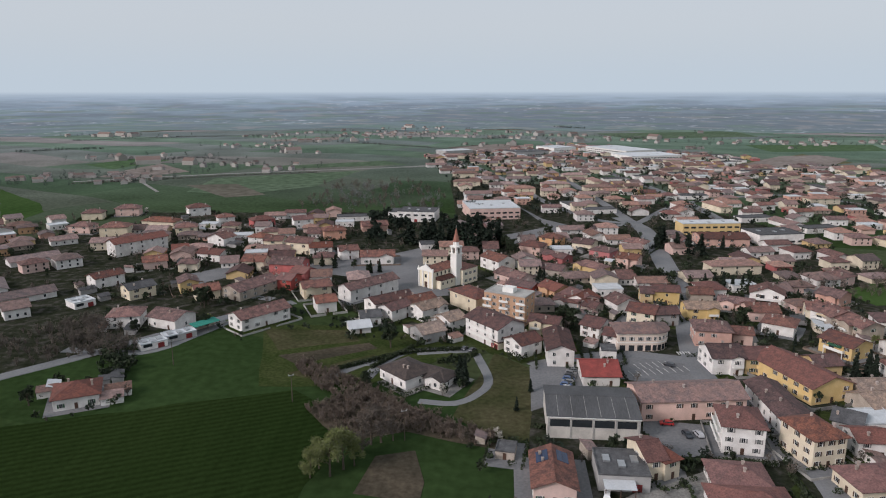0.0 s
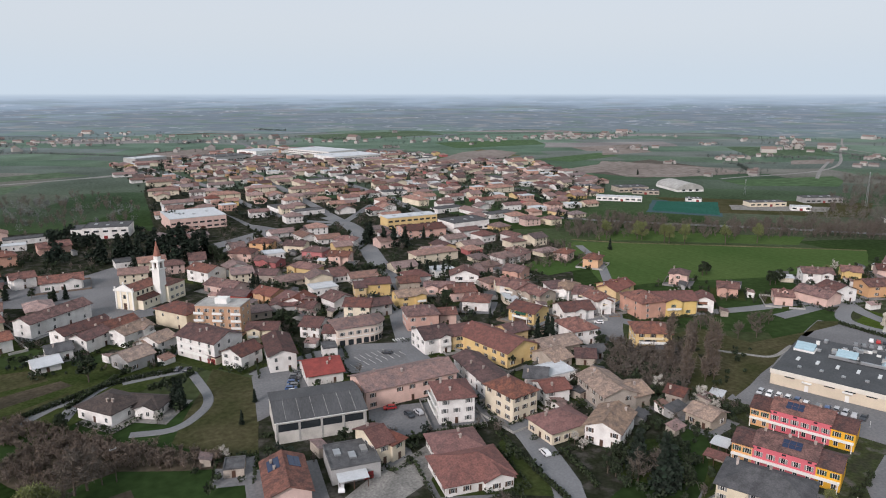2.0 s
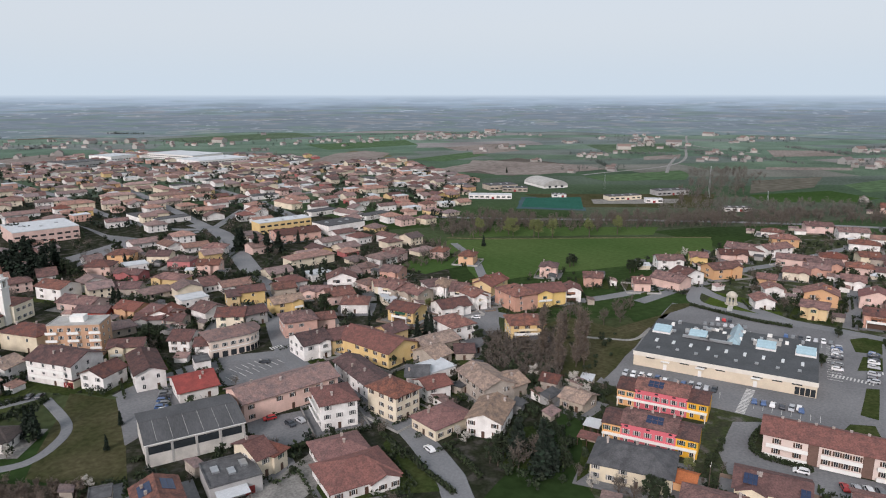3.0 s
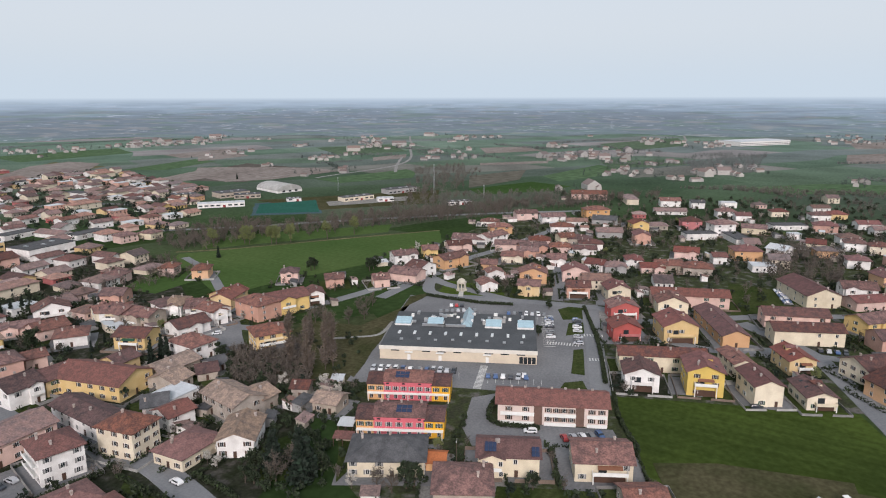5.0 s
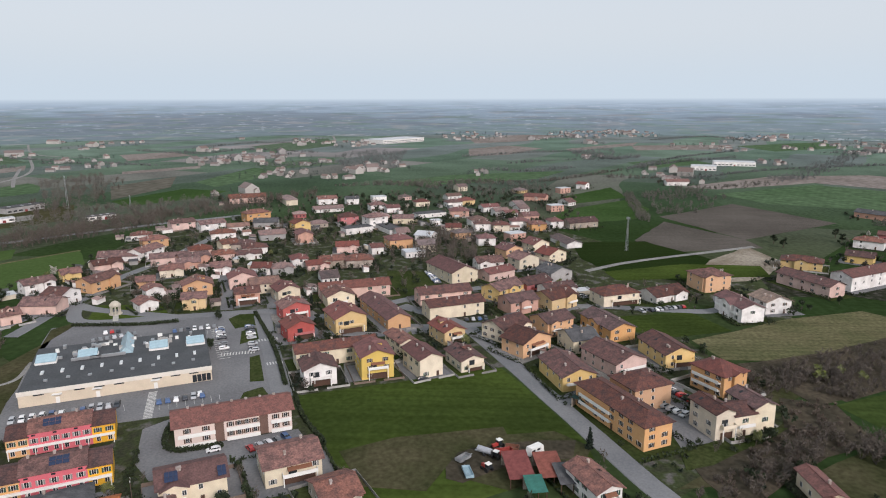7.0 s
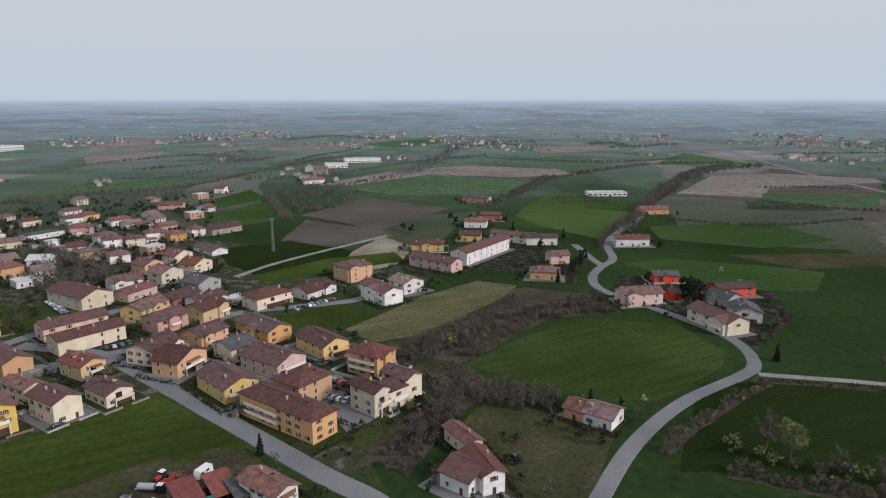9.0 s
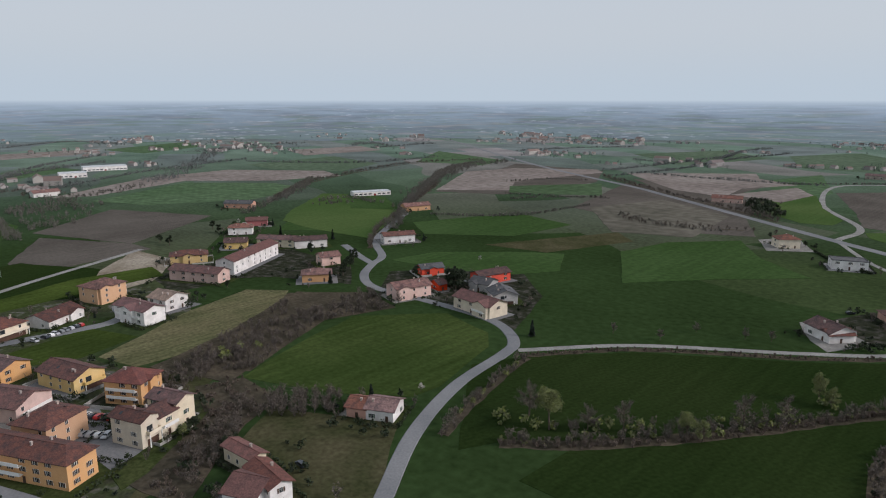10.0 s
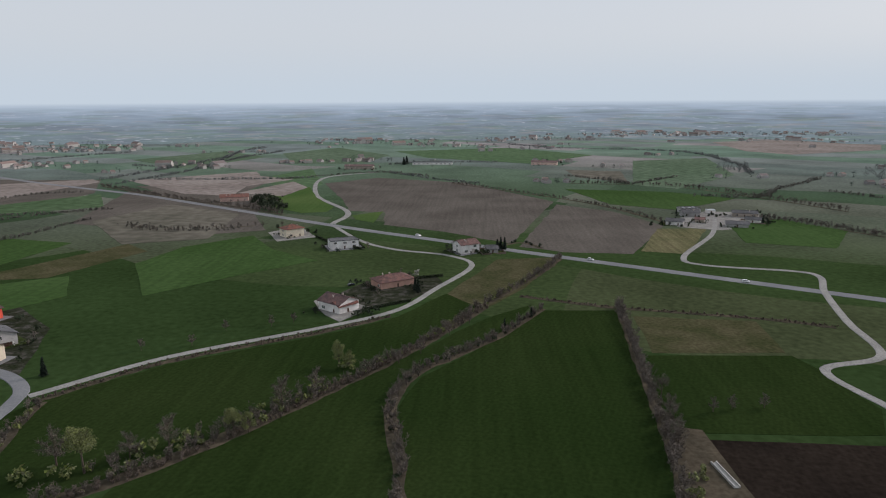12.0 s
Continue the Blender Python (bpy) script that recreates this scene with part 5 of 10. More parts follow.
TREES = {k: [tree_meshes(k, s) for s in range(4)] for k in ("bare", "budding", "poplar", "blossom", "conifer", "evergreen")}
TREE_WORDS = {"bare": "leafless grey-brown deciduous tree", "budding": "tree with fresh yellow-green spring leaves", "poplar": "tall narrow leafless poplar", "blossom": "small tree in white blossom", "conifer": "dark green pointed conifer", "evergreen": "dark green round evergreen tree"}
TREE_PLAN = []
grove = random.Random(21)


def tree(kind, x, y, h, wide=1.0):
    if kind == "conifer" and h > 12:
        wide = 1.5
    TREE_PLAN.append((x, y))
    tm, cm = TREES[kind][grove.randrange(4)]
    s = h / 10
    ob = new({"bare": "bare_tree", "budding": "budding_tree", "poplar": "poplar_tree", "blossom": "blossom_tree", "conifer": "conifer_tree", "evergreen": "evergreen_tree"}[kind])
    ob.empty_display_size = 0.5
    ob.matrix_basis = pose(x, y, 0.05, 0, 0, grove.uniform(0, 360)) @ Matrix.Diagonal((s * wide, s * wide, s, 1))
    part("trunk", tm, ob)
    part("crown", cm, ob)
    tagged(ob, TREE_WORDS[kind] + (" in a garden" if h < 7 else " above the roofs"), "tree", kind + " trees")


def inside(p, poly):
    x, y = p
    hit = False
    for i in range(len(poly)):
        (x0, y0), (x1, y1) = poly[i], poly[i - 1]
        if (y0 > y) != (y1 > y) and x < (x1 - x0) * (y - y0) / (y1 - y0) + x0:
            hit = not hit
    return hit


def clump(kind, v, f, rnd, x, y, h, detail):
    """One bush or small tree of a thicket."""
    if kind in ("bare", "scrub"):
        n = 5
        for _ in range(n):
            tip = Vector((x + rnd.uniform(-0.38, 0.38) * h, y + rnd.uniform(-0.38, 0.38) * h, h * rnd.uniform(0.6, 1.0)))
            stick(v, f, (x + rnd.uniform(-0.2, 0.2), y + rnd.uniform(-0.2, 0.2), -0.1), tip, 0.05 + h * 0.004, 0.015, 3)
            twigs(v, f, rnd, (x, y, h * 0.15), tip, int(14 * detail), 0.16 * h + 0.35, 0.05 + h * 0.006)
        leaf_quads(v, f, rnd, (x, y, h * 0.55), (h * 0.36, h * 0.36, h * 0.42), int(46 * detail), 0.028 * h + 0.10)
    else:
        for _ in range(3):
            r = h * rnd.uniform(0.25, 0.4)
            leaf_quads(v, f, rnd, (x + rnd.uniform(-0.3, 0.3) * h, y + rnd.uniform(-0.3, 0.3) * h, h * rnd.uniform(0.35, 0.65)), (r, r, h * 0.36), int(26 * detail), 0.07 * h + 0.12)


THICKET = {"bare": "leafless grey-brown thicket of young trees", "scrub": "dry brown bramble scrub", "budding": "bushes with yellow-green spring leaves", "evergreen": "dark green garden shrubs", "conifer": "dark conifers in a belt", "hedge": "green shrubs", "far": "distant leafless woods"}


def brush(kind, n, low, high, poly, detail=1.0):
    """A thicket that nobody could count, inside a polygon of the plan."""
    rnd = random.Random(n + int(abs(poly[0][0]) * 3))
    xs, ys = [p[0] for p in poly], [p[1] for p in poly]
    v, f, made, tries = [], [], 0, 0
    while made < n and tries < n * 40:
        tries += 1
        p = (rnd.uniform(min(xs), max(xs)), rnd.uniform(min(ys), max(ys)))
        if inside(p, poly):
            clump(kind, v, f, rnd, *p, rnd.uniform(low, high), detail)
            made += 1
    tagged(new("thicket", mesh("thicket", v, f, LEAF[kind])), THICKET[kind], "thicket", kind="stuff")


def verge(line, half):
    """A strip of dead grass and brambles under a hedgerow."""
    SHEETS[0] += 1
    v, f = [], []
    for i, q in enumerate(line):
        d = (line[min(i + 1, len(line) - 1)] - line[max(i - 1, 0)]).normalized()
        s = Vector((-d.y, d.x, 0))
        for k in (1, -1):
            w = half * (1 + 0.7 * noise.noise(q * 0.13 + Vector((k * 9, 0, 0))))
            v += [q + s * k * (w + 0.3) + Vector((0, 0, -0.1)), q + s * k * w + Vector((0, 0, 0.07 + 0.0003 * SHEETS[0]))]
    for i in range(len(line) - 1):
        a, b = 4 * i, 4 * i + 4
        f += [(a, a + 1, b + 1, b), (a + 1, a + 3, b + 3, b + 1), (a + 3, a + 2, b + 2, b + 3)]
    me = mesh("verge", v, f, LAND["scrub"])
    if sum(p.normal.z for p in me.polygons) < 0:
        me.flip_normals()
    tagged(new("verge", me), "strip of dead grass and brambles", "verge", kind="structure")


def hedgerow(kind, gap, low, high, pts, detail=1.0, spread=1.5):
    """Bushes and small trees along a line of the plan."""
    rnd = random.Random(int(abs(pts[0][0]) * 7 + len(pts)))
    v, f = [], []
    line = smooth_line(pts, gap * 0.55)
    verge(line, 0.7 + spread * 0.6)
    for q in line:
        if rnd.random() < 0.9:
            clump(kind, v, f, rnd, q.x + rnd.uniform(-spread, spread), q.y + rnd.uniform(-spread, spread), rnd.uniform(low, high), detail)
    tagged(new("hedgerow", mesh("hedgerow", v, f, LEAF[kind])), THICKET[kind] + " along a field edge", "hedgerow", kind="stuff")


def hedge(width, height, pts):
    """A clipped hedge: a leafy box along a line."""
    rnd = random.Random(int(abs(pts[0][0]) * 11 + len(pts)))
    v, f = [], []
    line = smooth_line(pts, 1.2)
    for i, q in enumerate(line):
        d = (line[min(i + 1, len(line) - 1)] - line[max(i - 1, 0)]).normalized()
        s = Vector((-d.y, d.x, 0))
        for _ in range(60):
            c = q + s * rnd.uniform(-0.5, 0.5) * width + d * rnd.uniform(-0.7, 0.7) + Vector((0, 0, rnd.uniform(0.1, 1) * height))
            leaf_quads(v, f, rnd, c, (0.1, 0.1, 0.1), 1, 0.3)
    tagged(new("hedge", mesh("hedge", v, f, LEAF["hedge"])), "clipped dark green garden hedge", "hedge", kind="stuff")


YARD_KINDS = ["lawn", "lawn", "gravel", "asphalt", "lots"]
GARDENWALL = [CONCRETE, material("grey_garden_wall", (0.26, 0.25, 0.24), vary=0.3, scale=0.3), material("brown_garden_wall", (0.20, 0.15, 0.12), vary=0.3, scale=0.3)]
yard_rng = random.Random(5)


def yard(x, y, turn, w, d):
    """A house's plot: grass or paving round the house and a low wall with a gateway."""
    SHEETS[0] += 1
    a, b = w / 2 + yard_rng.uniform(2.5, 5), d / 2 + yard_rng.uniform(2.5, 5)
    z = 0.03 + 0.0008 * (SHEETS[0] % 40)
    kind = yard_rng.choice(YARD_KINDS)
    at = pose(x, y, 0, 0, 0, turn)
    v, f = [], []
    block(v, f, -a, a, -b, b, -0.2, z)
    ob = new("plot", mesh("plot", v, f, LAND[kind]))
    ob.matrix_basis = at
    tagged(ob, {"lawn": "grass plot round a house", "gravel": "gravelled plot round a house", "asphalt": "paved plot round a house", "lots": "garden plot round a house"}[kind], "yard", kind="structure")
    pick = yard_rng.random()
    if pick < 0.55:
        rnd = random.Random(SHEETS[0])
        v, f = [], []
        hh = rnd.uniform(1.0, 1.9)
        for px0, py0, px1, py1 in ((-a, -b, -a, b), (-a, b, a, b), (a, b, a, -b), (2, -b, a, -b)):
            if rnd.random() < 0.25:
                continue
            for _ in range(int(math.hypot(px1 - px0, py1 - py0) * 8)):
                k = rnd.random()
                leaf_quads(v, f, rnd, (px0 + (px1 - px0) * k + rnd.uniform(-0.4, 0.4), py0 + (py1 - py0) * k + rnd.uniform(-0.4, 0.4), rnd.uniform(0.1, hh)), (0.1, 0.1, 0.1), 1, 0.34)
        for _ in range(rnd.randrange(2, 6)):
            k = rnd.uniform(0.9, 1.6)
            leaf_quads(v, f, rnd, (rnd.uniform(-a, a), rnd.choice((-1, 1)) * (b - 1.5), k * 0.7), (k, k, k * 0.8), 40, 0.26)
        if v:
            row = new("garden_hedge", mesh("garden_hedge", v, f, LEAF["hedge"]))
            row.matrix_basis = at
            tagged(row, "dark green hedge and shrubs round a plot", "hedge", kind="stuff")
    elif pick < 0.85:
        t, h = 0.12, yard_rng.uniform(0.8, 1.3)
        pts = [(-1.6, -b), (-a, -b), (-a, b), (a, b), (a, -b), (1.6, -b)]
        v, f = [], []
        for i, (px, py) in enumerate(pts):
            sx, sy = (1 if px < 0 else -1), (1 if py < 0 else -1)
            ox, oy = (0 if i in (0, 5) else t * sx * -1), t * sy * -1
            v += [(px, py, -0.2), (px, py, h), (px + ox, py + oy, h), (px + ox, py + oy, -0.2)]
        for i in range(5):
            for k in range(4):
                f.append((4 * i + k, 4 * i + (k + 1) % 4, 4 * i + 4 + (k + 1) % 4, 4 * i + 4 + k))
        f += [(0, 1, 2, 3), (23, 22, 21, 20)]
        wall = new("garden_wall", mesh("garden_wall", v, f, yard_rng.choice(GARDENWALL)))
        wall.matrix_basis = at
        tagged(wall, "low rendered wall round a garden plot", "wall", "garden walls")


# ---- trees, thickets, hedges ----
tree("conifer", -1.7, 420.0, 18)
tree("conifer", 5.0, 423.7, 18)
tree("conifer", 12.7, 425.6, 18)
tree("conifer", 17.8, 413.1, 18)
tree("conifer", 24.9, 429.3, 18)
tree("conifer", 29.7, 424.4, 18)
tree("conifer", 8.6, 451.9, 18)
tree("conifer", 17.5, 452.2, 18)
tree("conifer", -7.1, 440.6, 18)
tree("conifer", -12.2, 439.2, 18)
tree("conifer", 36.3, 431.8, 18)
tree("conifer", -22.1, 437.9, 18)
tree("conifer", 23.5, 461.0, 18)
tree("evergreen", 43.7, 404.0, 11)
tree("evergreen", 42.6, 415.1, 11)
tree("evergreen", 40.1, 423.9, 11)
tree("evergreen", 48.8, 272.1, 11)
tree("evergreen", 55.0, 272.2, 11)
tree("evergreen", 53.0, 278.3, 11)
tree("evergreen", -21.0, 251.9, 11)
tree("evergreen", 128.4, 273.5, 11)
tree("evergreen", 73.4, 458.6, 11)
tree("evergreen", 102.9, 347.3, 11)
tree("evergreen", 103.8, 472.6, 11)
tree("conifer", 7.3, 216.5, 11)
tree("conifer", 5.7, 218.0, 11)
tree("conifer", 144.3, 219.5, 11)
tree("conifer", 151.0, 222.5, 11)
tree("conifer", 150.6, 218.6, 11)
tree("conifer", 410.6, 542.6, 11)
tree("conifer", 23.4, 197.2, 5)
tree("conifer", 141.0, 253.7, 5)
tree("conifer", 29.6, 211.4, 5)
tree("blossom", 16.0, 178.4, 5)
tree("blossom", 109.3, 140.6, 5)
tree("blossom", 109.2, 144.5, 5)
tree("blossom", 65.8, 286.0, 5)
tree("blossom", 201.8, 233.8, 5)
tree("budding", -30.1, 160.0, 15)
tree("budding", -27.0, 163.3, 15)
tree("budding", -35.2, 159.1, 10)
tree("budding", -33.6, 163.6, 10)
tree("budding", -24.3, 165.2, 10)
tree("budding", -29.0, 167.1, 10)
tree("bare", -18.1, 177.6, 15)
tree("bare", -20.9, 176.4, 15)
tree("bare", -22.6, 170.6, 9)
tree("bare", -14.7, 178.8, 9)
tree("conifer", 116.9, 126.6, 12.5)
tree("conifer", 121.1, 121.0, 12.5)
tree("evergreen", 128.7, 125.3, 9)
tree("evergreen", 108.3, 128.3, 6)
tree("evergreen", 109.2, 126.0, 6)
tree("evergreen", 111.1, 121.9, 6)
tree("evergreen", 121.1, 125.2, 6)
tree("evergreen", 123.3, 133.2, 6)
tree("evergreen", 138.0, 199.7, 6)
tree("evergreen", 121.2, 201.7, 6)
tree("evergreen", 195.9, 240.1, 6)
brush("evergreen", 40, 1, 3, [(152.6, 176.9), (177.7, 195.2), (206.6, 192.8), (223.6, 173.3), (184.9, 154.3), (170.5, 150.1), (144.0, 138.7), (139.5, 148.2), (156.0, 169.9)])
brush("evergreen", 45, 1.5, 4, [(138.7, 149.8), (152.9, 133.0), (126.7, 109.3), (110.5, 131.0), (127.2, 142.5)])
tree("poplar", 173.4, 176.2, 23, 0.8)
tree("poplar", 169.0, 163.2, 23, 0.8)
tree("poplar", 171.5, 164.0, 23, 0.8)
tree("poplar", 177.1, 161.7, 23, 0.8)
tree("poplar", 180.4, 160.8, 23, 0.8)
tree("bare", 170.1, 183.0, 9)
tree("bare", 185.9, 182.8, 9)
tree("bare", 222.2, 188.0, 9)
tree("bare", 230.4, 185.7, 9)
tree("conifer", 119.1, 116.0, 12.5)
tree("evergreen", 123.5, 116.1, 9)
tree("bare", 119.5, 121.2, 11)
tree("conifer", 115.2, 115.3, 12.5)
tree("bare", 112.4, 121.1, 11)
tree("evergreen", 130.5, 89.2, 8.5)
tree("evergreen", 128.7, 90.6, 8.5)
tree("bare", 125.0, 92.5, 8)
tree("bare", 124.1, 96.6, 8)
brush("bare", 380, 5, 10, [(311.7, 415.7), (410.8, 382.5), (526.4, 301.0), (654.5, 239.3), (707.4, 175.6), (659.2, 163.2), (594.5, 217.0), (481.0, 275.1), (382.1, 350.8), (290.9, 378.2)])
brush("bare", 80, 5, 10, [(-123.7, 580.2), (-129.1, 733.7), (-38.0, 764.3), (11.7, 703.7), (-0.6, 566.9), (-69.9, 556.5)])
tree("budding", 316.4, 360.8, 15)
tree("budding", 316.6, 356.1, 15)
tree("budding", 325.8, 344.2, 15)
tree("budding", 327.2, 341.1, 15)
tree("budding", 336.1, 336.0, 15)
tree("budding", 297.0, 369.8, 15)
tree("budding", 359.3, 322.5, 15)
tree("budding", 381.6, 316.0, 15)
brush("bare", 110, 5, 10, [(278.2, 406.7), (356.6, 445.4), (376.2, 397.5), (337.2, 367.4), (279.6, 366.7)])
brush("bare", 110, 5, 9, [(415.5, 43.8), (469.9, 45.2), (523.4, 20.0), (471.8, 1.8), (415.5, 3.3), (393.0, 30.3)])
brush("bare", 250, 1.8, 4.6, [(234.5, -110.4), (258.6, -163.2), (269.3, -228.0), (236.0, -216.7), (245.9, -180.5), (217.3, -123.9)])
brush("bare", 60, 3, 6, [(190.6, -106.2), (188.4, -118.7), (175.8, -134.4), (162.8, -129.3), (171.8, -114.9), (180.7, -104.9)])
brush("bare", 70, 2, 5, [(153.7, -52.1), (185.1, -86.4), (199.7, -111.4), (182.5, -103.8), (157.0, -72.8)])
brush("budding", 6, 3, 5, [(227.8, -109.5), (246.7, -126.9), (242.9, -144.4), (228.0, -141.0)])
brush("evergreen", 34, 3, 6, [(-133.3, 248.2), (-128.9, 255.7), (-116.3, 238.6), (-110.5, 218.9), (-119.1, 218.7)])
brush("scrub", 260, 1, 3.8, [(-56.0, 233.8), (-50.9, 238.3), (-24.2, 213.6), (-5.2, 193.2), (-5.9, 186.1), (-24.5, 197.4), (-42.8, 213.7)])
brush("bare", 90, 3, 7, [(-149.9, 249.8), (-167.3, 281.8), (-154.8, 284.4), (-117.9, 247.5), (-123.4, 237.3)])
brush("scrub", 330, 1, 3.8, [(-44.4, 198.7), (-27.9, 211.4), (-4.9, 195.8), (18.0, 179.3), (17.2, 173.1), (-11.1, 184.3), (-29.1, 178.1)])
brush("evergreen", 50, 2, 5, [(136.4, 178.4), (162.2, 190.1), (170.4, 181.7), (140.3, 133.6), (134.2, 135.7), (145.6, 153.3), (143.7, 175.8)])
brush("bare", 14, 4, 8, [(141.9, 176.5), (169.8, 193.1), (178.0, 184.5), (158.1, 157.2), (151.2, 159.6)])
hedgerow("bare", 3.5, 2, 5.5, [(114.0, -146.8), (97.8, -160.6), (75.9, -186.3), (48.6, -225.6), (23.3, -267.1), (-6.0, -326.3), (-40.7, -394.1), (-56.2, -433.5)])
hedgerow("scrub", 1.8, 0.8, 2.4, [(113.2, -145.6), (96.9, -159.0), (75.1, -184.2), (48.2, -223.6), (23.0, -264.5), (-6.0, -322.4)])
hedgerow("bare", 3, 2, 5, [(18.1, -150.9), (21.2, -178.9), (27.4, -208.8), (20.7, -238.1), (4.0, -259.3), (-13.0, -282.5), (-33.9, -320.5)])
hedgerow("bare", 2.6, 3, 7, [(-54.0, -154.0), (-59.0, -182.3), (-61.7, -212.3), (-65.4, -252.7), (-71.9, -323.7)])
hedgerow("scrub", 1.7, 0.6, 1.5, [(151.4, -207.4), (121.0, -245.8), (70.1, -281.1), (40.3, -306.3)])
hedgerow("scrub", 1.8, 0.5, 1.3, [(-24.0, -342.0), (-70.5, -323.6), (-135.8, -308.1), (-163.7, -296.9)])
hedgerow("bare", 4, 2, 5, [(129.3, -138.3), (137.0, -160.9), (146.5, -195.9), (148.0, -207.5)])
hedgerow("bare", 5, 2, 4.5, [(30.7, -840.9), (-82.5, -715.4), (-128.9, -646.1), (-160.2, -563.9)])
hedgerow("bare", 5, 3, 6, [(465.5, -809.5), (334.0, -710.7), (220.3, -633.7), (177.6, -601.2)])
hedgerow("bare", 6, 3, 6, [(283.9, -528.7), (245.4, -517.3), (185.0, -543.6)])
hedgerow("bare", 5, 3, 6, [(604.3, -384.5), (700.8, -507.2), (787.7, -746.3), (748.1, -890.8)])
hedgerow("bare", 5, 3, 6, [(350.1, -297.7), (391.6, -339.2), (443.3, -410.7), (568.6, -592.0)])
hedgerow("bare", 5, 3, 7, [(-117.2, -841.5), (-227.5, -813.7), (-295.4, -717.9), (-340.0, -626.0)])
hedgerow("bare", 5, 3, 7, [(-246.2, -593.6), (-275.2, -553.2), (-306.0, -507.2)])
hedgerow("evergreen", 8, 2, 4, [(-11.5, -460.2), (-32.3, -480.0), (-46.9, -461.1)])
tree("budding", 107.6, -163.6, 16)
tree("budding", 52.3, -243.7, 11)
tree("bare", 117.9, -167.1, 14)
tree("bare", 90.3, -178.8, 12)
tree("bare", 98.9, -171.9, 10)
tree("bare", 63.9, -206.5, 13)
tree("bare", 55.7, -220.4, 10)
tree("bare", -62.9, -196.3, 10)
tree("bare", -61.6, -185.7, 10)
tree("budding", 73.3, -186.4, 11)
tree("budding", 69.6, -188.8, 8)
tree("budding", 47.4, -241.6, 8)
tree("conifer", 30.3, -347.8, 8)
tree("conifer", 32.2, -351.0, 8)
tree("conifer", -27.3, -306.9, 5)
tree("conifer", -14.0, -290.1, 5)
tree("conifer", 162.5, -230.0, 5)
tree("conifer", 116.3, -1115.2, 13)
tree("conifer", 118.8, -1095.0, 13)
tree("evergreen", 314.9, -251.6, 10)
tree("evergreen", 309.8, -244.1, 10)
tree("evergreen", 327.5, -264.8, 10)
tree("evergreen", 233.7, -258.5, 14)
tree("evergreen", 240.1, -262.3, 14)
tree("evergreen", 235.4, -263.3, 14)
tree("conifer", 433.6, -280.3, 8)
tree("conifer", 295.5, -221.9, 8)
tree("conifer", 393.1, -298.4, 8)
tree("conifer", 161.9, -229.2, 8)
tree("evergreen", 477.0, -253.0, 8)
tree("evergreen", 495.6, -257.7, 8)
tree("evergreen", 460.3, -206.0, 8)
tree("evergreen", 474.1, -205.4, 8)
tree("blossom", 156.9, -156.1, 4)
tree("blossom", 270.6, -322.1, 4)
tree("evergreen", -112.9, 303.2, 11)
tree("evergreen", -115.9, 306.7, 11)
tree("evergreen", -112.8, 308.1, 11)
tree("evergreen", -125.5, 386.7, 11)
tree("evergreen", -123.3, 395.8, 11)
tree("conifer", -106.4, 366.9, 8)
tree("conifer", -75.6, 387.0, 8)
tree("conifer", -70.5, 380.1, 8)
tree("conifer", -62.5, 375.8, 8)
tree("conifer", -40.6, 364.5, 8)
tree("conifer", -35.8, 366.5, 8)
tree("conifer", -23.5, 262.0, 8)
tree("evergreen", -83.9, 314.5, 6)
tree("evergreen", -79.5, 318.7, 6)
tree("evergreen", -51.3, 375.0, 6)
tree("evergreen", -108.9, 367.1, 6)
tree("evergreen", 252.7, 108.8, 6)
tree("evergreen", 254.4, 111.8, 6)
tree("evergreen", 284.0, 72.1, 6)
tree("evergreen", 305.2, 118.8, 6)
tree("evergreen", 289.1, 119.7, 6)
tree("conifer", 180.9, -33.2, 7)
tree("conifer", 277.9, 341.9, 8)
tree("conifer", 574.1, 662.1, 8)
tree("conifer", 304.0, 440.9, 8)
hedge(1.6, 1.5, [(186.8, 95.0), (176.8, 92.0), (172.2, 86.6), (176.1, 74.8)])
hedge(1.8, 1.4, [(277.4, 182.0), (280.0, 153.9), (285.6, 137.9)])
hedge(2, 1.6, [(65.4, 166.7), (75.8, 165.9), (90.1, 164.5)])
hedge(1.6, 2, [(-1.6, 236.0), (9.4, 241.2), (12.6, 243.9)])
hedge(1.4, 1.5, [(-26.2, 231.1), (-12.2, 251.6), (-8.3, 255.9)])
hedge(1.5, 1.5, [(103.4, 142.7), (102.8, 131.6), (101.6, 124.0)])
hedge(1.5, 1.2, [(92.0, 159.1), (91.6, 135.5), (91.4, 122.5)])
hedge(1.5, 1.6, [(55.4, 374.5), (73.4, 337.3), (77.3, 328.1)])
hedge(1.2, 1.2, [(212.2, 62.6), (196.3, 55.7), (180.7, 45.6)])
hedge(1.4, 1.3, [(300.5, 106.4), (258.0, 84.5), (220.2, 68.3)])
brush("bare", 120, 4, 9, [(359.3, 366.9), (440.8, 345.7), (589.0, 288.0), (550.5, 268.3), (427.4, 310.0), (347.1, 342.8)])
brush("bare", 70, 5, 10, [(601.4, 428.0), (892.3, 528.9), (803.5, 440.9), (537.7, 318.0), (530.6, 370.5)])
brush("evergreen", 40, 4, 8, [(98.1, 359.4), (164.5, 349.6), (183.5, 329.2), (166.3, 310.3), (109.7, 332.7)])
brush("bare", 60, 4, 8, [(177.1, 345.2), (263.6, 361.8), (243.2, 321.8), (177.8, 306.2)])
hedge(1.4, 1.6, [(48.0, -365.7), (32.8, -376.1), (19.3, -381.6)])
hedge(1.4, 1.4, [(51.6, -316.8), (42.6, -323.7), (33.2, -330.9)])
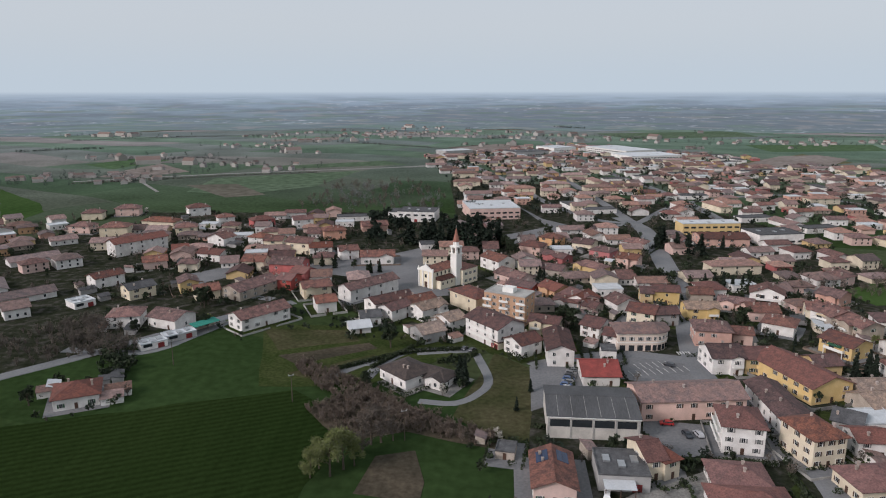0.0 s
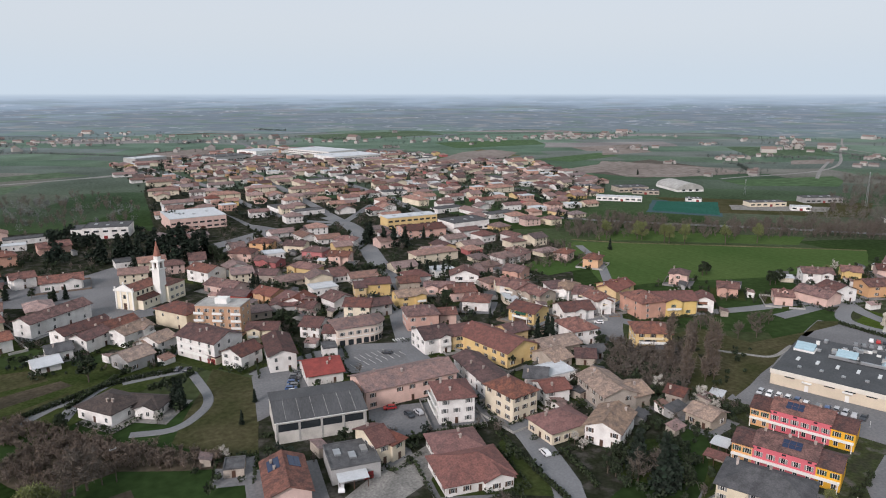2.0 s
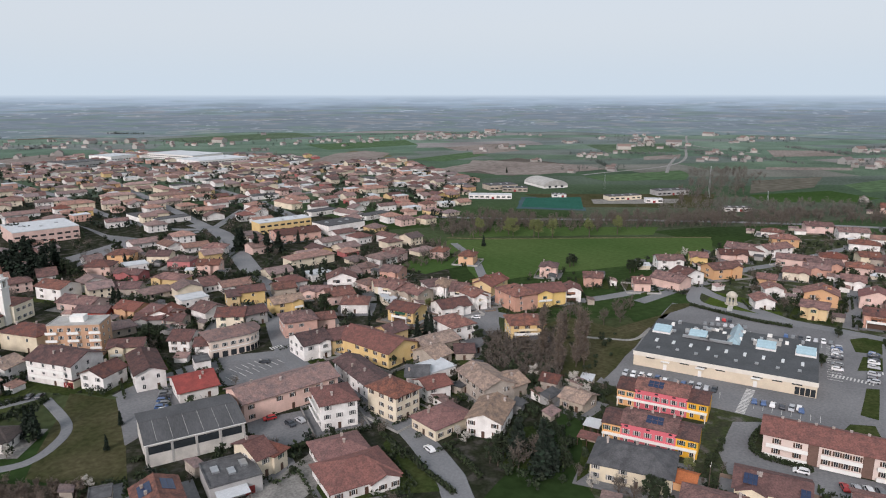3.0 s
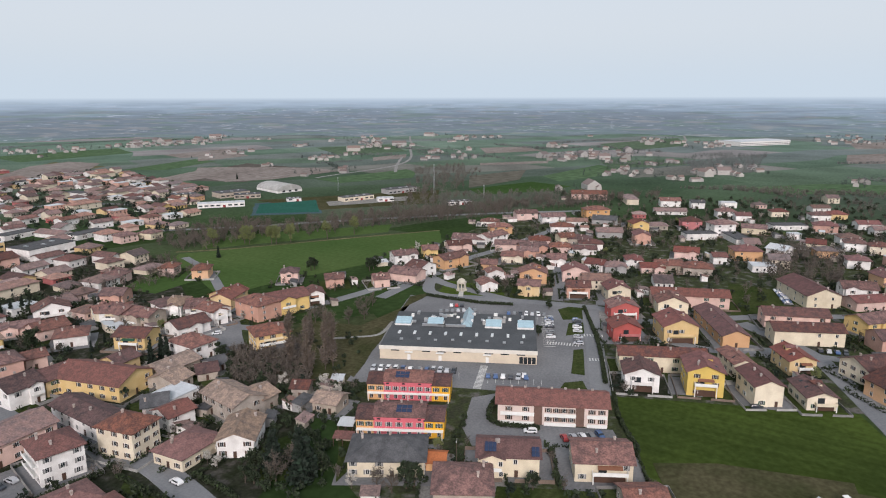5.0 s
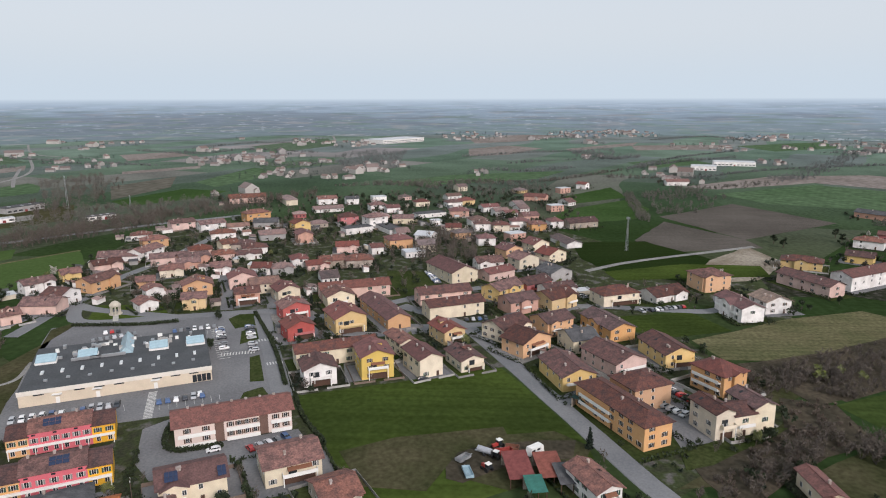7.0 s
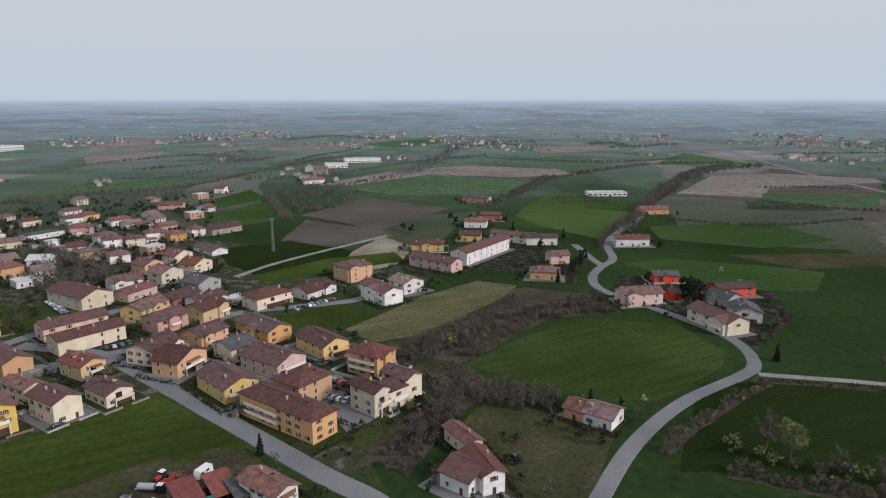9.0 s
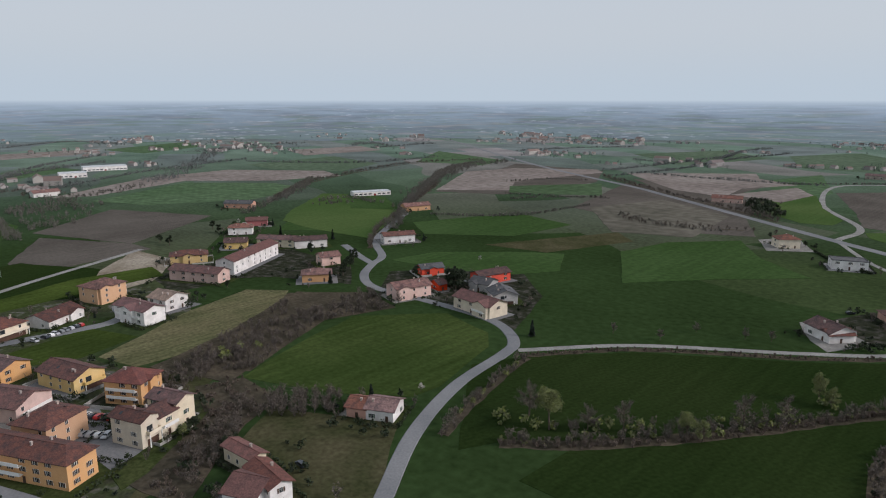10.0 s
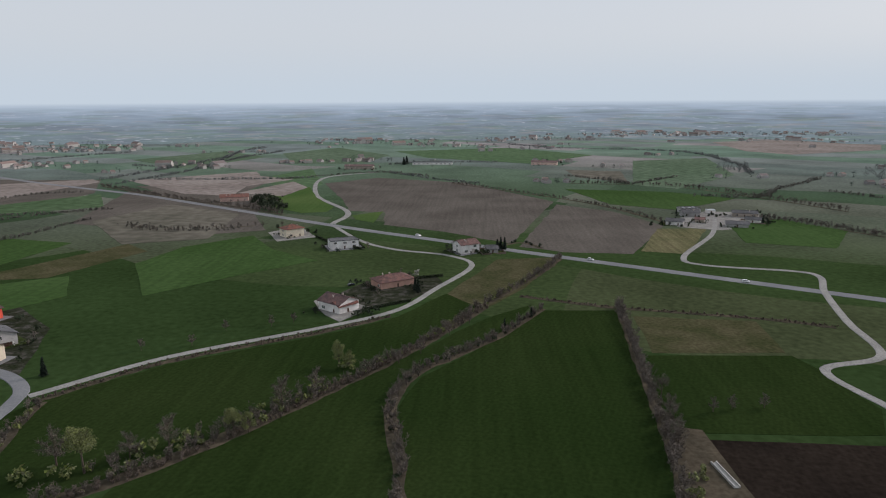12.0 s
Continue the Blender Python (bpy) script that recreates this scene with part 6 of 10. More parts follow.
hedge(1.4, 1.5, [(121.4, -497.2), (103.1, -472.7), (79.2, -454.2)])
hedge(1.6, 1.8, [(-40.4, 228.5), (-28.4, 236.5), (-12.1, 246.1), (6.6, 248.9)])
hedge(1.6, 1.5, [(28.1, 186.3), (42.3, 183.6), (57.7, 183.6)])
tree("evergreen", 159.8, -526.4, 5)
tree("evergreen", 131.2, -510.5, 5)
tree("evergreen", 123.5, -506.1, 5)
tree("evergreen", 53.9, -344.8, 5)
tree("evergreen", -142.5, -545.3, 5)
tree("evergreen", -238.9, -552.4, 5)
tree("conifer", -17.7, -456.7, 9)
tree("conifer", -20.4, -456.8, 9)
tree("conifer", -15.2, -451.2, 9)
tree("bare", 51.7, -342.7, 6)
tree("bare", 58.9, -353.6, 6)
tree("bare", 159.7, -539.0, 6)
tree("bare", 176.2, -538.6, 6)
brush("budding", 26, 2, 5.5, [(139.1, -152.6), (112.5, -163.9), (92.8, -179.7), (77.9, -196.6), (59.1, -220.6), (45.7, -252.0), (44.1, -243.7), (57.3, -214.0), (75.8, -191.1), (90.4, -174.9), (109.8, -159.7), (135.9, -148.7)], 0.6)
brush("bare", 26, 2.5, 5, [(112.5, -163.9), (92.8, -179.7), (77.9, -196.6), (59.1, -220.6), (45.7, -252.0), (44.1, -243.7), (57.3, -214.0), (75.8, -191.1), (90.4, -174.9), (109.8, -159.7)], 0.6)
brush("bare", 40, 3, 6, [(239.5, -690.5), (209.5, -712.1), (176.7, -607.6), (215.2, -626.8)])
brush("evergreen", 14, 2, 4, [(-168.6, -595.1), (-262.3, -627.9), (-257.2, -608.8), (-168.7, -577.8)])
brush("evergreen", 14, 2, 4, [(115.6, 136.4), (137.1, 131.5), (117.9, 108.0), (101.6, 112.8)])
tree("bare", -86.5, -211.1, 6)
tree("bare", -97.7, -212.8, 6)
tree("bare", -79.6, -208.8, 6)
tree("bare", -64.7, -206.1, 9)
tree("bare", -60.0, -182.3, 9)
tree("bare", -66.0, -221.4, 9)
brush("budding", 10, 1.5, 3, [(-57.1, -169.9), (-64.3, -173.1), (-64.1, -158.9), (-54.7, -156.5)])
tree("bare", 138.5, -257.6, 6)
tree("bare", 119.4, -263.6, 6)
tree("bare", 112.1, -283.4, 6)
tree("bare", 93.1, -289.5, 6)
tree("bare", 84.0, -294.7, 6)
tree("bare", 29.2, -247.3, 7)
tree("bare", 21.4, -258.2, 7)
tree("bare", 10.5, -280.9, 7)
tree("bare", 2.0, -296.7, 7)
hedgerow("budding", 11, 1.5, 4, [(113.6, -147.3), (98.1, -161.1), (76.2, -187.0), (48.8, -226.6), (23.4, -268.5), (-6.0, -328.2), (-41.0, -396.9)])
hedgerow("evergreen", 16, 1.2, 3.2, [(19.5, -163.9), (27.4, -208.8), (20.7, -238.1), (4.0, -259.3), (-13.0, -282.5), (-33.9, -320.5)])
hedgerow("budding", 14, 1.5, 4, [(129.4, -139.0), (137.6, -161.5), (147.1, -196.8)])
brush("evergreen", 26, 1.5, 4, [(169.0, 142.6), (173.5, 143.8), (148.6, 120.7), (141.7, 119.5)])
brush("hedge", 22, 1, 2.5, [(170.8, 100.0), (170.3, 96.6), (152.5, 89.4), (154.6, 92.5)])
brush("bare", 60, 2, 5, [(-188.0, 262.2), (-165.9, 277.3), (-137.0, 258.2), (-136.5, 243.8), (-162.9, 230.3)])
brush("bare", 40, 1.5, 4, [(219.7, -78.8), (233.9, -95.4), (243.9, -115.6), (221.3, -107.9), (205.1, -83.1)])
tree("conifer", 139.7, 424.8, 15)
tree("conifer", 143.0, 427.2, 15)
tree("conifer", 146.9, 412.0, 14)
tree("conifer", 153.0, 409.2, 14)
tree("conifer", 159.9, 406.1, 14)
tree("conifer", 180.2, 422.1, 10)
tree("conifer", 134.4, 332.5, 9)
tree("conifer", 138.9, 331.7, 9)
tree("conifer", 143.3, 331.0, 10)
tree("conifer", 147.3, 329.1, 9)
tree("conifer", 152.1, 328.3, 9)
tree("bare", 215.4, 201.9, 9)
tree("bare", 220.6, 203.5, 8)
tree("bare", 243.3, 194.7, 8)
tree("bare", 237.3, 194.2, 9)
tree("bare", 248.9, 195.3, 8)
tree("evergreen", 284.3, 268.7, 9)
tree("evergreen", 288.2, 269.6, 9)
tree("evergreen", 302.3, 239.1, 9)
tree("evergreen", 306.7, 239.5, 8)
tree("evergreen", 311.7, 240.8, 8)
brush("conifer", 17, 6, 12, [(-66.0, 523.4), (-51.7, 559.3), (-30.0, 527.3), (-25.0, 436.3), (-48.1, 432.6)], 2.2)
brush("conifer", 20, 6, 12, [(-2.1, 560.5), (34.5, 556.5), (40.9, 474.2), (25.4, 436.5), (-0.1, 456.5)], 2.2)
brush("bare", 150, 1.5, 4.5, [(236.9, -97.0), (258.9, -137.9), (287.3, -188.5), (266.6, -174.8), (221.7, -117.8), (218.9, -98.2)])
brush("scrub", 150, 0.8, 2.2, [(218.8, -102.8), (213.6, -119.3), (188.4, -118.7), (180.0, -100.2), (165.5, -82.4), (151.1, -66.6), (165.4, -61.3), (196.9, -95.3)])
tree("evergreen", -123.3, 399.4, 6.5)
tree("evergreen", -118.2, 407.8, 6.5)
tree("evergreen", -109.8, 400.4, 6.5)
tree("evergreen", -103.2, 399.6, 6.5)
tree("evergreen", -77.8, 379.4, 6.5)
tree("evergreen", -70.3, 377.7, 6.5)
tree("evergreen", -62.9, 376.8, 6.5)
tree("evergreen", -41.7, 363.2, 6.5)
tree("evergreen", -118.5, 386.0, 6.5)
brush("bare", 200, 2, 5.5, [(171.7, 206.4), (192.7, 190.0), (172.5, 163.7), (159.2, 154.9), (150.9, 172.2), (155.9, 190.5)])
brush("evergreen", 60, 1, 3, [(171.7, 206.4), (192.7, 190.0), (172.5, 163.7), (159.2, 154.9), (150.9, 172.2), (155.9, 190.5)])
hedge(2.6, 3, [(154.6, 162.4), (162.2, 150.5), (170.3, 137.7)])
brush("evergreen", 46, 5, 9, [(243.8, -703.0), (221.9, -711.9), (182.7, -634.3), (179.4, -607.5), (217.1, -640.8)])

# ---- houses of the town ----
house(13.9, 304.2, -53, 19.4, 12, 8, "h", "C", "d")
house(21.1, 261.9, -54, 20.5, 14, 9, "g", "W", "d", balcony="front")
house(43.5, 270.3, -23, 12.4, 9, 6, "g", "C", "d")
house(31.1, 247.1, 36, 10.7, 10, 6, "g", "W", "d")
house(2.9, 274.2, 42, 9.1, 10, 6, "g", "W", "l")
house(-6.4, 262.1, 32, 10.5, 11, 5, "g", "G", "l")
house(-6.9, 290.7, 41, 14.2, 10, 6, "g", "W", "l")
house(-21.7, 289.5, 47, 12.2, 9, 6, "g", "W", "d")
house(65.8, 304.4, 52, 11.6, 12, 5, "g", "W", "r")
house(55.7, 322.4, -58, 12.5, 11, 5, "g", "O", "r")
house(65.0, 306.9, -67, 15.0, 12, 5, "g", "P", "r")
house(41.0, 330.6, -39, 14.8, 9, 4, "g", "R", "d")
house(38.5, 349.4, -53, 19.6, 12, 4, "g", "P", "t")
house(31.4, 375.7, -56, 16.9, 12, 7, "g", "W", "t")
house(56.1, 413.8, -31, 15.6, 12, 6, "h", "P", "d")
house(68.6, 392.6, -51, 16.3, 9, 4, "g", "R", "d")
house(83.4, 365.8, -50, 17.9, 10, 5, "h", "Y", "t")
house(72.5, 437.1, -34, 14.0, 11, 6, "h", "O", "t")
house(91.7, 424.2, -34, 13.3, 11, 5, "g", "C", "d")
house(98.9, 403.3, -40, 13.6, 11, 5, "h", "R", "d")
house(124.3, 422.5, -34, 13.8, 11, 6, "h", "W", "t")
house(108.4, 380.5, -33, 12.3, 11, 6, "g", "P", "t")
house(-12.9, 222.2, -48, 14.6, 13, 4.5, "h", "W", "k")
house(-3.8, 220.9, -32, 15.6, 9, 3.5, "h", "W", "k")
house(107.4, 312.1, -10, 11.9, 10, 7, "g", "Y", "d")
house(98.3, 312.7, -9, 5.4, 10, 6, "g", "Y", "d")
house(83.5, 300.3, 18, 11.5, 11, 5, "x", "W", "t")
house(88.9, 284.0, -31, 11.7, 11, 6, "g", "C", "d")
house(70.4, 255.0, -27, 9.9, 9, 5.5, "g", "W", "d")
house(44.3, 243.7, -4, 9.7, 22, 7, "x", "W", "d")
house(62.9, 241.0, -7, 5.5, 7, 4.5, "f", "W", "g")
house(108.6, 258.2, -11, 13.6, 13, 7.5, "h", "S", "t")
house(121.3, 258.6, -14, 7.3, 9, 5, "g", "P", "t")
house(102.3, 232.1, 2, 11.5, 13, 7, "g", "W", "d")
house(114.1, 231.6, -0, 10.9, 12, 6.5, "g", "Y", "r")
house(123.4, 216.4, 15, 16.1, 28, 6.5, "x", "Y", "r")
house(136.9, 227.8, 8, 9.5, 10, 5, "g", "Y", "d")
house(156.0, 245.3, -65, 13.4, 12, 6, "g", "Y", "d")
house(177.0, 240.8, -8, 14.8, 12, 5, "g", "W", "d")
house(160.5, 216.1, -1, 11.3, 15, 7, "h", "W", "t")
house(54.6, 163.7, 11, 5.2, 12, 6.5, "g", "C", "r")
house(58.4, 162.1, 25, 5.0, 8, 6, "h", "C", "r")
house(28.2, 155.6, -5, 10.5, 17, 5, "x", "P", "t")
house(75.9, 155.2, -8, 13.9, 12, 3.8, "h", "W", "r")
house(74.2, 142.6, -6, 18.7, 15, 3.6, "h", "W", "r")
house(17.6, 170.9, -13, 5.3, 6, 2.6, "f", "T", "g")
house(105.4, 191.0, -92, 34.4, 10, 5.5, "g", "W", "d")
house(102.8, 170.2, 12, 10.3, 13, 9.5, "h", "C", "t")
house(119.7, 172.8, -4, 8.9, 9, 5.5, "g", "W", "r")
house(130.3, 187.0, 2, 12.6, 10, 3.5, "f", "W", "w")
house(122.6, 186.2, -37, 7.5, 10, 4, "g", "G", "g")
house(109.6, 152.8, -84, 11.1, 15, 4.5, "h", "C", "r")
house(121.8, 144.6, -55, 10.4, 15, 6, "x", "W", "l")
house(135.7, 164.2, -8, 11.5, 18, 6.5, "x", "T", "l")
house(142.9, 160.3, 3, 6.9, 11, 5, "g", "T", "l")
house(137.3, 198.6, 11, 9.0, 12, 3.8, "g", "T", "l")
house(145.2, 208.7, 2, 17.0, 11, 4, "g", "T", "l")
house(149.8, 194.9, -32, 7.0, 9, 3.5, "g", "T", "d")
house(156.7, 198.1, -4, 6.2, 8, 3, "g", "G", "g")
house(143.2, 270.9, -35, 12.3, 12, 5, "h", "W", "t")
house(167.2, 286.9, -19, 9.0, 10, 6, "g", "C", "t")
house(171.8, 278.0, 1, 12.9, 11, 6, "x", "T", "t")
house(187.0, 268.8, -14, 10.1, 12, 7, "h", "W", "d")
house(194.8, 259.1, -40, 7.5, 10, 5, "g", "W", "t")
house(193.0, 243.0, -1, 9.7, 12, 7, "x", "W", "t")
house(214.4, 257.7, 23, 18.6, 11, 6, "g", "Y", "r")
house(142.5, 288.2, -7, 13.0, 12, 5, "g", "P", "t")
house(156.3, 311.0, -24, 14.8, 11, 6, "x", "W", "t")
house(115.7, 288.9, -2, 14.4, 10, 6, "g", "Y", "l")
house(125.0, 314.3, -8, 10.5, 10, 5, "g", "T", "t")
house(137.6, 302.0, -27, 14.9, 9, 4, "g", "P", "t")
house(60.0, 304.6, -31, 12.6, 9, 4, "g", "G", "d")
house(69.0, 296.1, -42, 6.6, 8, 4, "g", "T", "d")
house(61.6, 363.4, -30, 13.1, 10, 4, "g", "T", "d")
house(64.2, 267.6, -38, 8.4, 12, 5.5, "g", "W", "d")
house(97.1, 281.5, 5, 9.9, 9, 6, "g", "G", "d")
house(152.5, 73.0, -62, 16.4, 11, 6.5, "g", "C", "r")
house(164.3, 50.9, -62, 15.2, 13, 6.2, "g", "C", "t")
house(134.5, 76.9, -60, 14.6, 14, 5, "h", "T", "t")
house(151.8, 35.5, -57, 10.0, 12, 4, "g", "T", "t")
house(142.3, 90.1, -64, 5.0, 6, 3, "g", "O", "o")
house(136.1, 101.8, -59, 20.6, 14, 5.5, "h", "C", "g")
house(225.1, 57.6, -67, 11.6, 11, 7, "x", "W", "d")
house(234.0, 38.6, -69, 11.9, 14, 9.5, "x", "Z", "m")
house(236.4, 20.6, -59, 9.3, 15, 8, "x", "C", "m")
house(242.6, 5.0, -62, 9.5, 14, 5, "x", "C", "d")
house(256.6, 31.3, -56, 7.2, 14, 6.2, "x", "C", "t")
house(270.7, 13.3, -58, 9.8, 14, 6.2, "x", "Y", "m")
house(244.7, 55.6, -65, 31.4, 9, 7, "g", "C", "d")
house(270.4, 77.6, -58, 11.6, 11, 6.5, "x", "R", "m")
house(297.2, 87.0, -57, 12.8, 11, 6.5, "x", "R", "t")
house(325.5, 98.9, -55, 11.4, 12, 6.5, "x", "C", "m")
house(282.0, 59.2, -59, 14.1, 16, 8, "x", "Y", "m")
house(316.6, 69.6, -65, 13.6, 12, 6.5, "x", "C", "t")
house(298.6, 44.2, -61, 10.7, 38, 5.5, "x", "O", "m")
house(332.5, 64.8, -68, 35.7, 11, 6.5, "g", "P", "r")
house(325.3, 18.3, -68, 26.7, 11, 6.5, "g", "P", "d")
house(304.7, 12.2, -65, 27.4, 11, 6.8, "g", "C", "d")
house(372.5, 16.0, -58, 16.4, 30, 7, "x", "C", "m")
house(389.6, -4.8, -73, 15.6, 12, 6.5, "g", "W", "t")
house(371.8, -9.5, -50, 18.9, 10, 5, "g", "P", "m")
house(426.7, -18.5, -54, 13.3, 12, 6, "x", "O", "m")
house(399.7, -26.3, -56, 14.7, 12, 6.5, "x", "C", "t")
house(446.8, -37.2, -54, 13.9, 12, 5.5, "x", "C", "m")
house(415.4, -44.4, -48, 15.4, 12, 6, "x", "C", "m")
house(367.4, -41.5, -58, 14.5, 14, 7, "x", "G", "g")
house(335.3, -12.1, -41, 19.7, 12, 6.5, "g", "Y", "t")
house(347.1, -27.8, -51, 17.7, 12, 6, "g", "R", "d")
house(313.0, -18.8, -60, 15.5, 12, 6.5, "g", "S", "d")
house(320.6, -36.7, -49, 17.1, 14, 6.5, "g", "Y", "d")
house(275.7, -11.9, -45, 16.4, 13, 6.5, "g", "C", "d")
house(283.5, -32.0, -54, 14.7, 12, 6.8, "g", "O", "d")
house(259.4, -19.6, -47, 16.1, 12, 6.5, "x", "O", "d")
house(304.0, 161.7, -44, 8.8, 10, 4.5, "x", "W", "t")
house(325.7, 168.7, -49, 8.8, 9, 5, "x", "W", "t")
house(309.1, 139.5, -70, 10.9, 10, 6, "g", "Y", "t")
house(332.2, 147.9, -65, 14.6, 12, 6.5, "x", "O", "t")
house(318.4, 116.6, -65, 11.6, 10, 6.5, "g", "S", "d")
house(347.4, 129.4, -65, 14.2, 12, 6.5, "x", "P", "m")
house(344.6, 182.1, -65, 9.0, 9, 4, "g", "O", "t")
house(368.0, 178.5, -65, 12.9, 12, 5, "h", "C", "t")
house(402.7, 227.3, -73, 25.3, 12, 4, "g", "W", "t")
house(410.7, 215.4, -12, 21.2, 11, 6, "g", "W", "t")
house(444.0, 226.4, -50, 16.5, 11, 6, "h", "O", "t")
house(331.4, 235.1, -37, 15.0, 11, 6, "g", "W", "t")
house(309.8, 207.9, -8, 14.5, 11, 6.5, "x", "W", "d")
house(298.4, 209.2, -84, 16.8, 12, 5, "g", "P", "t")
house(354.9, 231.4, -46, 9.5, 10, 5, "g", "Y", "t")
house(337.7, 204.8, -18, 18.8, 11, 6.5, "g", "O", "t")
house(377.9, 223.1, -46, 15.7, 11, 5, "g", "P", "d")
house(463.9, 126.0, -65, 10.8, 14, 7, "x", "S", "m")
house(505.8, 140.1, -54, 12.4, 12, 7, "x", "Y", "r")
house(537.4, 108.8, -65, 14.8, 12, 7, "h", "R", "d")
house(520.9, 83.9, -50, 16.7, 12, 10, "h", "W", "t")
house(498.5, 94.4, -54, 22.2, 10, 5, "f", "W", "g")
house(450.2, 56.5, -65, 16.4, 14, 7, "h", "O", "m")
house(435.0, 88.8, -78, 14.3, 11, 5, "g", "P", "m")
house(397.1, 74.3, -74, 16.2, 12, 5, "h", "T", "t")
house(393.3, 110.4, -65, 9.6, 11, 6, "h", "W", "m")
house(208.8, 343.0, -65, 11.1, 12, 5.5, "h", "P", "t")
house(235.8, 333.0, -57, 8.7, 11, 5.5, "h", "P", "t")
house(241.8, 312.1, -51, 9.0, 12, 6, "h", "O", "t")
house(188.1, 310.3, -56, 11.0, 12, 5, "g", "S", "t")
house(190.3, 266.2, -56, 9.3, 14, 7, "h", "W", "l")
house(196.0, 258.2, -54, 8.2, 10, 6, "g", "W", "t")
house(193.1, 242.1, -23, 7.5, 12, 7, "x", "W", "t")
house(169.3, 282.2, -56, 8.9, 11, 6, "g", "W", "t")
house(174.0, 266.5, -78, 14.3, 11, 6, "g", "T", "t")
house(216.0, 260.0, 6, 14.7, 11, 6, "g", "Y", "r")
house(208.8, 231.2, -96, 17.2, 13, 8.5, "h", "S", "t")
house(220.6, 228.7, -19, 23.6, 13, 7.5, "g", "Y", "r")
house(182.8, 196.8, -29, 13.8, 13, 8.5, "h", "Y", "t")
house(261.6, 263.0, -51, 9.2, 10, 6.5, "h", "P", "d")
house(238.5, 223.5, -39, 8.1, 11, 6.5, "x", "W", "r")
house(268.5, 236.8, -45, 9.5, 10, 5, "g", "S", "t")
house(281.1, 214.9, -41, 8.1, 10, 5, "g", "P", "t")
house(154.0, 138.7, -77, 8.4, 9, 4, "g", "T", "l")
house(156.9, 154.0, -64, 5.6, 7, 4, "g", "T", "d")
house(473.8, 188.8, -65, 17.2, 11, 5, "h", "W", "t")
house(434.3, 170.3, -45, 11.2, 10, 6, "g", "C", "t")
house(427.0, 149.3, -65, 15.3, 11, 5, "h", "W", "d")
house(374.6, 126.7, -87, 10.5, 10, 5, "g", "W", "m")
house(373.8, 151.7, -65, 11.0, 11, 5, "g", "W", "t")
house(407.4, 163.0, -65, 13.0, 11, 5, "h", "P", "t")
house(397.2, 178.4, -48, 17.5, 11, 5, "g", "S", "t")
house(519.0, 170.8, -81, 18.4, 12, 5, "g", "G", "g")
house(546.0, 188.3, -49, 20.7, 12, 8, "h", "O", "t")
house(505.5, 210.5, -50, 19.4, 11, 6, "g", "W", "t")
house(508.2, 235.6, -48, 18.3, 11, 6, "g", "P", "t")
house(431.2, 69.0, -65, 7.9, 9, 5, "g", "W", "r")
house(542.0, 64.1, -81, 16.6, 11, 5, "g", "C", "t")
house(472.7, 39.2, -111, 12.0, 12, 5, "g", "W", "w")
house(576.4, 19.4, -82, 16.5, 12, 6, "h", "S", "m")
house(505.0, 21.0, -85, 11.0, 11, 5, "g", "C", "m")
house(515.4, -1.0, -82, 12.6, 11, 6, "h", "W", "t")
house(511.9, -15.1, -82, 12.3, 11, 6, "h", "C", "d")
house(461.3, -3.6, -79, 12.0, 11, 6, "h", "W", "m")
house(529.1, -30.0, -80, 14.2, 11, 6, "h", "W", "m")
house(516.6, -43.2, -73, 12.4, 11, 6, "h", "O", "t")
house(529.6, -58.4, -74, 10.6, 11, 6, "h", "W", "m")
house(282.5, -56.0, -157, 23.9, 12, 6.2, "g", "O", "d")
house(263.4, -40.8, -67, 11.6, 13, 6.2, "g", "C", "g")
house(230.9, -32.5, -71, 12.9, 20, 6, "x", "Y", "d", balcony="front")
house(244.3, -51.6, -60, 14.5, 20, 6, "x", "P", "d", balcony="front")
house(253.9, -73.7, -73, 12.3, 20, 6, "x", "Y", "d")
house(225.2, -84.3, -58, 11.6, 14, 9, "h", "O", "m", balcony="left")
house(157.2, -30.4, -64, 7.5, 14, 6, "x", "W", "t")
house(328.0, -67.5, -67, 20.2, 13, 6.5, "h", "C", "d")
house(336.2, -93.1, -59, 21.0, 14, 4, "g", "W", "d")
house(334.6, -39.5, -65, 16.4, 11, 6.5, "g", "W", "d")
house(802.4, -228.0, -86, 26.0, 12, 5, "g", "W", "t")
house(197.2, -45.2, -153, 34, 10.1, 8.5, "h", "O", "d", balcony="front")
house(213.2, -54.6, -153, 13, 15, 8.9, "h", "O", "d")
house(194.1, -72.0, -69, 6.8, 12, 9.5, "x", "C", "d")
house(195.2, -79.2, -70, 7.2, 9, 7.8, "g", "C", "d", balcony="front")
house(199.2, -85.5, -69, 7.5, 12, 9.5, "x", "C", "d")
house(356.8, -122.9, -73, 17.0, 14, 9, "h", "O", "t", balcony="right")
house(309.8, -121.9, -169, 22.9, 11, 7.5, "g", "W", "m", balcony="front")
house(319.1, -139.8, -76, 13.3, 13, 6.5, "x", "W", "l")
house(357.2, -175.9, -155, 32.9, 11, 6.5, "g", "P", "d")
house(404.9, -193.2, -117, 22.2, 12, 5.5, "h", "Y", "d")
house(371.6, -216.2, -60, 55.8, 12, 8.5, "g", "W", "r")
house(403.6, -259.0, -147, 28.0, 10, 6, "g", "C", "d")
house(385.5, -272.7, -116, 22.4, 10, 6, "g", "W", "d")
house(420.4, -235.6, -126, 15.0, 11, 5, "g", "Y", "d")
house(463.6, -264.3, -126, 17.9, 11, 6, "h", "W", "t")
house(486.5, -292.4, -126, 16.7, 10, 5, "g", "R", "r")
house(308.3, -222.0, -126, 16.3, 11, 5, "h", "O", "t")
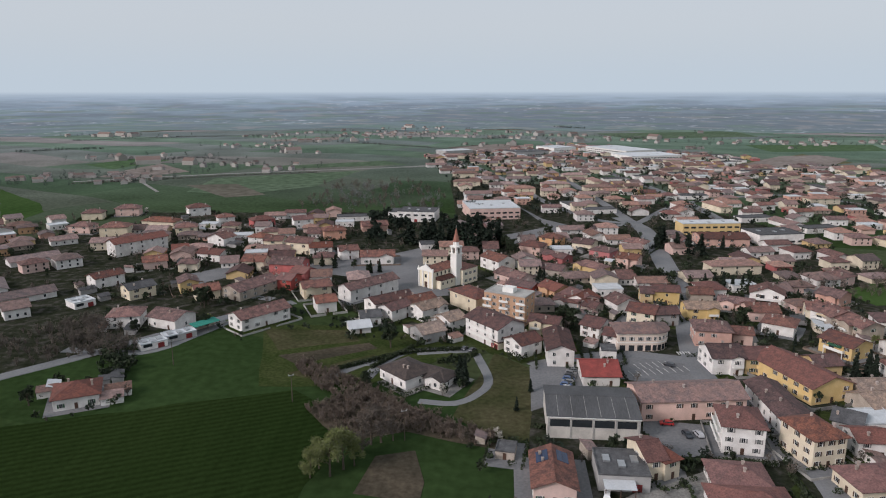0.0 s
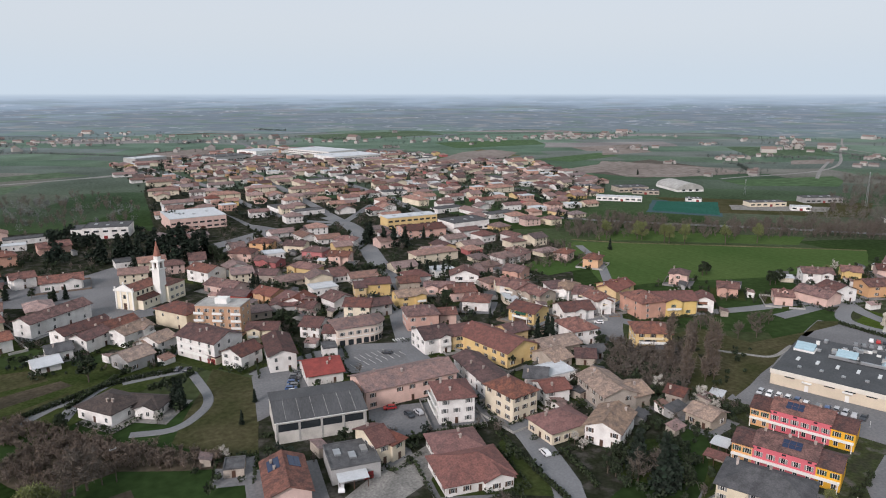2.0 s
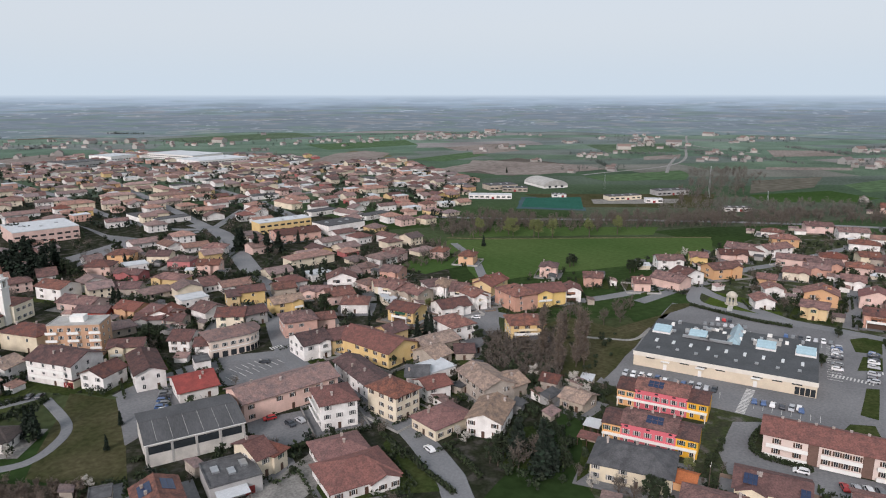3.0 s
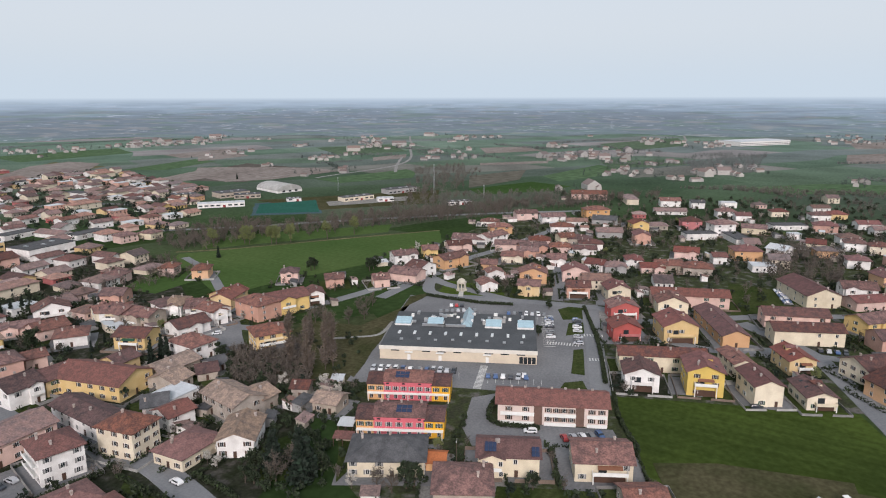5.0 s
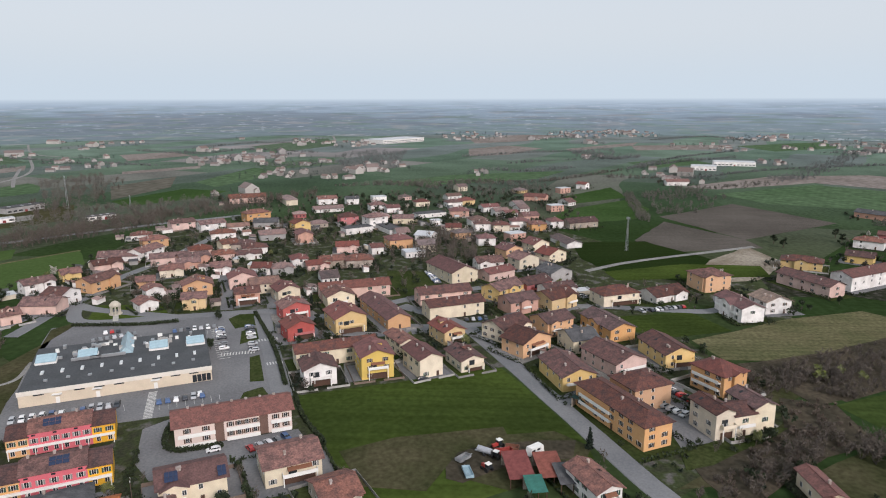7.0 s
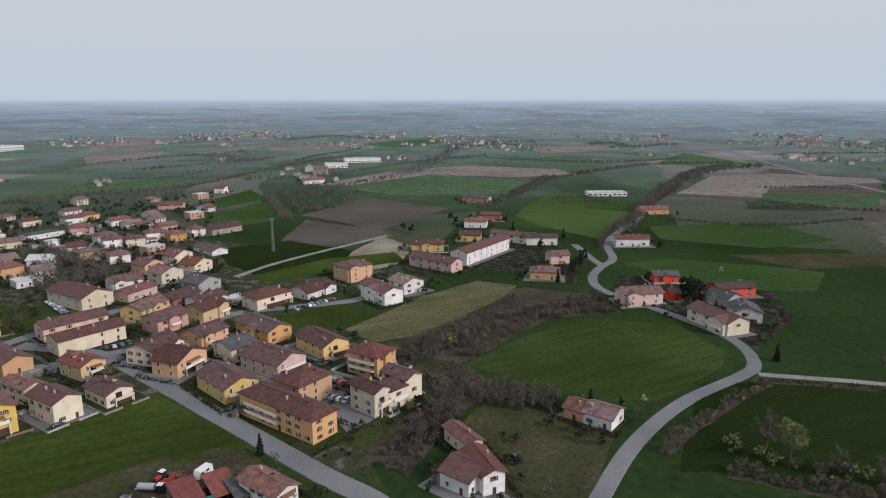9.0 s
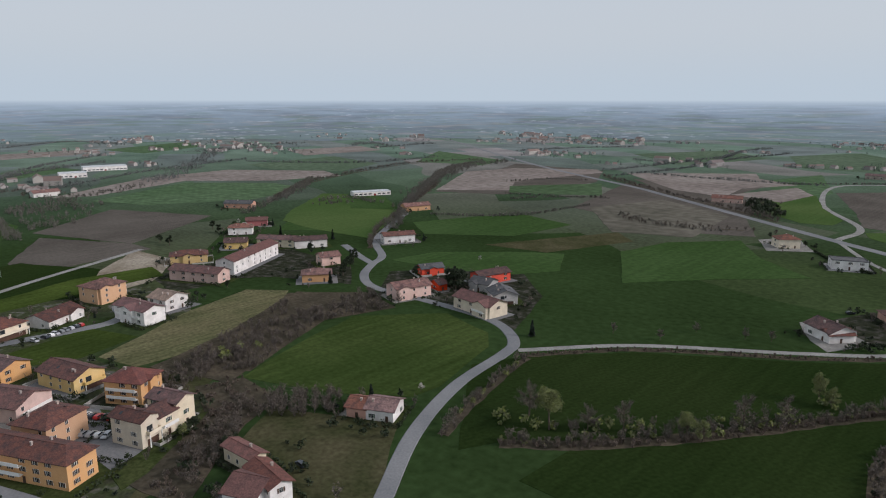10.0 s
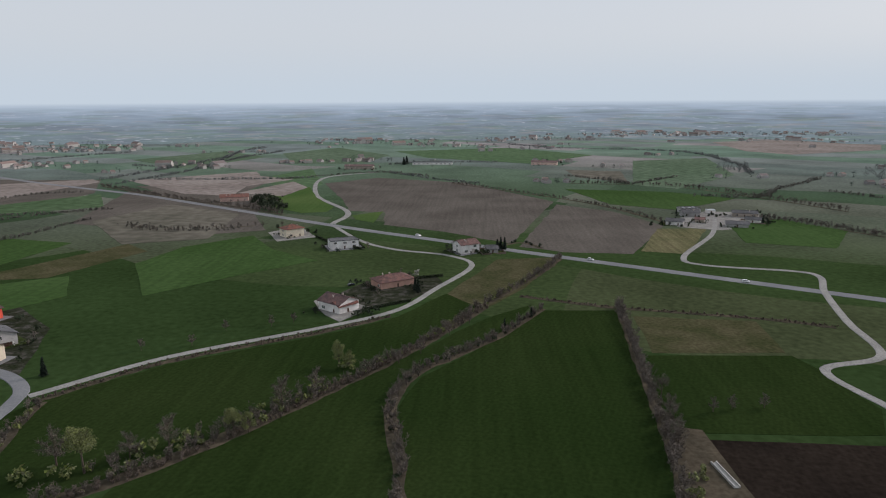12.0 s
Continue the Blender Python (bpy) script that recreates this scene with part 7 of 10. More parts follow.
house(335.1, -250.5, -105, 12.4, 10, 6, "g", "P", "t")
house(353.2, -327.0, -116, 23.2, 10, 6, "g", "W", "t")
house(447.8, -437.5, -111, 25.3, 12, 5, "g", "O", "t")
house(247.1, -236.5, -106, 20.3, 12, 6.5, "g", "P", "t")
house(271.3, -277.4, -115, 13.8, 9, 4.5, "g", "V", "g")
house(234.3, -288.7, -104, 21.0, 10, 5.5, "g", "V", "d")
house(202.3, -241.8, 174, 25.4, 12, 6.5, "g", "C", "r")
house(204.7, -262.2, -126, 12.4, 14, 5.5, "x", "G", "g")
house(225.7, -272.5, -171, 11.9, 11, 5, "g", "G", "g")
house(244.3, -256.3, -102, 5.3, 9, 4, "g", "V", "d")
house(158.9, -87.8, -85, 5.0, 13, 5, "x", "C", "r")
house(140.7, -84.1, -96, 6.2, 14, 6.5, "x", "W", "r")
house(141.8, -79.9, -155, 9.4, 12, 5, "g", "W", "r")
house(159.6, -131.3, -155, 6.8, 9, 4, "g", "S", "t")
house(152.7, -135.3, -153, 9.4, 10, 4.4, "g", "W", "t")
house(670.5, -54.4, -111, 21.5, 12, 5, "g", "S", "r")
house(765.1, -113.8, -126, 11.5, 10, 6, "g", "W", "m")
house(580.2, -331.3, -142, 27.0, 12, 5, "g", "S", "g")
house(-194.7, 418.2, 49, 33.8, 12, 9, "g", "W", "r")
house(-231.5, 466.8, 7, 18.6, 13, 8, "h", "C", "t")
house(-152.0, 321.8, 48, 13.2, 10, 6, "g", "C", "g")
house(-178.4, 342.5, 52, 15.3, 10, 6, "g", "W", "d")
house(-131.3, 332.7, 27, 9.0, 12, 6, "x", "Y", "t")
house(-97.4, 326.7, -32, 13.3, 26, 5.5, "x", "T", "t")
house(-81.0, 282.3, 47, 24.2, 11, 6, "g", "W", "t")
house(-138.8, 280.5, 10, 13.4, 12, 6, "h", "W", "t")
house(-118.9, 279.9, -24, 15.8, 12, 5, "g", "W", "t")
house(-85.7, 362.8, -11, 18.5, 13, 8, "g", "R", "t")
house(-107.0, 372.5, -4, 12.5, 11, 7, "g", "C", "t")
house(-89.2, 416.6, -19, 17.5, 12, 8, "g", "C", "t")
house(-109.9, 430.6, -4, 11.9, 11, 6, "g", "C", "t")
house(-76.9, 410.8, 14, 13.5, 11, 6, "g", "W", "r")
house(-58.5, 402.3, 18, 11.2, 11, 6, "g", "W", "t")
house(-39.2, 391.6, 4, 19.6, 12, 5, "g", "W", "t")
house(-37.3, 324.3, 45, 30.5, 10, 7, "g", "W", "t")
house(-25.3, 300.3, 37, 20.9, 10, 6.5, "g", "W", "d")
house(-64.1, 323.8, 23, 13.7, 11, 6, "g", "C", "t")
house(-55.4, 300.6, 22, 9.0, 10, 5.5, "g", "W", "t")
house(-36.1, 272.0, 18, 8.7, 9, 3, "g", "W", "w")
house(-32.6, 283.2, 15, 8.6, 9, 4, "g", "W", "g")
house(-12.4, 301.8, 35, 15.6, 11, 5, "g", "W", "t")
house(-0.3, 274.9, 33, 5.8, 9, 4, "g", "G", "l")
house(-80.1, 337.2, -18, 8.0, 11, 6, "g", "R", "r")
house(-75.7, 351.0, -25, 8.9, 10, 6, "g", "R", "r")
house(-117.7, 320.4, 28, 11.4, 11, 5, "g", "C", "t")
house(-147.9, 439.1, -24, 13.7, 12, 6, "x", "W", "t")
house(-139.7, 397.7, -18, 16.0, 11, 5, "g", "W", "r")
house(-145.9, 374.0, 9, 10.1, 11, 5, "h", "C", "t")
house(-213.7, 502.6, -13, 27.0, 12, 5, "h", "C", "t")
house(-183.0, 470.3, 18, 14.1, 12, 7, "h", "C", "t")
house(-122.8, 440.9, -20, 11.5, 11, 6, "h", "W", "t")
house(-167.6, 379.3, 24, 12.7, 11, 5, "g", "P", "t")
house(-164.5, 409.9, 22, 9.3, 11, 5, "g", "R", "r")
house(-261.4, 479.3, -4, 15.6, 12, 6, "h", "P", "t")
house(-281.1, 533.1, 13, 15.3, 12, 6, "h", "C", "t")
house(-260.5, 550.2, 11, 18.2, 12, 7, "h", "P", "t")
house(-202.1, 547.9, 31, 16.9, 13, 8, "h", "W", "t")
house(-169.1, 513.8, 28, 12.1, 11, 6, "h", "W", "t")
house(-137.7, 502.7, 34, 16.8, 11, 6, "h", "R", "r")
house(-106.1, 498.9, 22, 14.3, 11, 7, "g", "W", "r")
house(-76.0, 459.0, 16, 15.1, 12, 7, "h", "S", "t")
house(-50.7, 485.4, 15, 18.3, 12, 5, "g", "S", "t")
house(-120.8, 205.4, 24, 13.4, 13, 4.5, "h", "W", "r")
house(67.5, -317.9, 144, 15.1, 13, 5, "g", "W", "d")
house(64.5, -315.0, -132, 11.1, 8, 4, "g", "W", "d")
house(46.1, -364.1, -145, 21.1, 13, 4, "h", "S", "t")
house(93.8, -462.3, -157, 19.6, 12, 6, "f", "W", "g")
house(141.5, -502.0, -140, 14.6, 12, 7, "h", "C", "t")
house(6.3, -450.3, -148, 14.2, 12, 6.5, "g", "W", "t")
house(-11.1, -450.3, -168, 7.4, 9, 3, "g", "G", "g")
house(253.4, -687.9, -163, 28.2, 12, 5, "g", "P", "t")
house(180.2, -1026.8, 180, 43.6, 12, 5, "g", "T", "t")
house(72.6, -1101.0, 179, 64.5, 13, 4, "f", "W", "g")
house(-108.6, -1093.7, 166, 40.8, 12, 5, "g", "P", "t")
house(-165.0, -557.6, 158, 13.3, 9, 3.5, "g", "W", "g")
house(-189.7, -600.0, -179, 14.8, 9, 4, "g", "G", "g")
house(-189.0, -569.0, 159, 7.1, 7, 3, "g", "T", "t")
house(-212.2, -548.6, 164, 16.8, 9, 3, "g", "G", "g")
house(-236.6, -597.7, 164, 20.0, 9, 4, "g", "T", "g")
house(-232.9, -568.9, 155, 12.1, 8, 3, "g", "W", "g")
house(-213.6, -617.3, -179, 7.1, 6, 3, "f", "W", "w")
house(85.2, 176.8, -12, 11.2, 13, 9.3, "h", "W", "r", balcony="left")
house(77.2, 198.2, 4, 33.3, 14, 7.2, "g", "P", "n")
house(55.0, 223.2, -2, 12.5, 15, 4.2, "g", "W", "v")
house(129.5, 169.9, 16, 5.0, 4, 2.8, "f", "T", "g")
house(640.9, 150.2, -65, 18, 11, 6, "g", "W", "t")
house(641.5, 125.9, -65, 12, 10, 6, "g", "W", "g")
house(661.0, 102.6, -65, 14, 10, 5, "f", "W", "w")
house(605.1, 95.3, -65, 15, 11, 6, "h", "W", "t")
house(594.9, 80.3, -65, 12, 10, 5, "g", "W", "m")
house(632.3, 57.3, -65, 14, 10, 5, "h", "C", "m")
house(630.9, 26.9, -65, 15, 11, 5, "h", "W", "t")
house(643.4, 15.3, -65, 15, 11, 5, "h", "Y", "m")
house(604.5, -6.9, -65, 16, 11, 5, "g", "W", "m")
house(582.5, -16.3, -65, 13, 10, 5, "g", "W", "n")
house(645.7, 230.9, -65, 34, 14, 6, "g", "P", "t")
house(468.0, 247.6, -65, 14, 10, 4, "h", "W", "t")
house(396.9, 193.0, -65, 22, 10, 5, "g", "P", "t")
house(394.0, 90.4, -65, 15, 11, 5, "g", "T", "t")
house(472.2, 151.8, -65, 18, 12, 5, "g", "G", "n")
house(438.0, 161.5, -65, 16, 10, 5, "h", "T", "d")
house(411.8, 148.1, -65, 15, 9, 4, "g", "W", "d")
house(535.3, 36.6, -65, 8, 7, 4, "f", "W", "w")
house(559.5, -39.9, -65, 14, 11, 5, "g", "S", "r")
house(532.3, -78.4, -65, 26, 13, 5, "g", "T", "d")
house(578.3, -24.7, -65, 12, 9, 4, "g", "W", "m")
house(419.3, 183.0, -65, 14, 11, 5, "h", "P", "r")
house(384.3, 175.6, -65, 13, 10, 5, "g", "S", "t")
house(375.0, 115.6, -65, 12, 10, 5, "h", "G", "n")
house(386.9, 97.6, -65, 13, 9, 4, "g", "P", "m")

# ---- plots round the houses, and garden trees ----
garden = random.Random(3)


def clear_of_things(x, y, gap):
    return all(math.hypot(x - a, y - b) > c * 0.62 + gap for a, b, c in PLAN) and all(math.hypot(x - a, y - b) > c + gap for a, b, c in ROADS) and not any(inside((x, y), q) for q in OPEN_GROUND)


# ---- large buildings ----
def hall(x, y, turn, w, d, h, wall, roof):
    """A works hall or public building: walls, flat roof with an upstand, a strip of windows, a wide door, roof lights."""
    PLAN.append((x, y, max(w, d)))
    base = holder("hall", pose(x, y, 0, 0, 0, turn))
    tagged(base, "%s hall with a flat %s" % (COLOUR[wall], TILES[roof]), "hall", "large buildings")
    part("wall", wall_mesh(w, d, h, 0, "f", WALL[wall]), base)
    top = part("roof", roof_mesh(w, d, "f", ROOF[roof])[0], base, pose(0, 0, h))
    n = max(2, int(w / 5))
    pane = box_mesh("window", PANE, (-1.7, 1.7, -0.06, 0.03, 0, 1.3))
    for s in range(max(1, int(h / 4))):
        for i in range(n):
            if s == 0 and i == n // 2:
                part("door", GARAGE_MESH, base, pose((i + 0.5) / n * w - w / 2, -d / 2 - 0.01, 0))
            else:
                part("window", pane, base, pose((i + 0.5) / n * w - w / 2, -d / 2 - 0.01, s * 3.4 + 1.3))
    light = box_mesh("roof_light", METAL, (-0.9, 0.9, -1.6, 1.6, 0, 0.5))
    for i in range(3):
        part("roof_light", light, top, pose((i - 1) * w * 0.28, d * 0.1 * (-1) ** i, 0.1))
    return base


def church(x, y, turn):
    """Cream church: nave with pedimented front, lower aisle, choir, bell tower with a spire."""
    PLAN.append((x + 14, y + 14, 44))
    base = holder("church", pose(x, y, 0, 0, 0, turn))
    tagged(base, "cream church with a tall bell tower and brick-red spire", "church")
    plaster = material("pale_church_plaster", (0.78, 0.70, 0.55), vary=0.1, scale=0.2)
    stone = material("white_church_stone", (0.78, 0.76, 0.72), vary=0.1, scale=0.3)
    w, length, h = 10.5, 17, 9.0
    rm, ridge = roof_mesh(length, w, "g", ROOF["t"], 0.42, 0.3)
    turned = pose(0, length / 2, 0, 0, 0, 90)
    part("wall", wall_mesh(length, w, h, ridge, "g", plaster), base, turned, "cream plastered nave wall")
    part("roof", rm, base, pose(0, 0, h) @ turned)
    part("aisle", box_mesh("aisle", plaster, (w / 2, w / 2 + 3.4, 2, 13, -0.3, 4.6)), base)
    v, f = [], []
    block(v, f, w / 2, w / 2 + 3.8, 1.8, 13.2, 4.6, 4.8)
    for i in (4, 7):
        v[i] = (v[i][0], v[i][1], 6.3)
    part("aisle_roof", mesh("aisle_roof", v, f, ROOF["d"]), base)
    # front: pilasters, cornice and pediment
    for px in (-w / 2 + 0.4, -2.0, 2.0, w / 2 - 0.4):
        part("pilaster", box_mesh("pilaster", stone, (px - 0.4, px + 0.4, -0.3, 0, 0, h)), base)
    part("cornice", box_mesh("cornice", stone, (-w / 2 - 0.5, w / 2 + 0.5, -0.6, 0, h, h + 0.5)), base)
    t = ridge + 0.6
    part("pediment", mesh("pediment", [(-w / 2 - 0.6, -0.5, h + 0.5), (w / 2 + 0.6, -0.5, h + 0.5), (0, -0.5, h + 0.5 + t), (-w / 2 - 0.6, 0.3, h + 0.5), (w / 2 + 0.6, 0.3, h + 0.5), (0, 0.3, h + 0.5 + t)], [(0, 1, 2), (5, 4, 3), (0, 3, 4, 1), (1, 4, 5, 2), (2, 5, 3, 0)], stone), base)
    for px in (-w / 2, 0, w / 2):
        part("statue_plinth", box_mesh("statue_plinth", stone, (px - 0.25, px + 0.25, -0.4, 0.1, h + (t + 0.4 if px == 0 else 0.6), h + (t + 1.7 if px == 0 else 1.9))), base)
    part("door", box_mesh("door", DOORPAINT, (-0.9, 0.9, -0.08, 0.02, 0, 3.2)), base)
    part("window", box_mesh("window", PANE, (-0.7, 0.7, -0.08, 0.02, 5.4, 7.2)), base)
    for i in range(4):
        part("window", box_mesh("window", PANE, (w / 2 - 0.02, w / 2 + 0.06, 2.6 + i * 3, 3.7 + i * 3, 6.7, 8.4)), base)
        if i < 3:
            part("window", box_mesh("window", PANE, (w / 2 + 3.38, w / 2 + 3.46, 3.4 + i * 3.4, 4.2 + i * 3.4, 2.2, 3.6)), base)
    # choir and sacristy
    rm2, r2 = roof_mesh(17, 12, "h", ROOF["t"], 0.36, 0.4)
    part("choir", wall_mesh(17, 12, 8.2, r2, "h", plaster), base, pose(2.5, length + 5.5, 0))
    part("choir_roof", rm2, base, pose(2.5, length + 5.5, 8.2))
    for i in range(3):
        for z in (1.2, 5.0):
            part("window", WINDOWS["grey"], base, pose(11.02, length + 2.0 + i * 3.5, z, 0, 0, 90))
    # tower
    tx, ty = w / 2 + 2.1, 15.3
    part("tower", box_mesh("tower", stone, (tx - 2.1, tx + 2.1, ty - 2.1, ty + 2.1, -0.3, 16.5)), base, label="white square bell tower shaft")
    part("tower_cornice", box_mesh("tower_cornice", stone, (tx - 2.5, tx + 2.5, ty - 2.5, ty + 2.5, 16.5, 17.1)), base)
    for sx in (-1, 1):
        for sy in (-1, 1):
            part("belfry_pier", box_mesh("belfry_pier", stone, (tx + sx * 1.4 - 0.6, tx + sx * 1.4 + 0.6, ty + sy * 1.4 - 0.6, ty + sy * 1.4 + 0.6, 17.1, 20.3)), base)
    part("belfry_core", box_mesh("belfry_core", DOORPAINT, (tx - 1.0, tx + 1.0, ty - 1.0, ty + 1.0, 17.1, 20.3)), base)
    part("belfry_cap", box_mesh("belfry_cap", stone, (tx - 2.4, tx + 2.4, ty - 2.4, ty + 2.4, 20.3, 21.0)), base)
    for name, z0, z1, r0, r1, mat in (("drum", 21.0, 23.2, 1.7, 1.6, stone), ("spire", 23.2, 30.5, 1.75, 0.08, material("brick_red_spire", (0.33, 0.15, 0.11), vary=0.2))):
        v, f = [], []
        stick(v, f, (tx, ty, z0), (tx, ty, z1), r0, r1, 8)
        part(name, mesh(name, v, f, mat), base)
    part("cross", box_mesh("cross", METAL, (tx - 0.06, tx + 0.06, ty - 0.06, ty + 0.06, 30.4, 32), (tx - 0.4, tx + 0.4, ty - 0.06, ty + 0.06, 31.1, 31.25)), base)


def supermarket(x, y, turn, w, d, h):
    """The low supermarket: cream panelled walls, dark flat roof, glazed skylight monitors, roof lights and plant boxes."""
    PLAN.append((x, y, 70))
    base = holder("supermarket", pose(x, y, 0, 0, 0, turn))
    tagged(base, "low cream supermarket with a dark flat roof and skylights", "supermarket")
    cream = material("cream_wall_panels", (0.62, 0.53, 0.41), vary=0.1, scale=0.3)
    felt = material("dark_roofing_felt", (0.075, 0.08, 0.085), vary=0.25, scale=0.12, fine=1.5)
    glass = material("pale_blue_skylight_glass", (0.36, 0.50, 0.56), rough=0.2, vary=0.15, scale=0.6)
    rnd = random.Random(4)
    part("wall", wall_mesh(w, d, h, 0, "f", cream), base)
    top = part("roof", mesh("roof", *flat_roof(w, d), felt), base, pose(0, 0, h))
    part("fascia", box_mesh("fascia", material("pale_fascia", (0.66, 0.62, 0.55), vary=0.08), (-w / 2 - 0.25, w / 2 + 0.25, -d / 2 - 0.3, -d / 2 - 0.01, h - 1.0, h + 0.5)), base)
    n = 10
    for i in range(n):
        px = (i + 0.5) / n * w - w / 2
        part("wall_panel", box_mesh("wall_panel", cream, (px - w / n / 2 + 0.08, px + w / n / 2 - 0.08, -d / 2 - 0.1, -d / 2 - 0.01, 0.4, h - 1.1)), base)
    for i in (1, 3, 6):
        px = (i + 0.9) / n * w - w / 2
        part("door", box_mesh("door", WHITE, (px - 0.6, px + 0.6, -d / 2 - 0.18, -d / 2 - 0.1, 0, 2.3)), base)
        part("canopy", box_mesh("canopy", WHITE, (px - 1.5, px + 1.5, -d / 2 - 1.4, -d / 2 - 0.1, 3.4, 3.6)), base)
    for i in range(9):
        px = (i + 0.5) / 9 * w * 0.9 - w * 0.45
        if i not in (1, 5):
            part("window", box_mesh("window", PANE, (px - 1.6, px + 1.6, -d / 2 - 0.16, -d / 2 - 0.1, 3.6, 4.3)), base)
    for i in range(4):
        part("shop_window", box_mesh("shop_window", PANE, (w / 2 - 6.6 + i * 1.6, w / 2 - 5.2 + i * 1.6, -d / 2 - 0.16, -d / 2 - 0.1, 0.3, 3.0)), base)
    for fx in (-0.42, -0.195, 0.21, 0.43):
        mon = part("skylight", box_mesh("skylight", WHITE, (-3.5, 3.5, -2.6, 2.6, 0, 0.9)), top, pose(fx * w, d * 0.13, 0.1), "white-framed skylight with pale blue glazing")
        v, f = [], []
        block(v, f, -3.3, 3.3, -2.9, 2.4, 0.9, 1.1)
        for k in (6, 7):
            v[k] = (v[k][0], v[k][1], 2.4)
        for k in (2, 3):
            v[k] = (v[k][0], v[k][1], 0.95)
        part("glazing", mesh("glazing", v, f, glass), mon)
    ridge = part("ridge_skylight", mesh("ridge_skylight", [(-2.4, -7, 0.1), (2.4, -7, 0.1), (0, -7, 2.8), (-2.4, 12, 0.1), (2.4, 12, 0.1), (0, 12, 2.8)], [(0, 1, 2), (5, 4, 3), (0, 2, 5, 3), (1, 4, 5, 2), (0, 3, 4, 1)], glass), top, pose(0.02 * w, d * 0.25, 0.05))
    small = box_mesh("roof_light", material("white_roof_light", (0.6, 0.62, 0.62), rough=0.4, vary=0.1), (-0.5, 0.5, -1.5, 1.5, 0, 0.45))
    for i in range(9):
        part("roof_light", small, top, pose((i + 0.5) / 9 * w * 0.94 - w * 0.47, -d * 0.13, 0.1))
    dome = box_mesh("roof_light", METAL, (-0.6, 0.6, -0.6, 0.6, 0, 0.5))
    for i in range(8):
        part("roof_light", dome, top, pose((i + 0.6) / 8 * w * 0.9 - w * 0.45, -d * 0.31 + 0.8 * (i % 2), 0.1))
    for i in range(34):
        sx, sy, sz = rnd.uniform(0.4, 1.4), rnd.uniform(0.4, 1.1), rnd.uniform(0.5, 1.5)
        part("plant_box", box_mesh("plant_box", rnd.choice((METAL, WHITE, CONCRETE)), (-sx, sx, -sy, sy, 0, sz)), top, pose(rnd.uniform(-0.46, 0.46) * w, rnd.uniform(0.16, 0.46) * d, 0.1, 0, 0, rnd.choice((0, 90))))
    for px, q in ((-0.2, 5), (-0.08, 6)):
        part("duct", box_mesh("duct", METAL, (-q, q, -0.5, 0.5, 0.3, 1.2)), top, pose(px * w, d * 0.06, 0.1))


def flat_roof(w, d):
    v, f = [], []
    block(v, f, -w / 2 - 0.1, w / 2 + 0.1, -d / 2 - 0.1, d / 2 + 0.1, 0, 0.1)
    return v, f


def workshop(x, y, turn, w, d, h):
    """Grey fibre-cement workshop with four dark strip windows between pillars."""
    PLAN.append((x, y, 27))
    base = holder("workshop", pose(x, y, 0, 0, 0, turn))
    tagged(base, "large grey-roofed workshop with stained white walls and dark strip windows", "workshop")
    part("wall", wall_mesh(w, d, h, d / 2 * 0.16, "g", material("stained_white_wall", (0.55, 0.52, 0.48), vary=0.25, scale=0.3)), base)
    top = part("roof", roof_mesh(w, d, "g", material("grey_fibre_cement", (0.085, 0.086, 0.09), vary=0.25, scale=0.25, fine=3, stretch=(1, 0.2, 1)), 0.16, 0.4, 0.15)[0], base, pose(0, 0, h))
    for i in range(4):
        x0 = -w / 2 + 0.7 + i * (w - 1.0) / 4
        part("window", box_mesh("window", PANE, (x0, x0 + w / 4 - 0.9, -d / 2 - 0.05, -d / 2 + 0.02, h - 3.2, h - 0.9)), base)
    for i in range(5):
        x0 = -w / 2 + 0.25 + i * (w - 0.5) / 4
        part("pillar", box_mesh("pillar", CONCRETE, (x0 - 0.25, x0 + 0.25, -d / 2 - 0.14, -d / 2 - 0.01, 0, h - 0.1)), base)
    part("gutter", box_mesh("gutter", WHITE, (-w / 2 - 0.3, w / 2 + 0.3, -d / 2 - 0.55, -d / 2 - 0.3, h - 0.25, h - 0.05)), base)
    strip = box_mesh("roof_seam", CONCRETE, (-0.04, 0.04, -d / 4, d / 4, 0, 0.05))
    for i in range(6):
        part("roof_seam", strip, top, pose((i - 2.5) * w / 6.5, -d / 4, d / 4 * 0.16 + 0.2, 9.1, 0, 0))


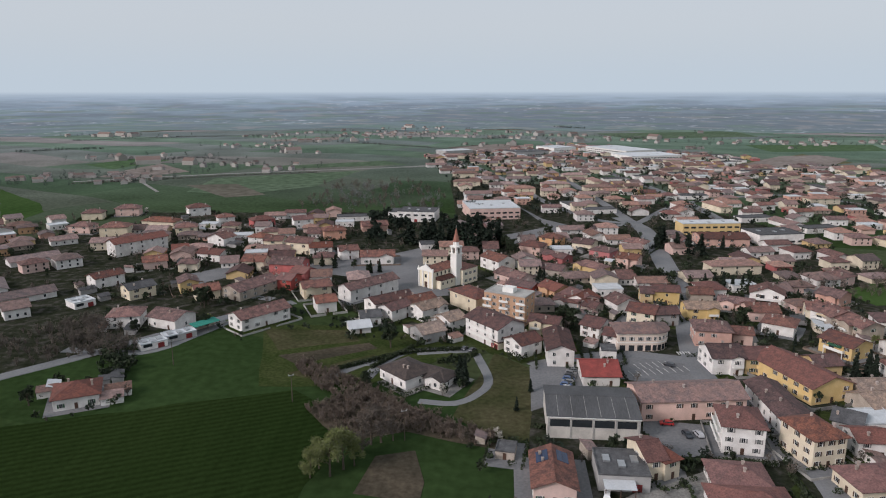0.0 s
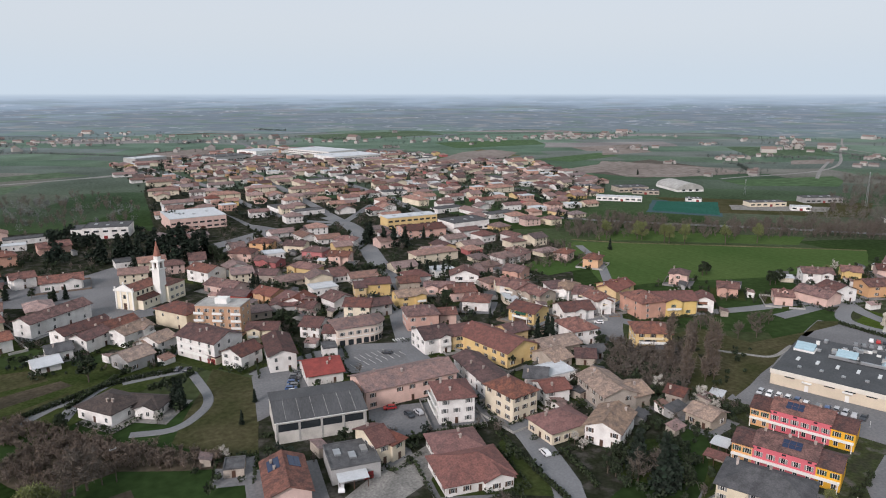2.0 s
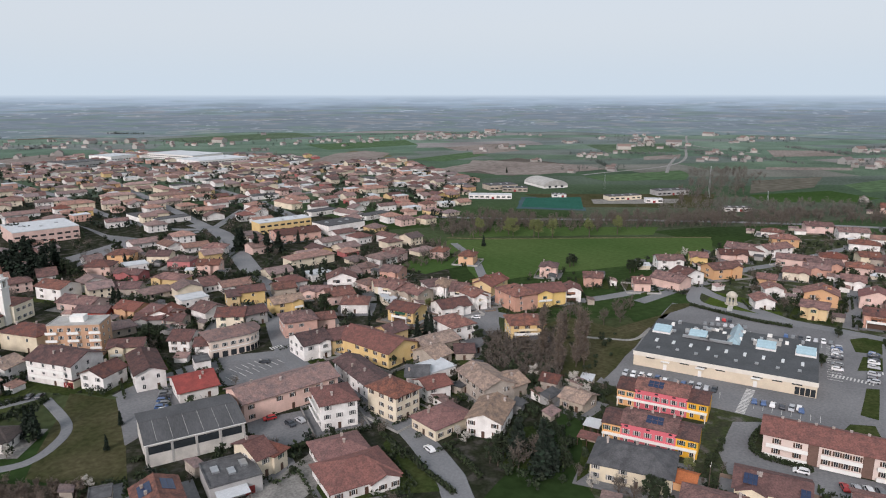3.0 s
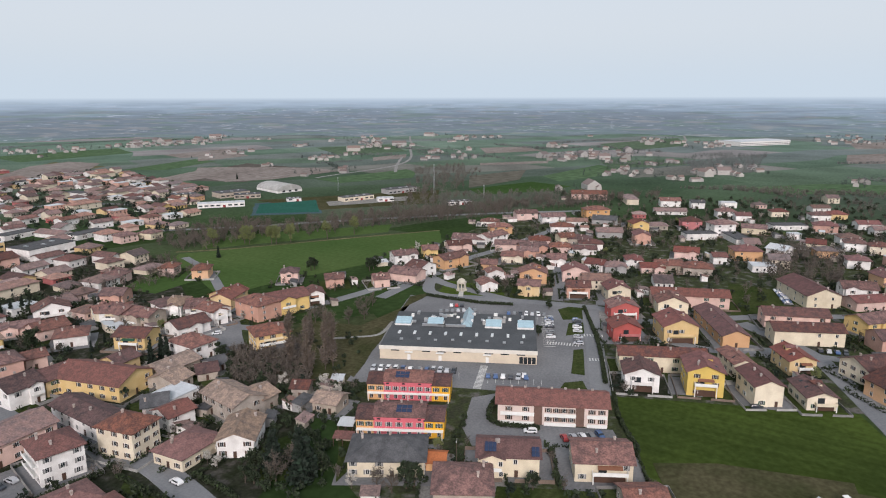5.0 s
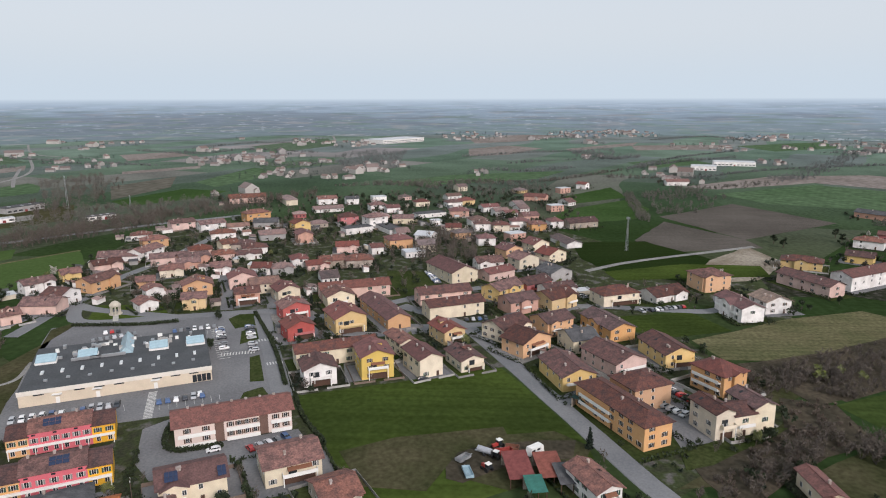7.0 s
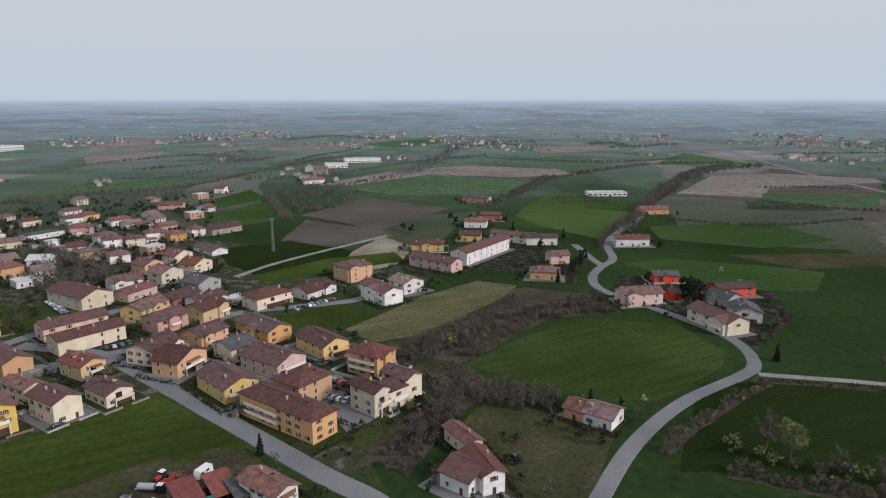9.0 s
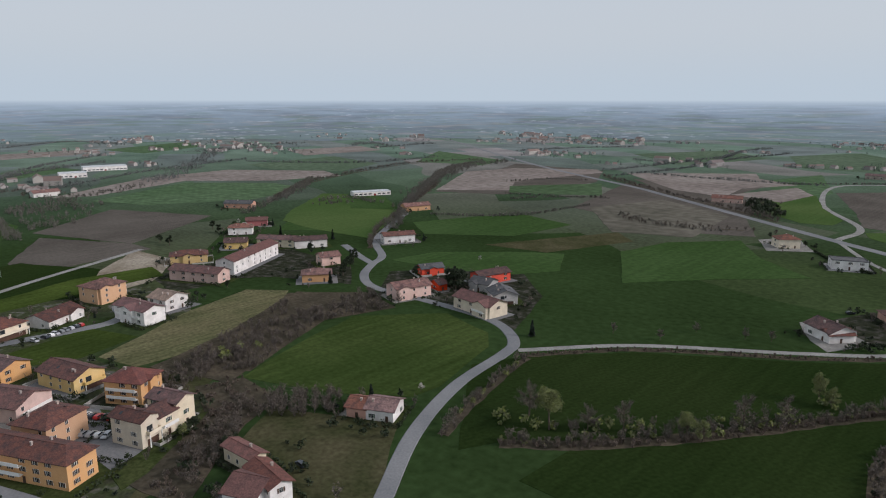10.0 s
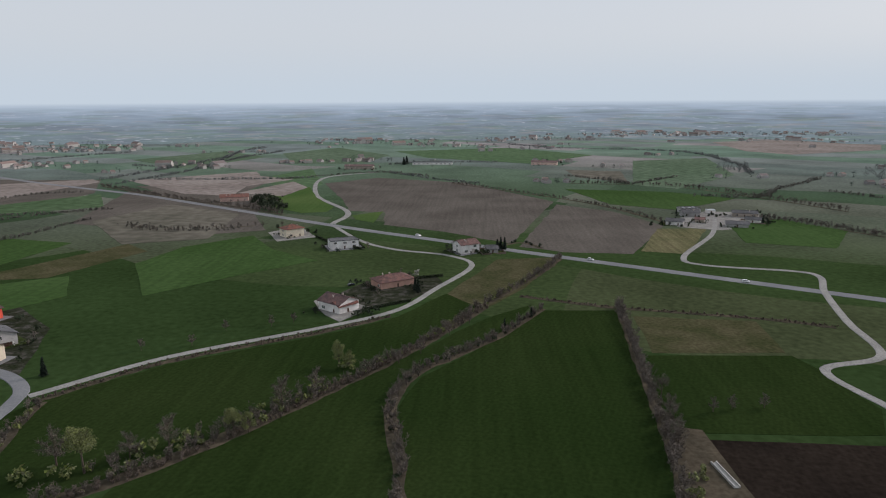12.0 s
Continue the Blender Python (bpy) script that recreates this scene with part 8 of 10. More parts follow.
def row_house(x, y, turn, w, d, solar):
    """A terrace with orange and yellow ends and a taller pink middle."""
    PLAN.append((x, y, w))
    base = holder("terraced_house", pose(x, y, 0, 0, 0, turn))
    tagged(base, "terrace with pink middle, orange and yellow ends, brown tiles", "house", "pink terraces")
    rose = material("deep_pink_plaster", (0.60, 0.14, 0.17), vary=0.1, scale=0.25)
    gold = material("golden_yellow_plaster", (0.70, 0.38, 0.03), vary=0.1, scale=0.25)
    for x0, x1, h, mat in ((-w / 2, -w * 0.3, 5.6, WALL["O"]), (-w * 0.3, w * 0.28, 6.6, rose), (w * 0.28, w / 2, 5.6, gold)):
        ww, cx = x1 - x0, (x0 + x1) / 2
        rm, r = roof_mesh(ww, d, "g", ROOF["d" if h < 6 else "t"], 0.34, 0.35)
        part("wall", wall_mesh(ww, d, h, r, "g", mat), base, pose(cx, 0, 0))
        top = part("roof", rm, base, pose(cx, 0, h))
        n = max(2, round(ww / 2.9))
        for i in range(n):
            px = cx + (i + 0.5) / n * ww - ww / 2
            part("window", WINDOWS["green" if mat is not rose else "grey"], base, pose(px, -d / 2 - 0.01, 3.5))
            part("window", WINDOWS[""], base, pose(px, -d / 2 - 0.01, 0.6))
            if mat is rose and i % 2 == 0:
                part("attic_window", box_mesh("attic_window", PANE, (px - 0.5, px + 0.5, -d / 2 - 0.05, -d / 2 + 0.02, h - 0.95, h - 0.45)), base)
                part("chimney", CHIMNEY_MESH, top, pose(px - cx, d * 0.15, r * 0.7 + 0.1))
            part("window", WINDOWS[""], base, pose(0, 0, 0, 0, 0, 180) @ pose(px, -d / 2 - 0.01, 3.5))
    part("balcony", box_mesh("balcony", WHITE, (-w / 2 + 0.2, w / 2 - 0.2, -d / 2 - 1.5, -d / 2, 2.65, 2.85), (-w / 2 + 0.2, w / 2 - 0.2, -d / 2 - 1.5, -d / 2 - 1.4, 2.85, 3.3)), base, label="long white balcony")
    for i in range(5):
        part("post", box_mesh("post", WHITE, (-0.12, 0.12, -0.12, 0.12, 0, 2.65)), base, pose(-w / 2 + 0.5 + i * (w - 1) / 4, -d / 2 - 1.35, 0))
    for i in range(3):
        for j in range(2):
            part("solar_panel", box_mesh("solar_panel", SOLAR, (-0.75, 0.75, -0.7, 0.7, 0, 0.06)), base, pose(solar * w + i * 1.6, -d * 0.28 + j * 1.5, 6.6 + (d / 2 - d * 0.28 + j * 1.5) * 0.34 + 0.33, 18.8, 0, 0))


def condominium(x, y, turn, w, d):
    """Long two-storey block with white balconies, brown stair recesses and a red roof."""
    PLAN.append((x, y, w))
    base = holder("apartment_building", pose(x, y, 0, 0, 0, turn))
    tagged(base, "long pale pink apartment building with white balconies and red tiles", "apartment building")
    h = 6.8
    rm, r = roof_mesh(w, d, "g", ROOF["r"], 0.36, 0.9)
    part("wall", wall_mesh(w, d, h, r, "g", material("pale_rose_plaster", (0.66, 0.55, 0.50), vary=0.1, scale=0.25)), base)
    top = part("roof", rm, base, pose(0, 0, h))
    recess = material("brown_stair_recess", (0.16, 0.10, 0.08), vary=0.2)
    for px in (-0.13, 0.25):
        part("stair_door", box_mesh("stair_door", recess, (px * w - 1.3, px * w + 1.3, -d / 2 - 0.06, -d / 2 + 0.05, 0, h - 0.3)), base)
    for px, half in ((-0.32, 5.2), (0.0, 2.5), (0.14, 2.4), (0.4, 3.0)):
        for z in (0.6, 3.6):
            part("balcony", box_mesh("balcony", WHITE, (px * w - half, px * w + half, -d / 2 - 1.5, -d / 2, z - 0.15, z), (px * w - half, px * w + half, -d / 2 - 1.5, -d / 2 - 1.4, z, z + 1.0)), base)
            for k in (-0.5, 0.5):
                part("window", WINDOWS["brown"], base, pose(px * w + k * half, -d / 2 - 0.01, z + 0.7))
    for i in range(7):
        part("chimney", CHIMNEY_MESH, top, pose((i - 3) * w / 8, 0.9, r * 0.8))
        part("window", WINDOWS[""], base, pose(0, 0, 0, 0, 0, 180) @ pose((i - 3) * w / 8, -d / 2 - 0.01, 4))


def apartment_block(x, y, turn, w, d, h):
    """Four-storey orange block with white balcony bands and a flat grey roof."""
    PLAN.append((x, y, w))
    base = holder("apartment_building", pose(x, y, 0, 0, 0, turn))
    tagged(base, "four-storey orange apartment block with white balconies and flat roof", "apartment building")
    part("wall", wall_mesh(w, d, h, 0, "f", material("ochre_brick_wall", (0.50, 0.31, 0.20), vary=0.15, scale=0.3)), base)
    top = part("roof", roof_mesh(w, d, "f", CONCRETE)[0], base, pose(0, 0, h))
    part("stair_house", box_mesh("stair_house", WHITE, (-2.6, 2.6, -2, 2, 0.1, 2.4)), top)
    for s in range(4):
        z = s * 3.1 + 0.5
        for px in (-0.41, 0.0, 0.41):
            part("balcony", box_mesh("balcony", WHITE, (px * w - 2.1, px * w + 2.1, -d / 2 - 1.2, -d / 2, z - 0.12, z + 0.05), (px * w - 2.1, px * w + 2.1, -d / 2 - 1.2, -d / 2 - 1.1, z + 0.05, z + 0.95)), base)
        for i in range(6):
            part("window", WINDOWS["grey" if i % 2 else ""], base, pose((i + 0.5) / 6 * w - w / 2, -d / 2 - 0.01, z + 0.7))
        for i in range(2):
            part("window", WINDOWS[""], base, pose(0, 0, 0, 0, 0, 90) @ pose((i - 0.5) * d / 2.2, -w / 2 - 0.01, z + 0.7))


def arched_hall(x, y, turn, w, d, h):
    """White barrel-vaulted sports hall."""
    PLAN.append((x, y, d))
    base = holder("sports_hall", pose(x, y, 0, 0, 0, turn))
    tagged(base, "white sports hall with a grey barrel-vaulted roof", "sports hall")
    n, v, f = 18, [], []
    for y0 in (-d / 2, d / 2):
        for i in range(n + 1):
            a = math.pi * i / n
            v.append((-w / 2 * math.cos(a), y0, 2.0 + (h - 2) * math.sin(a)))
    for i in range(n):
        f.append((i, i + 1, n + 2 + i, n + 1 + i))
    f += [tuple(range(n + 1))[::-1], tuple(range(n + 1, 2 * n + 2))]
    part("vault", mesh("vault", v, f, CONCRETE), base)
    part("wall", box_mesh("wall", WALL["W"], (-w / 2, w / 2, -d / 2 + 0.05, d / 2 - 0.05, -0.3, 2.3)), base)
    for px in (-0.25, 0, 0.25):
        part("window", box_mesh("window", PANE, (px * w - 1.6, px * w + 1.6, -d / 2 - 0.05, -d / 2 + 0.2, 0.6, 2.6)), base)


def garage_row(x, y, turn, w, d, n):
    """A low flat-roofed row of garages with dark red doors; x, y: the middle of the front."""
    a = radians(turn)
    cx, cy = x - math.sin(a) * d / 2, y + math.cos(a) * d / 2
    PLAN.append((cx, cy, w * 0.6))
    base = holder("garage_row", pose(cx, cy, 0, 0, 0, turn))
    tagged(base, "low row of garages with dark red doors and a brown roof", "garage")
    part("wall", wall_mesh(w, d, 2.7, 0, "f", WALL["C"]), base)
    part("roof", roof_mesh(w, d, "f", ROOF["d"])[0], base, pose(0, 0, 2.7))
    for i in range(n):
        part("garage_door", box_mesh("garage_door", REDDOOR, (-0.42 * w / n, 0.42 * w / n, -0.06, 0.02, 0, 2.2)), base, pose((i + 0.5) / n * w - w / 2, -d / 2 - 0.01, 0))


def corner_building(x, y, turn, w, d, h, r):
    """A two-storey corner building: a rounded front corner over a shop arcade, hipped tile roof."""
    PLAN.append((x, y, w))
    base = holder("corner_building", pose(x, y, 0, 0, 0, turn))
    tagged(base, "cream corner building with a rounded front and ground-floor shops", "building", "large buildings")
    ring = [(-w / 2, d / 2), (-w / 2, -d / 2), (-w / 6, -d / 2)]
    ring += [(w / 2 - r + r * math.sin(k * math.pi / 12), -d / 2 + r - r * math.cos(k * math.pi / 12)) for k in range(7)] + [(w / 2, d / 2)]
    n = len(ring)

    def skin(grow, z0, z1):
        q = [(px * grow, py * grow) for px, py in ring]
        v = [(px, py, z0) for px, py in q] + [(px, py, z1) for px, py in q]
        f = [(i, (i + 1) % n, n + (i + 1) % n, n + i) for i in range(n)] + [tuple(range(n))[::-1], tuple(range(n, 2 * n))]
        return v, f
    plaster = material("pale_rose_render", (0.66, 0.55, 0.47), vary=0.12, scale=0.3)
    part("wall", mesh("wall", *skin(1.0, -0.3, h), plaster), base)
    part("string_course", mesh("string_course", *skin(1.015, h * 0.46, h * 0.46 + 0.3), WHITE), base)
    part("cornice", mesh("cornice", *skin(1.03, h - 0.35, h), WHITE), base)
    v = [(px * 1.08, py * 1.08, h - 0.1) for px, py in ring] + [(px * 1.08, py * 1.08, h + 0.12) for px, py in ring]
    v += [(-w * 0.22, 0, h + d * 0.19), (w * 0.2, 0, h + d * 0.19)]
    f = [(i, (i + 1) % n, n + (i + 1) % n, n + i) for i in range(n)] + [tuple(range(n))[::-1]]
    for i in range(n):
        j = (i + 1) % n
        pa, pb = (2 * n if (ring[i][0] < 0) else 2 * n + 1), (2 * n if (ring[j][0] < 0) else 2 * n + 1)
        f.append((n + i, n + j, pb) if pa == pb else (n + i, n + j, pb, pa))
    top = part("roof", mesh("roof", v, f, ROOF["n"]), base)
    for px in (-0.2, 0.1):
        part("chimney", CHIMNEY_MESH, top, pose(px * w, 1.2, h + d * 0.14))
    for i in range(1, n - 1):
        (ax, ay), (bx, by) = ring[i], ring[i + 1]
        span = math.hypot(bx - ax, by - ay)
        count = max(1, round(span / 2.9))
        for k in range(count):
            t = (k + 0.5) / count
            at = pose(ax + (bx - ax) * t, ay + (by - ay) * t, 0, 0, 0, math.degrees(math.atan2(by - ay, bx - ax)))
            part("window", WINDOWS["grey" if span > 4 else ""], base, at @ pose(0, -0.02, h * 0.6))
            half = min(1.1, span / count * 0.4)
            part("shop_window", box_mesh("shop_window", PANE, (-half, half, -0.06, 0.03, 0.2, 2.5)), base, at)


def shrine(x, y, turn):
    """A small round stone chapel with open arches and a shallow dome on the green by the road."""
    base = holder("shrine", pose(x, y, 0, 0, 0, turn))
    tagged(base, "small round stone shrine with a dome beside the road", "shrine")
    PLAN.append((x, y, 8))
    stone = material("pale_shrine_stone", (0.50, 0.46, 0.38), vary=0.2)
    v, f = [], []
    stick(v, f, (0, 0, -0.2), (0, 0, 0.4), 3.0, 3.0, 20)
    part("plinth", mesh("plinth", v, f, stone), base)
    for i in range(8):
        a = i * math.pi / 4
        v, f = [], []
        stick(v, f, (2.1 * math.cos(a), 2.1 * math.sin(a), 0.4), (2.1 * math.cos(a), 2.1 * math.sin(a), 4.0), 0.32, 0.28, 8)
        part("column", mesh("column", v, f, stone), base)
    for name, z0, z1, r0, r1 in (("ring_beam", 4.0, 4.8, 2.6, 2.6), ("dome", 4.8, 6.0, 2.4, 1.5), ("dome_cap", 6.0, 6.6, 1.5, 0.2)):
        v, f = [], []
        stick(v, f, (0, 0, z0), (0, 0, z1), r0, r1, 20)
        part(name, mesh(name, v, f, stone), base)
    part("path", box_mesh("path", material("pale_path_stone", (0.45, 0.43, 0.39), vary=0.2), (-1.2, 1.2, -12, -2.9, -0.1, 0.16)), base)


def placed(maker, mid, turn, d, *size):
    """Sets a building with the middle of its front wall at mid, its depth going back."""
    a = radians(turn)
    return maker(mid[0] - math.sin(a) * d / 2, mid[1] + math.cos(a) * d / 2, turn, *size)


church(-9.0, 336.5, -43)
garage_row(15.7, 258.1, -57, 21.7, 6, 7)
corner_building(79.2, 254.4, 0, 21.4, 13, 7.4, 8)
placed(supermarket, (209.8, 123.6), -64.5, 44, 60.8, 44, 5.1)
placed(workshop, (43.9, 179.2), -5.2, 21, 26.7, 21, 7.0)
placed(row_house, (149.9, 107.8), -62, 10.5, 26.5, 10.5, -0.02)
placed(row_house, (172.0, 120.1), -62.8, 10.5, 28.0, 10.5, -0.14)
placed(condominium, (181.1, 72.1), -64.5, 12, 33.8, 12)
placed(apartment_block, (26.7, 281.1), -30, 11, 19.5, 11, 13.0)
placed(arched_hall, (523.4, 521.5), -15, 46, 30, 46, 8.5)
shrine(295.6, 172.3, -62)
hall(39.0, 546.6, 7, 40.8, 40, 9, "P", "w")
hall(-24.8, 529.5, -6, 35.1, 18, 7, "W", "g")
hall(190.3, 475.0, 3, 41.8, 14, 8, "Y", "w")
house(185.3, 439.2, -2, 31, 20, 6, "g", "S", "d")
hall(223.1, 446.3, 8, 32.0, 22, 7, "W", "g")
hall(293.0, 1123.1, -65, 105.5, 60, 8, "W", "w")
hall(303.4, 1011.2, 15, 83.4, 60, 8, "W", "w")
hall(132.8, 1085.2, 25, 60.1, 40, 7, "G", "g")
hall(194.3, 1166.9, 29, 46.7, 50, 7, "W", "w")
hall(18.1, 1101.0, 33, 51.5, 30, 7, "G", "w")
hall(518.4, 426.0, -19, 34.7, 12, 4, "C", "g")
hall(583.9, 420.1, -19, 36.9, 14, 5, "G", "g")
hall(470.8, 553.4, -15, 32.5, 20, 5, "T", "g")
hall(1578.6, 205.6, -35, 140.9, 60, 9, "W", "w")
hall(46.6, 159.2, -5, 13.0, 13, 4.5, "G", "g")
hall(-173.0, 306.5, 51, 9.6, 10, 3, "W", "w")
hall(-195.3, -621.5, -169, 17.6, 12, 4, "G", "g")
hall(-19.5, 528.3, -10, 29.6, 22, 8, "W", "g")
hall(556.8, -475.6, -114, 41.5, 14, 4, "W", "w")
hall(1044.6, -379.4, -103, 58.4, 24, 6, "W", "w")
hall(978.6, -313.9, -104, 33.1, 24, 6, "W", "w")
hall(-116.4, 253.2, 40, 10.2, 6, 2.6, "W", "w")
hall(-109.5, 263.0, 40, 12.7, 6, 2.6, "G", "w")
hall(526.7, 395.9, -40, 16, 8, 3.5, "W", "w")
hall(545.9, 323.1, -40, 22, 9, 3.5, "W", "g")
hall(418.4, 506.1, -40, 42, 10, 4, "W", "w")
hall(471.8, 530.3, -40, 26, 12, 4, "T", "g")
hall(432.6, 579.7, -40, 24, 14, 5, "C", "g")
hall(479.6, 473.2, -40, 14, 8, 3, "W", "g")
garage_row(43.5, 233.8, -4, 7.5, 3, 2)

# ---- plots and garden trees ----
for hx, hy, ht, hw, hd in HOUSES:
    if math.hypot(hx, hy) < 620:
        yard(hx, hy, ht, hw, hd)
GARDEN_KINDS = ("conifer", "evergreen", "evergreen", "bare", "bare", "bare", "blossom", "budding")
for hx, hy, ht, hw, hd in HOUSES:
    for _ in range(2):
        a, r = garden.uniform(0, 2 * math.pi), max(hw, hd) * 0.62 + garden.uniform(2, 7)
        gx, gy = hx + r * math.cos(a), hy + r * math.sin(a)
        if garden.random() < 0.5 and clear_of_things(gx, gy, 1.0):
            tree(garden.choice(GARDEN_KINDS), gx, gy, garden.uniform(3.5, 8))

# ---- the older town to the north: small houses street by street ----
TOWN = [(14, 532), (5, 777), (-29, 1053), (231, 1286), (422, 1078), (544, 860), (489, 613), (352, 468), (292, 419), (257, 445), (196, 481), (147, 498), (80, 538)]
far_rng = random.Random(12)
FAR = []
for i in range(30):
    long = i % 10 == 0
    fw, fd, fh = far_rng.uniform(22, 32) if long else far_rng.uniform(10, 16), far_rng.uniform(9, 13), far_rng.choice((3.0, 3.2, 3.6, 4.8, 5.4))
    fk = far_rng.choice("gghhhhx") if i % 9 else "f"
    wc, rc = "WWCWPCYWTSCWOPWYCRWP"[i % 20], far_rng.choice("gw") if fk == "f" else far_rng.choice("bbbnntdr")
    spin, rw, rd = (90, fd, fw) if fk == "x" else (0, fw, fd)
    kk = fk if fk in "hf" else "g"
    fr, fridge = roof_mesh(rw, rd, kk, ROOF[rc], 0.36)
    FAR.append((wall_mesh(rw, rd, fh, fridge, kk, WALL[wc]), fr, fh, fw, fd, wc, rc, fk, rw, rd))


NORTH_V, NORTH_F, NORTH_M, NORTH_MATS = [], [], [], []


def joined(me, m):
    """Adds a mesh, moved by m, to the joined far houses."""
    k = len(NORTH_V)
    NORTH_V.extend(m @ q.co for q in me.vertices)
    mat = me.materials[0]
    if mat not in NORTH_MATS:
        NORTH_MATS.append(mat)
    for p in me.polygons:
        NORTH_F.append([k + i for i in p.vertices])
        NORTH_M.append(NORTH_MATS.index(mat))


def far_house(x, y, turn, single):
    wm, rm, h, w, d, wc, rc, fk, rw, rd = far_rng.choice(FAR)
    PLAN.append((x, y, max(w, d)))
    at = pose(x, y, 0, 0, 0, turn)
    if single:
        body = new("townhouse", wm)
        body.matrix_basis = at
        part("roof", rm, body, pose(0, 0, h))
        tagged(body, "%s townhouse with a %s" % (COLOUR[wc], "flat roof" if fk == "f" else TILES[rc]), "house", "old town houses")
    else:
        joined(wm, at)
        joined(rm, at @ pose(0, 0, h))
    if math.hypot(x, y) < 760:
        for px in (-0.3, 0.0, 0.3):
            for z in (1.0, h - 2.1) if h > 5 else (1.0,):
                joined(PANE_MESH, at @ pose(px * rw, -rd / 2 - 0.01, z))


# the older quarters, their gardens and the squares that stay open
WEST = [(-94, 342), (-33, 300), (30, 300), (100, 290), (190, 300), (240, 330), (257, 360), (250, 440), (150, 500), (14, 532), (-60, 560), (-230, 500), (-230, 420)]
EAST = [(300, 150), (330, 60), (400, -60), (560, -60), (600, 60), (520, 190), (430, 230), (350, 200)]
OUTSKIRTS = [(508, 205), (650, 201), (766, 17), (728, -102), (549, -80), (547, 10), (535, 100)]
FRINGE = [(-364, 503), (-297, 531), (-214, 383), (-188, 303), (-188, 269), (-222, 291)]
SQUARES = [
    [(-43, 378), (-14, 380), (10, 328), (9, 310), (-13, 314), (-38, 319)],
    [(57, 605), (83, 596), (103, 500), (89, 471), (44, 448), (35, 464), (44, 521)],
    [(-80, 377), (-56, 386), (-14, 428), (-3, 412), (-9, 371), (-33, 349), (-59, 361)],
    [(-170, 271), (-109, 261), (-100, 296), (-42, 285), (-23, 292), (-17, 210), (-125, 192)],
    [(-99, 402), (25, 886), (13, 462), (-30, 398)],
    [(72, 413), (80, 366), (100, 366), (104, 393)],
]
LOOSE = []
singles = 0
for area, tilt, darts, gap in ((TOWN, 5, 2400, 5.0), (WEST, 5, 800, 5.0), (EAST, -65, 90, 8.0), (OUTSKIRTS, -60, 70, 14.0), (FRINGE, 40, 160, 7.0)):
    xs, ys = [q[0] for q in area], [q[1] for q in area]
    for _ in range(darts):
        fx, fy = far_rng.uniform(min(xs), max(xs)), far_rng.uniform(min(ys), max(ys))
        if inside((fx, fy), area) and all(math.hypot(fx - a, fy - b) > 13.5 for a, b in LOOSE) and not any(inside((fx, fy), q) for q in SQUARES) and clear_of_things(fx, fy, gap):
            near = singles < 80 and math.hypot(fx, fy) < 700
            singles += near
            LOOSE.append((fx, fy))
            far_house(fx, fy, tilt + far_rng.choice((0, 0, 0, 90)) + far_rng.uniform(-7, 7), near)
tagged(new("north_town_houses", mesh("north_town_houses", NORTH_V, NORTH_F, NORTH_MATS, NORTH_M)), "dense quarter of pale plastered houses with brown tile roofs", "houses", kind="stuff")
for shade, share, low, high in (("conifer", 1100, 4, 9), ("evergreen", 1300, 2.5, 7.5), ("bare", 900, 3.5, 8), ("hedge", 800, 1.5, 3.5)):
    v, f = [], []
    for _ in range(share):
        fx, fy = far_rng.uniform(-40, 550), far_rng.uniform(400, 1100)
        if inside((fx, fy), TOWN) and clear_of_things(fx, fy, 0.3):
            clump(shade, v, f, far_rng, fx, fy, far_rng.uniform(low, high), 0.8)
    tagged(new("garden_trees", mesh("garden_trees", v, f, LEAF[shade])), "dark trees and shrubs between the town houses", "trees", kind="stuff")

def crown_clump(v, f, rnd, x, y, h, wide=0.42):
    """A far tree: a ragged crown of fine twigs over a few stems."""
    lean = rnd.uniform(-0.1, 0.1) * h
    for k in range(2):
        stick(v, f, (x + rnd.uniform(-0.3, 0.3), y, -0.1), (x + lean + rnd.uniform(-0.2, 0.2) * h, y + rnd.uniform(-0.2, 0.2) * h, h * 0.8), 0.10, 0.04, 3)
    leaf_quads(v, f, rnd, (x + lean, y, h * 0.58), (h * wide, h * wide, h * 0.42), 26, 0.026 * h + 0.20)
    leaf_quads(v, f, rnd, (x, y, h * 0.2), (h * wide * 1.1, h * wide * 1.1, h * 0.22), 18, 0.026 * h + 0.2)


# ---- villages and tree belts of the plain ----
# wall and roof colours dulled and greyed to stand for distance haze
VILLAGE_WALL = material("haze_dulled_plaster", (0.35, 0.33, 0.31), vary=0.15, scale=0.05, island=0.3)
VILLAGE_ROOF = material("haze_greyed_tiles", (0.175, 0.134, 0.122), vary=0.15, scale=0.05, island=0.25)


VILLAGE_GREEN = [], []


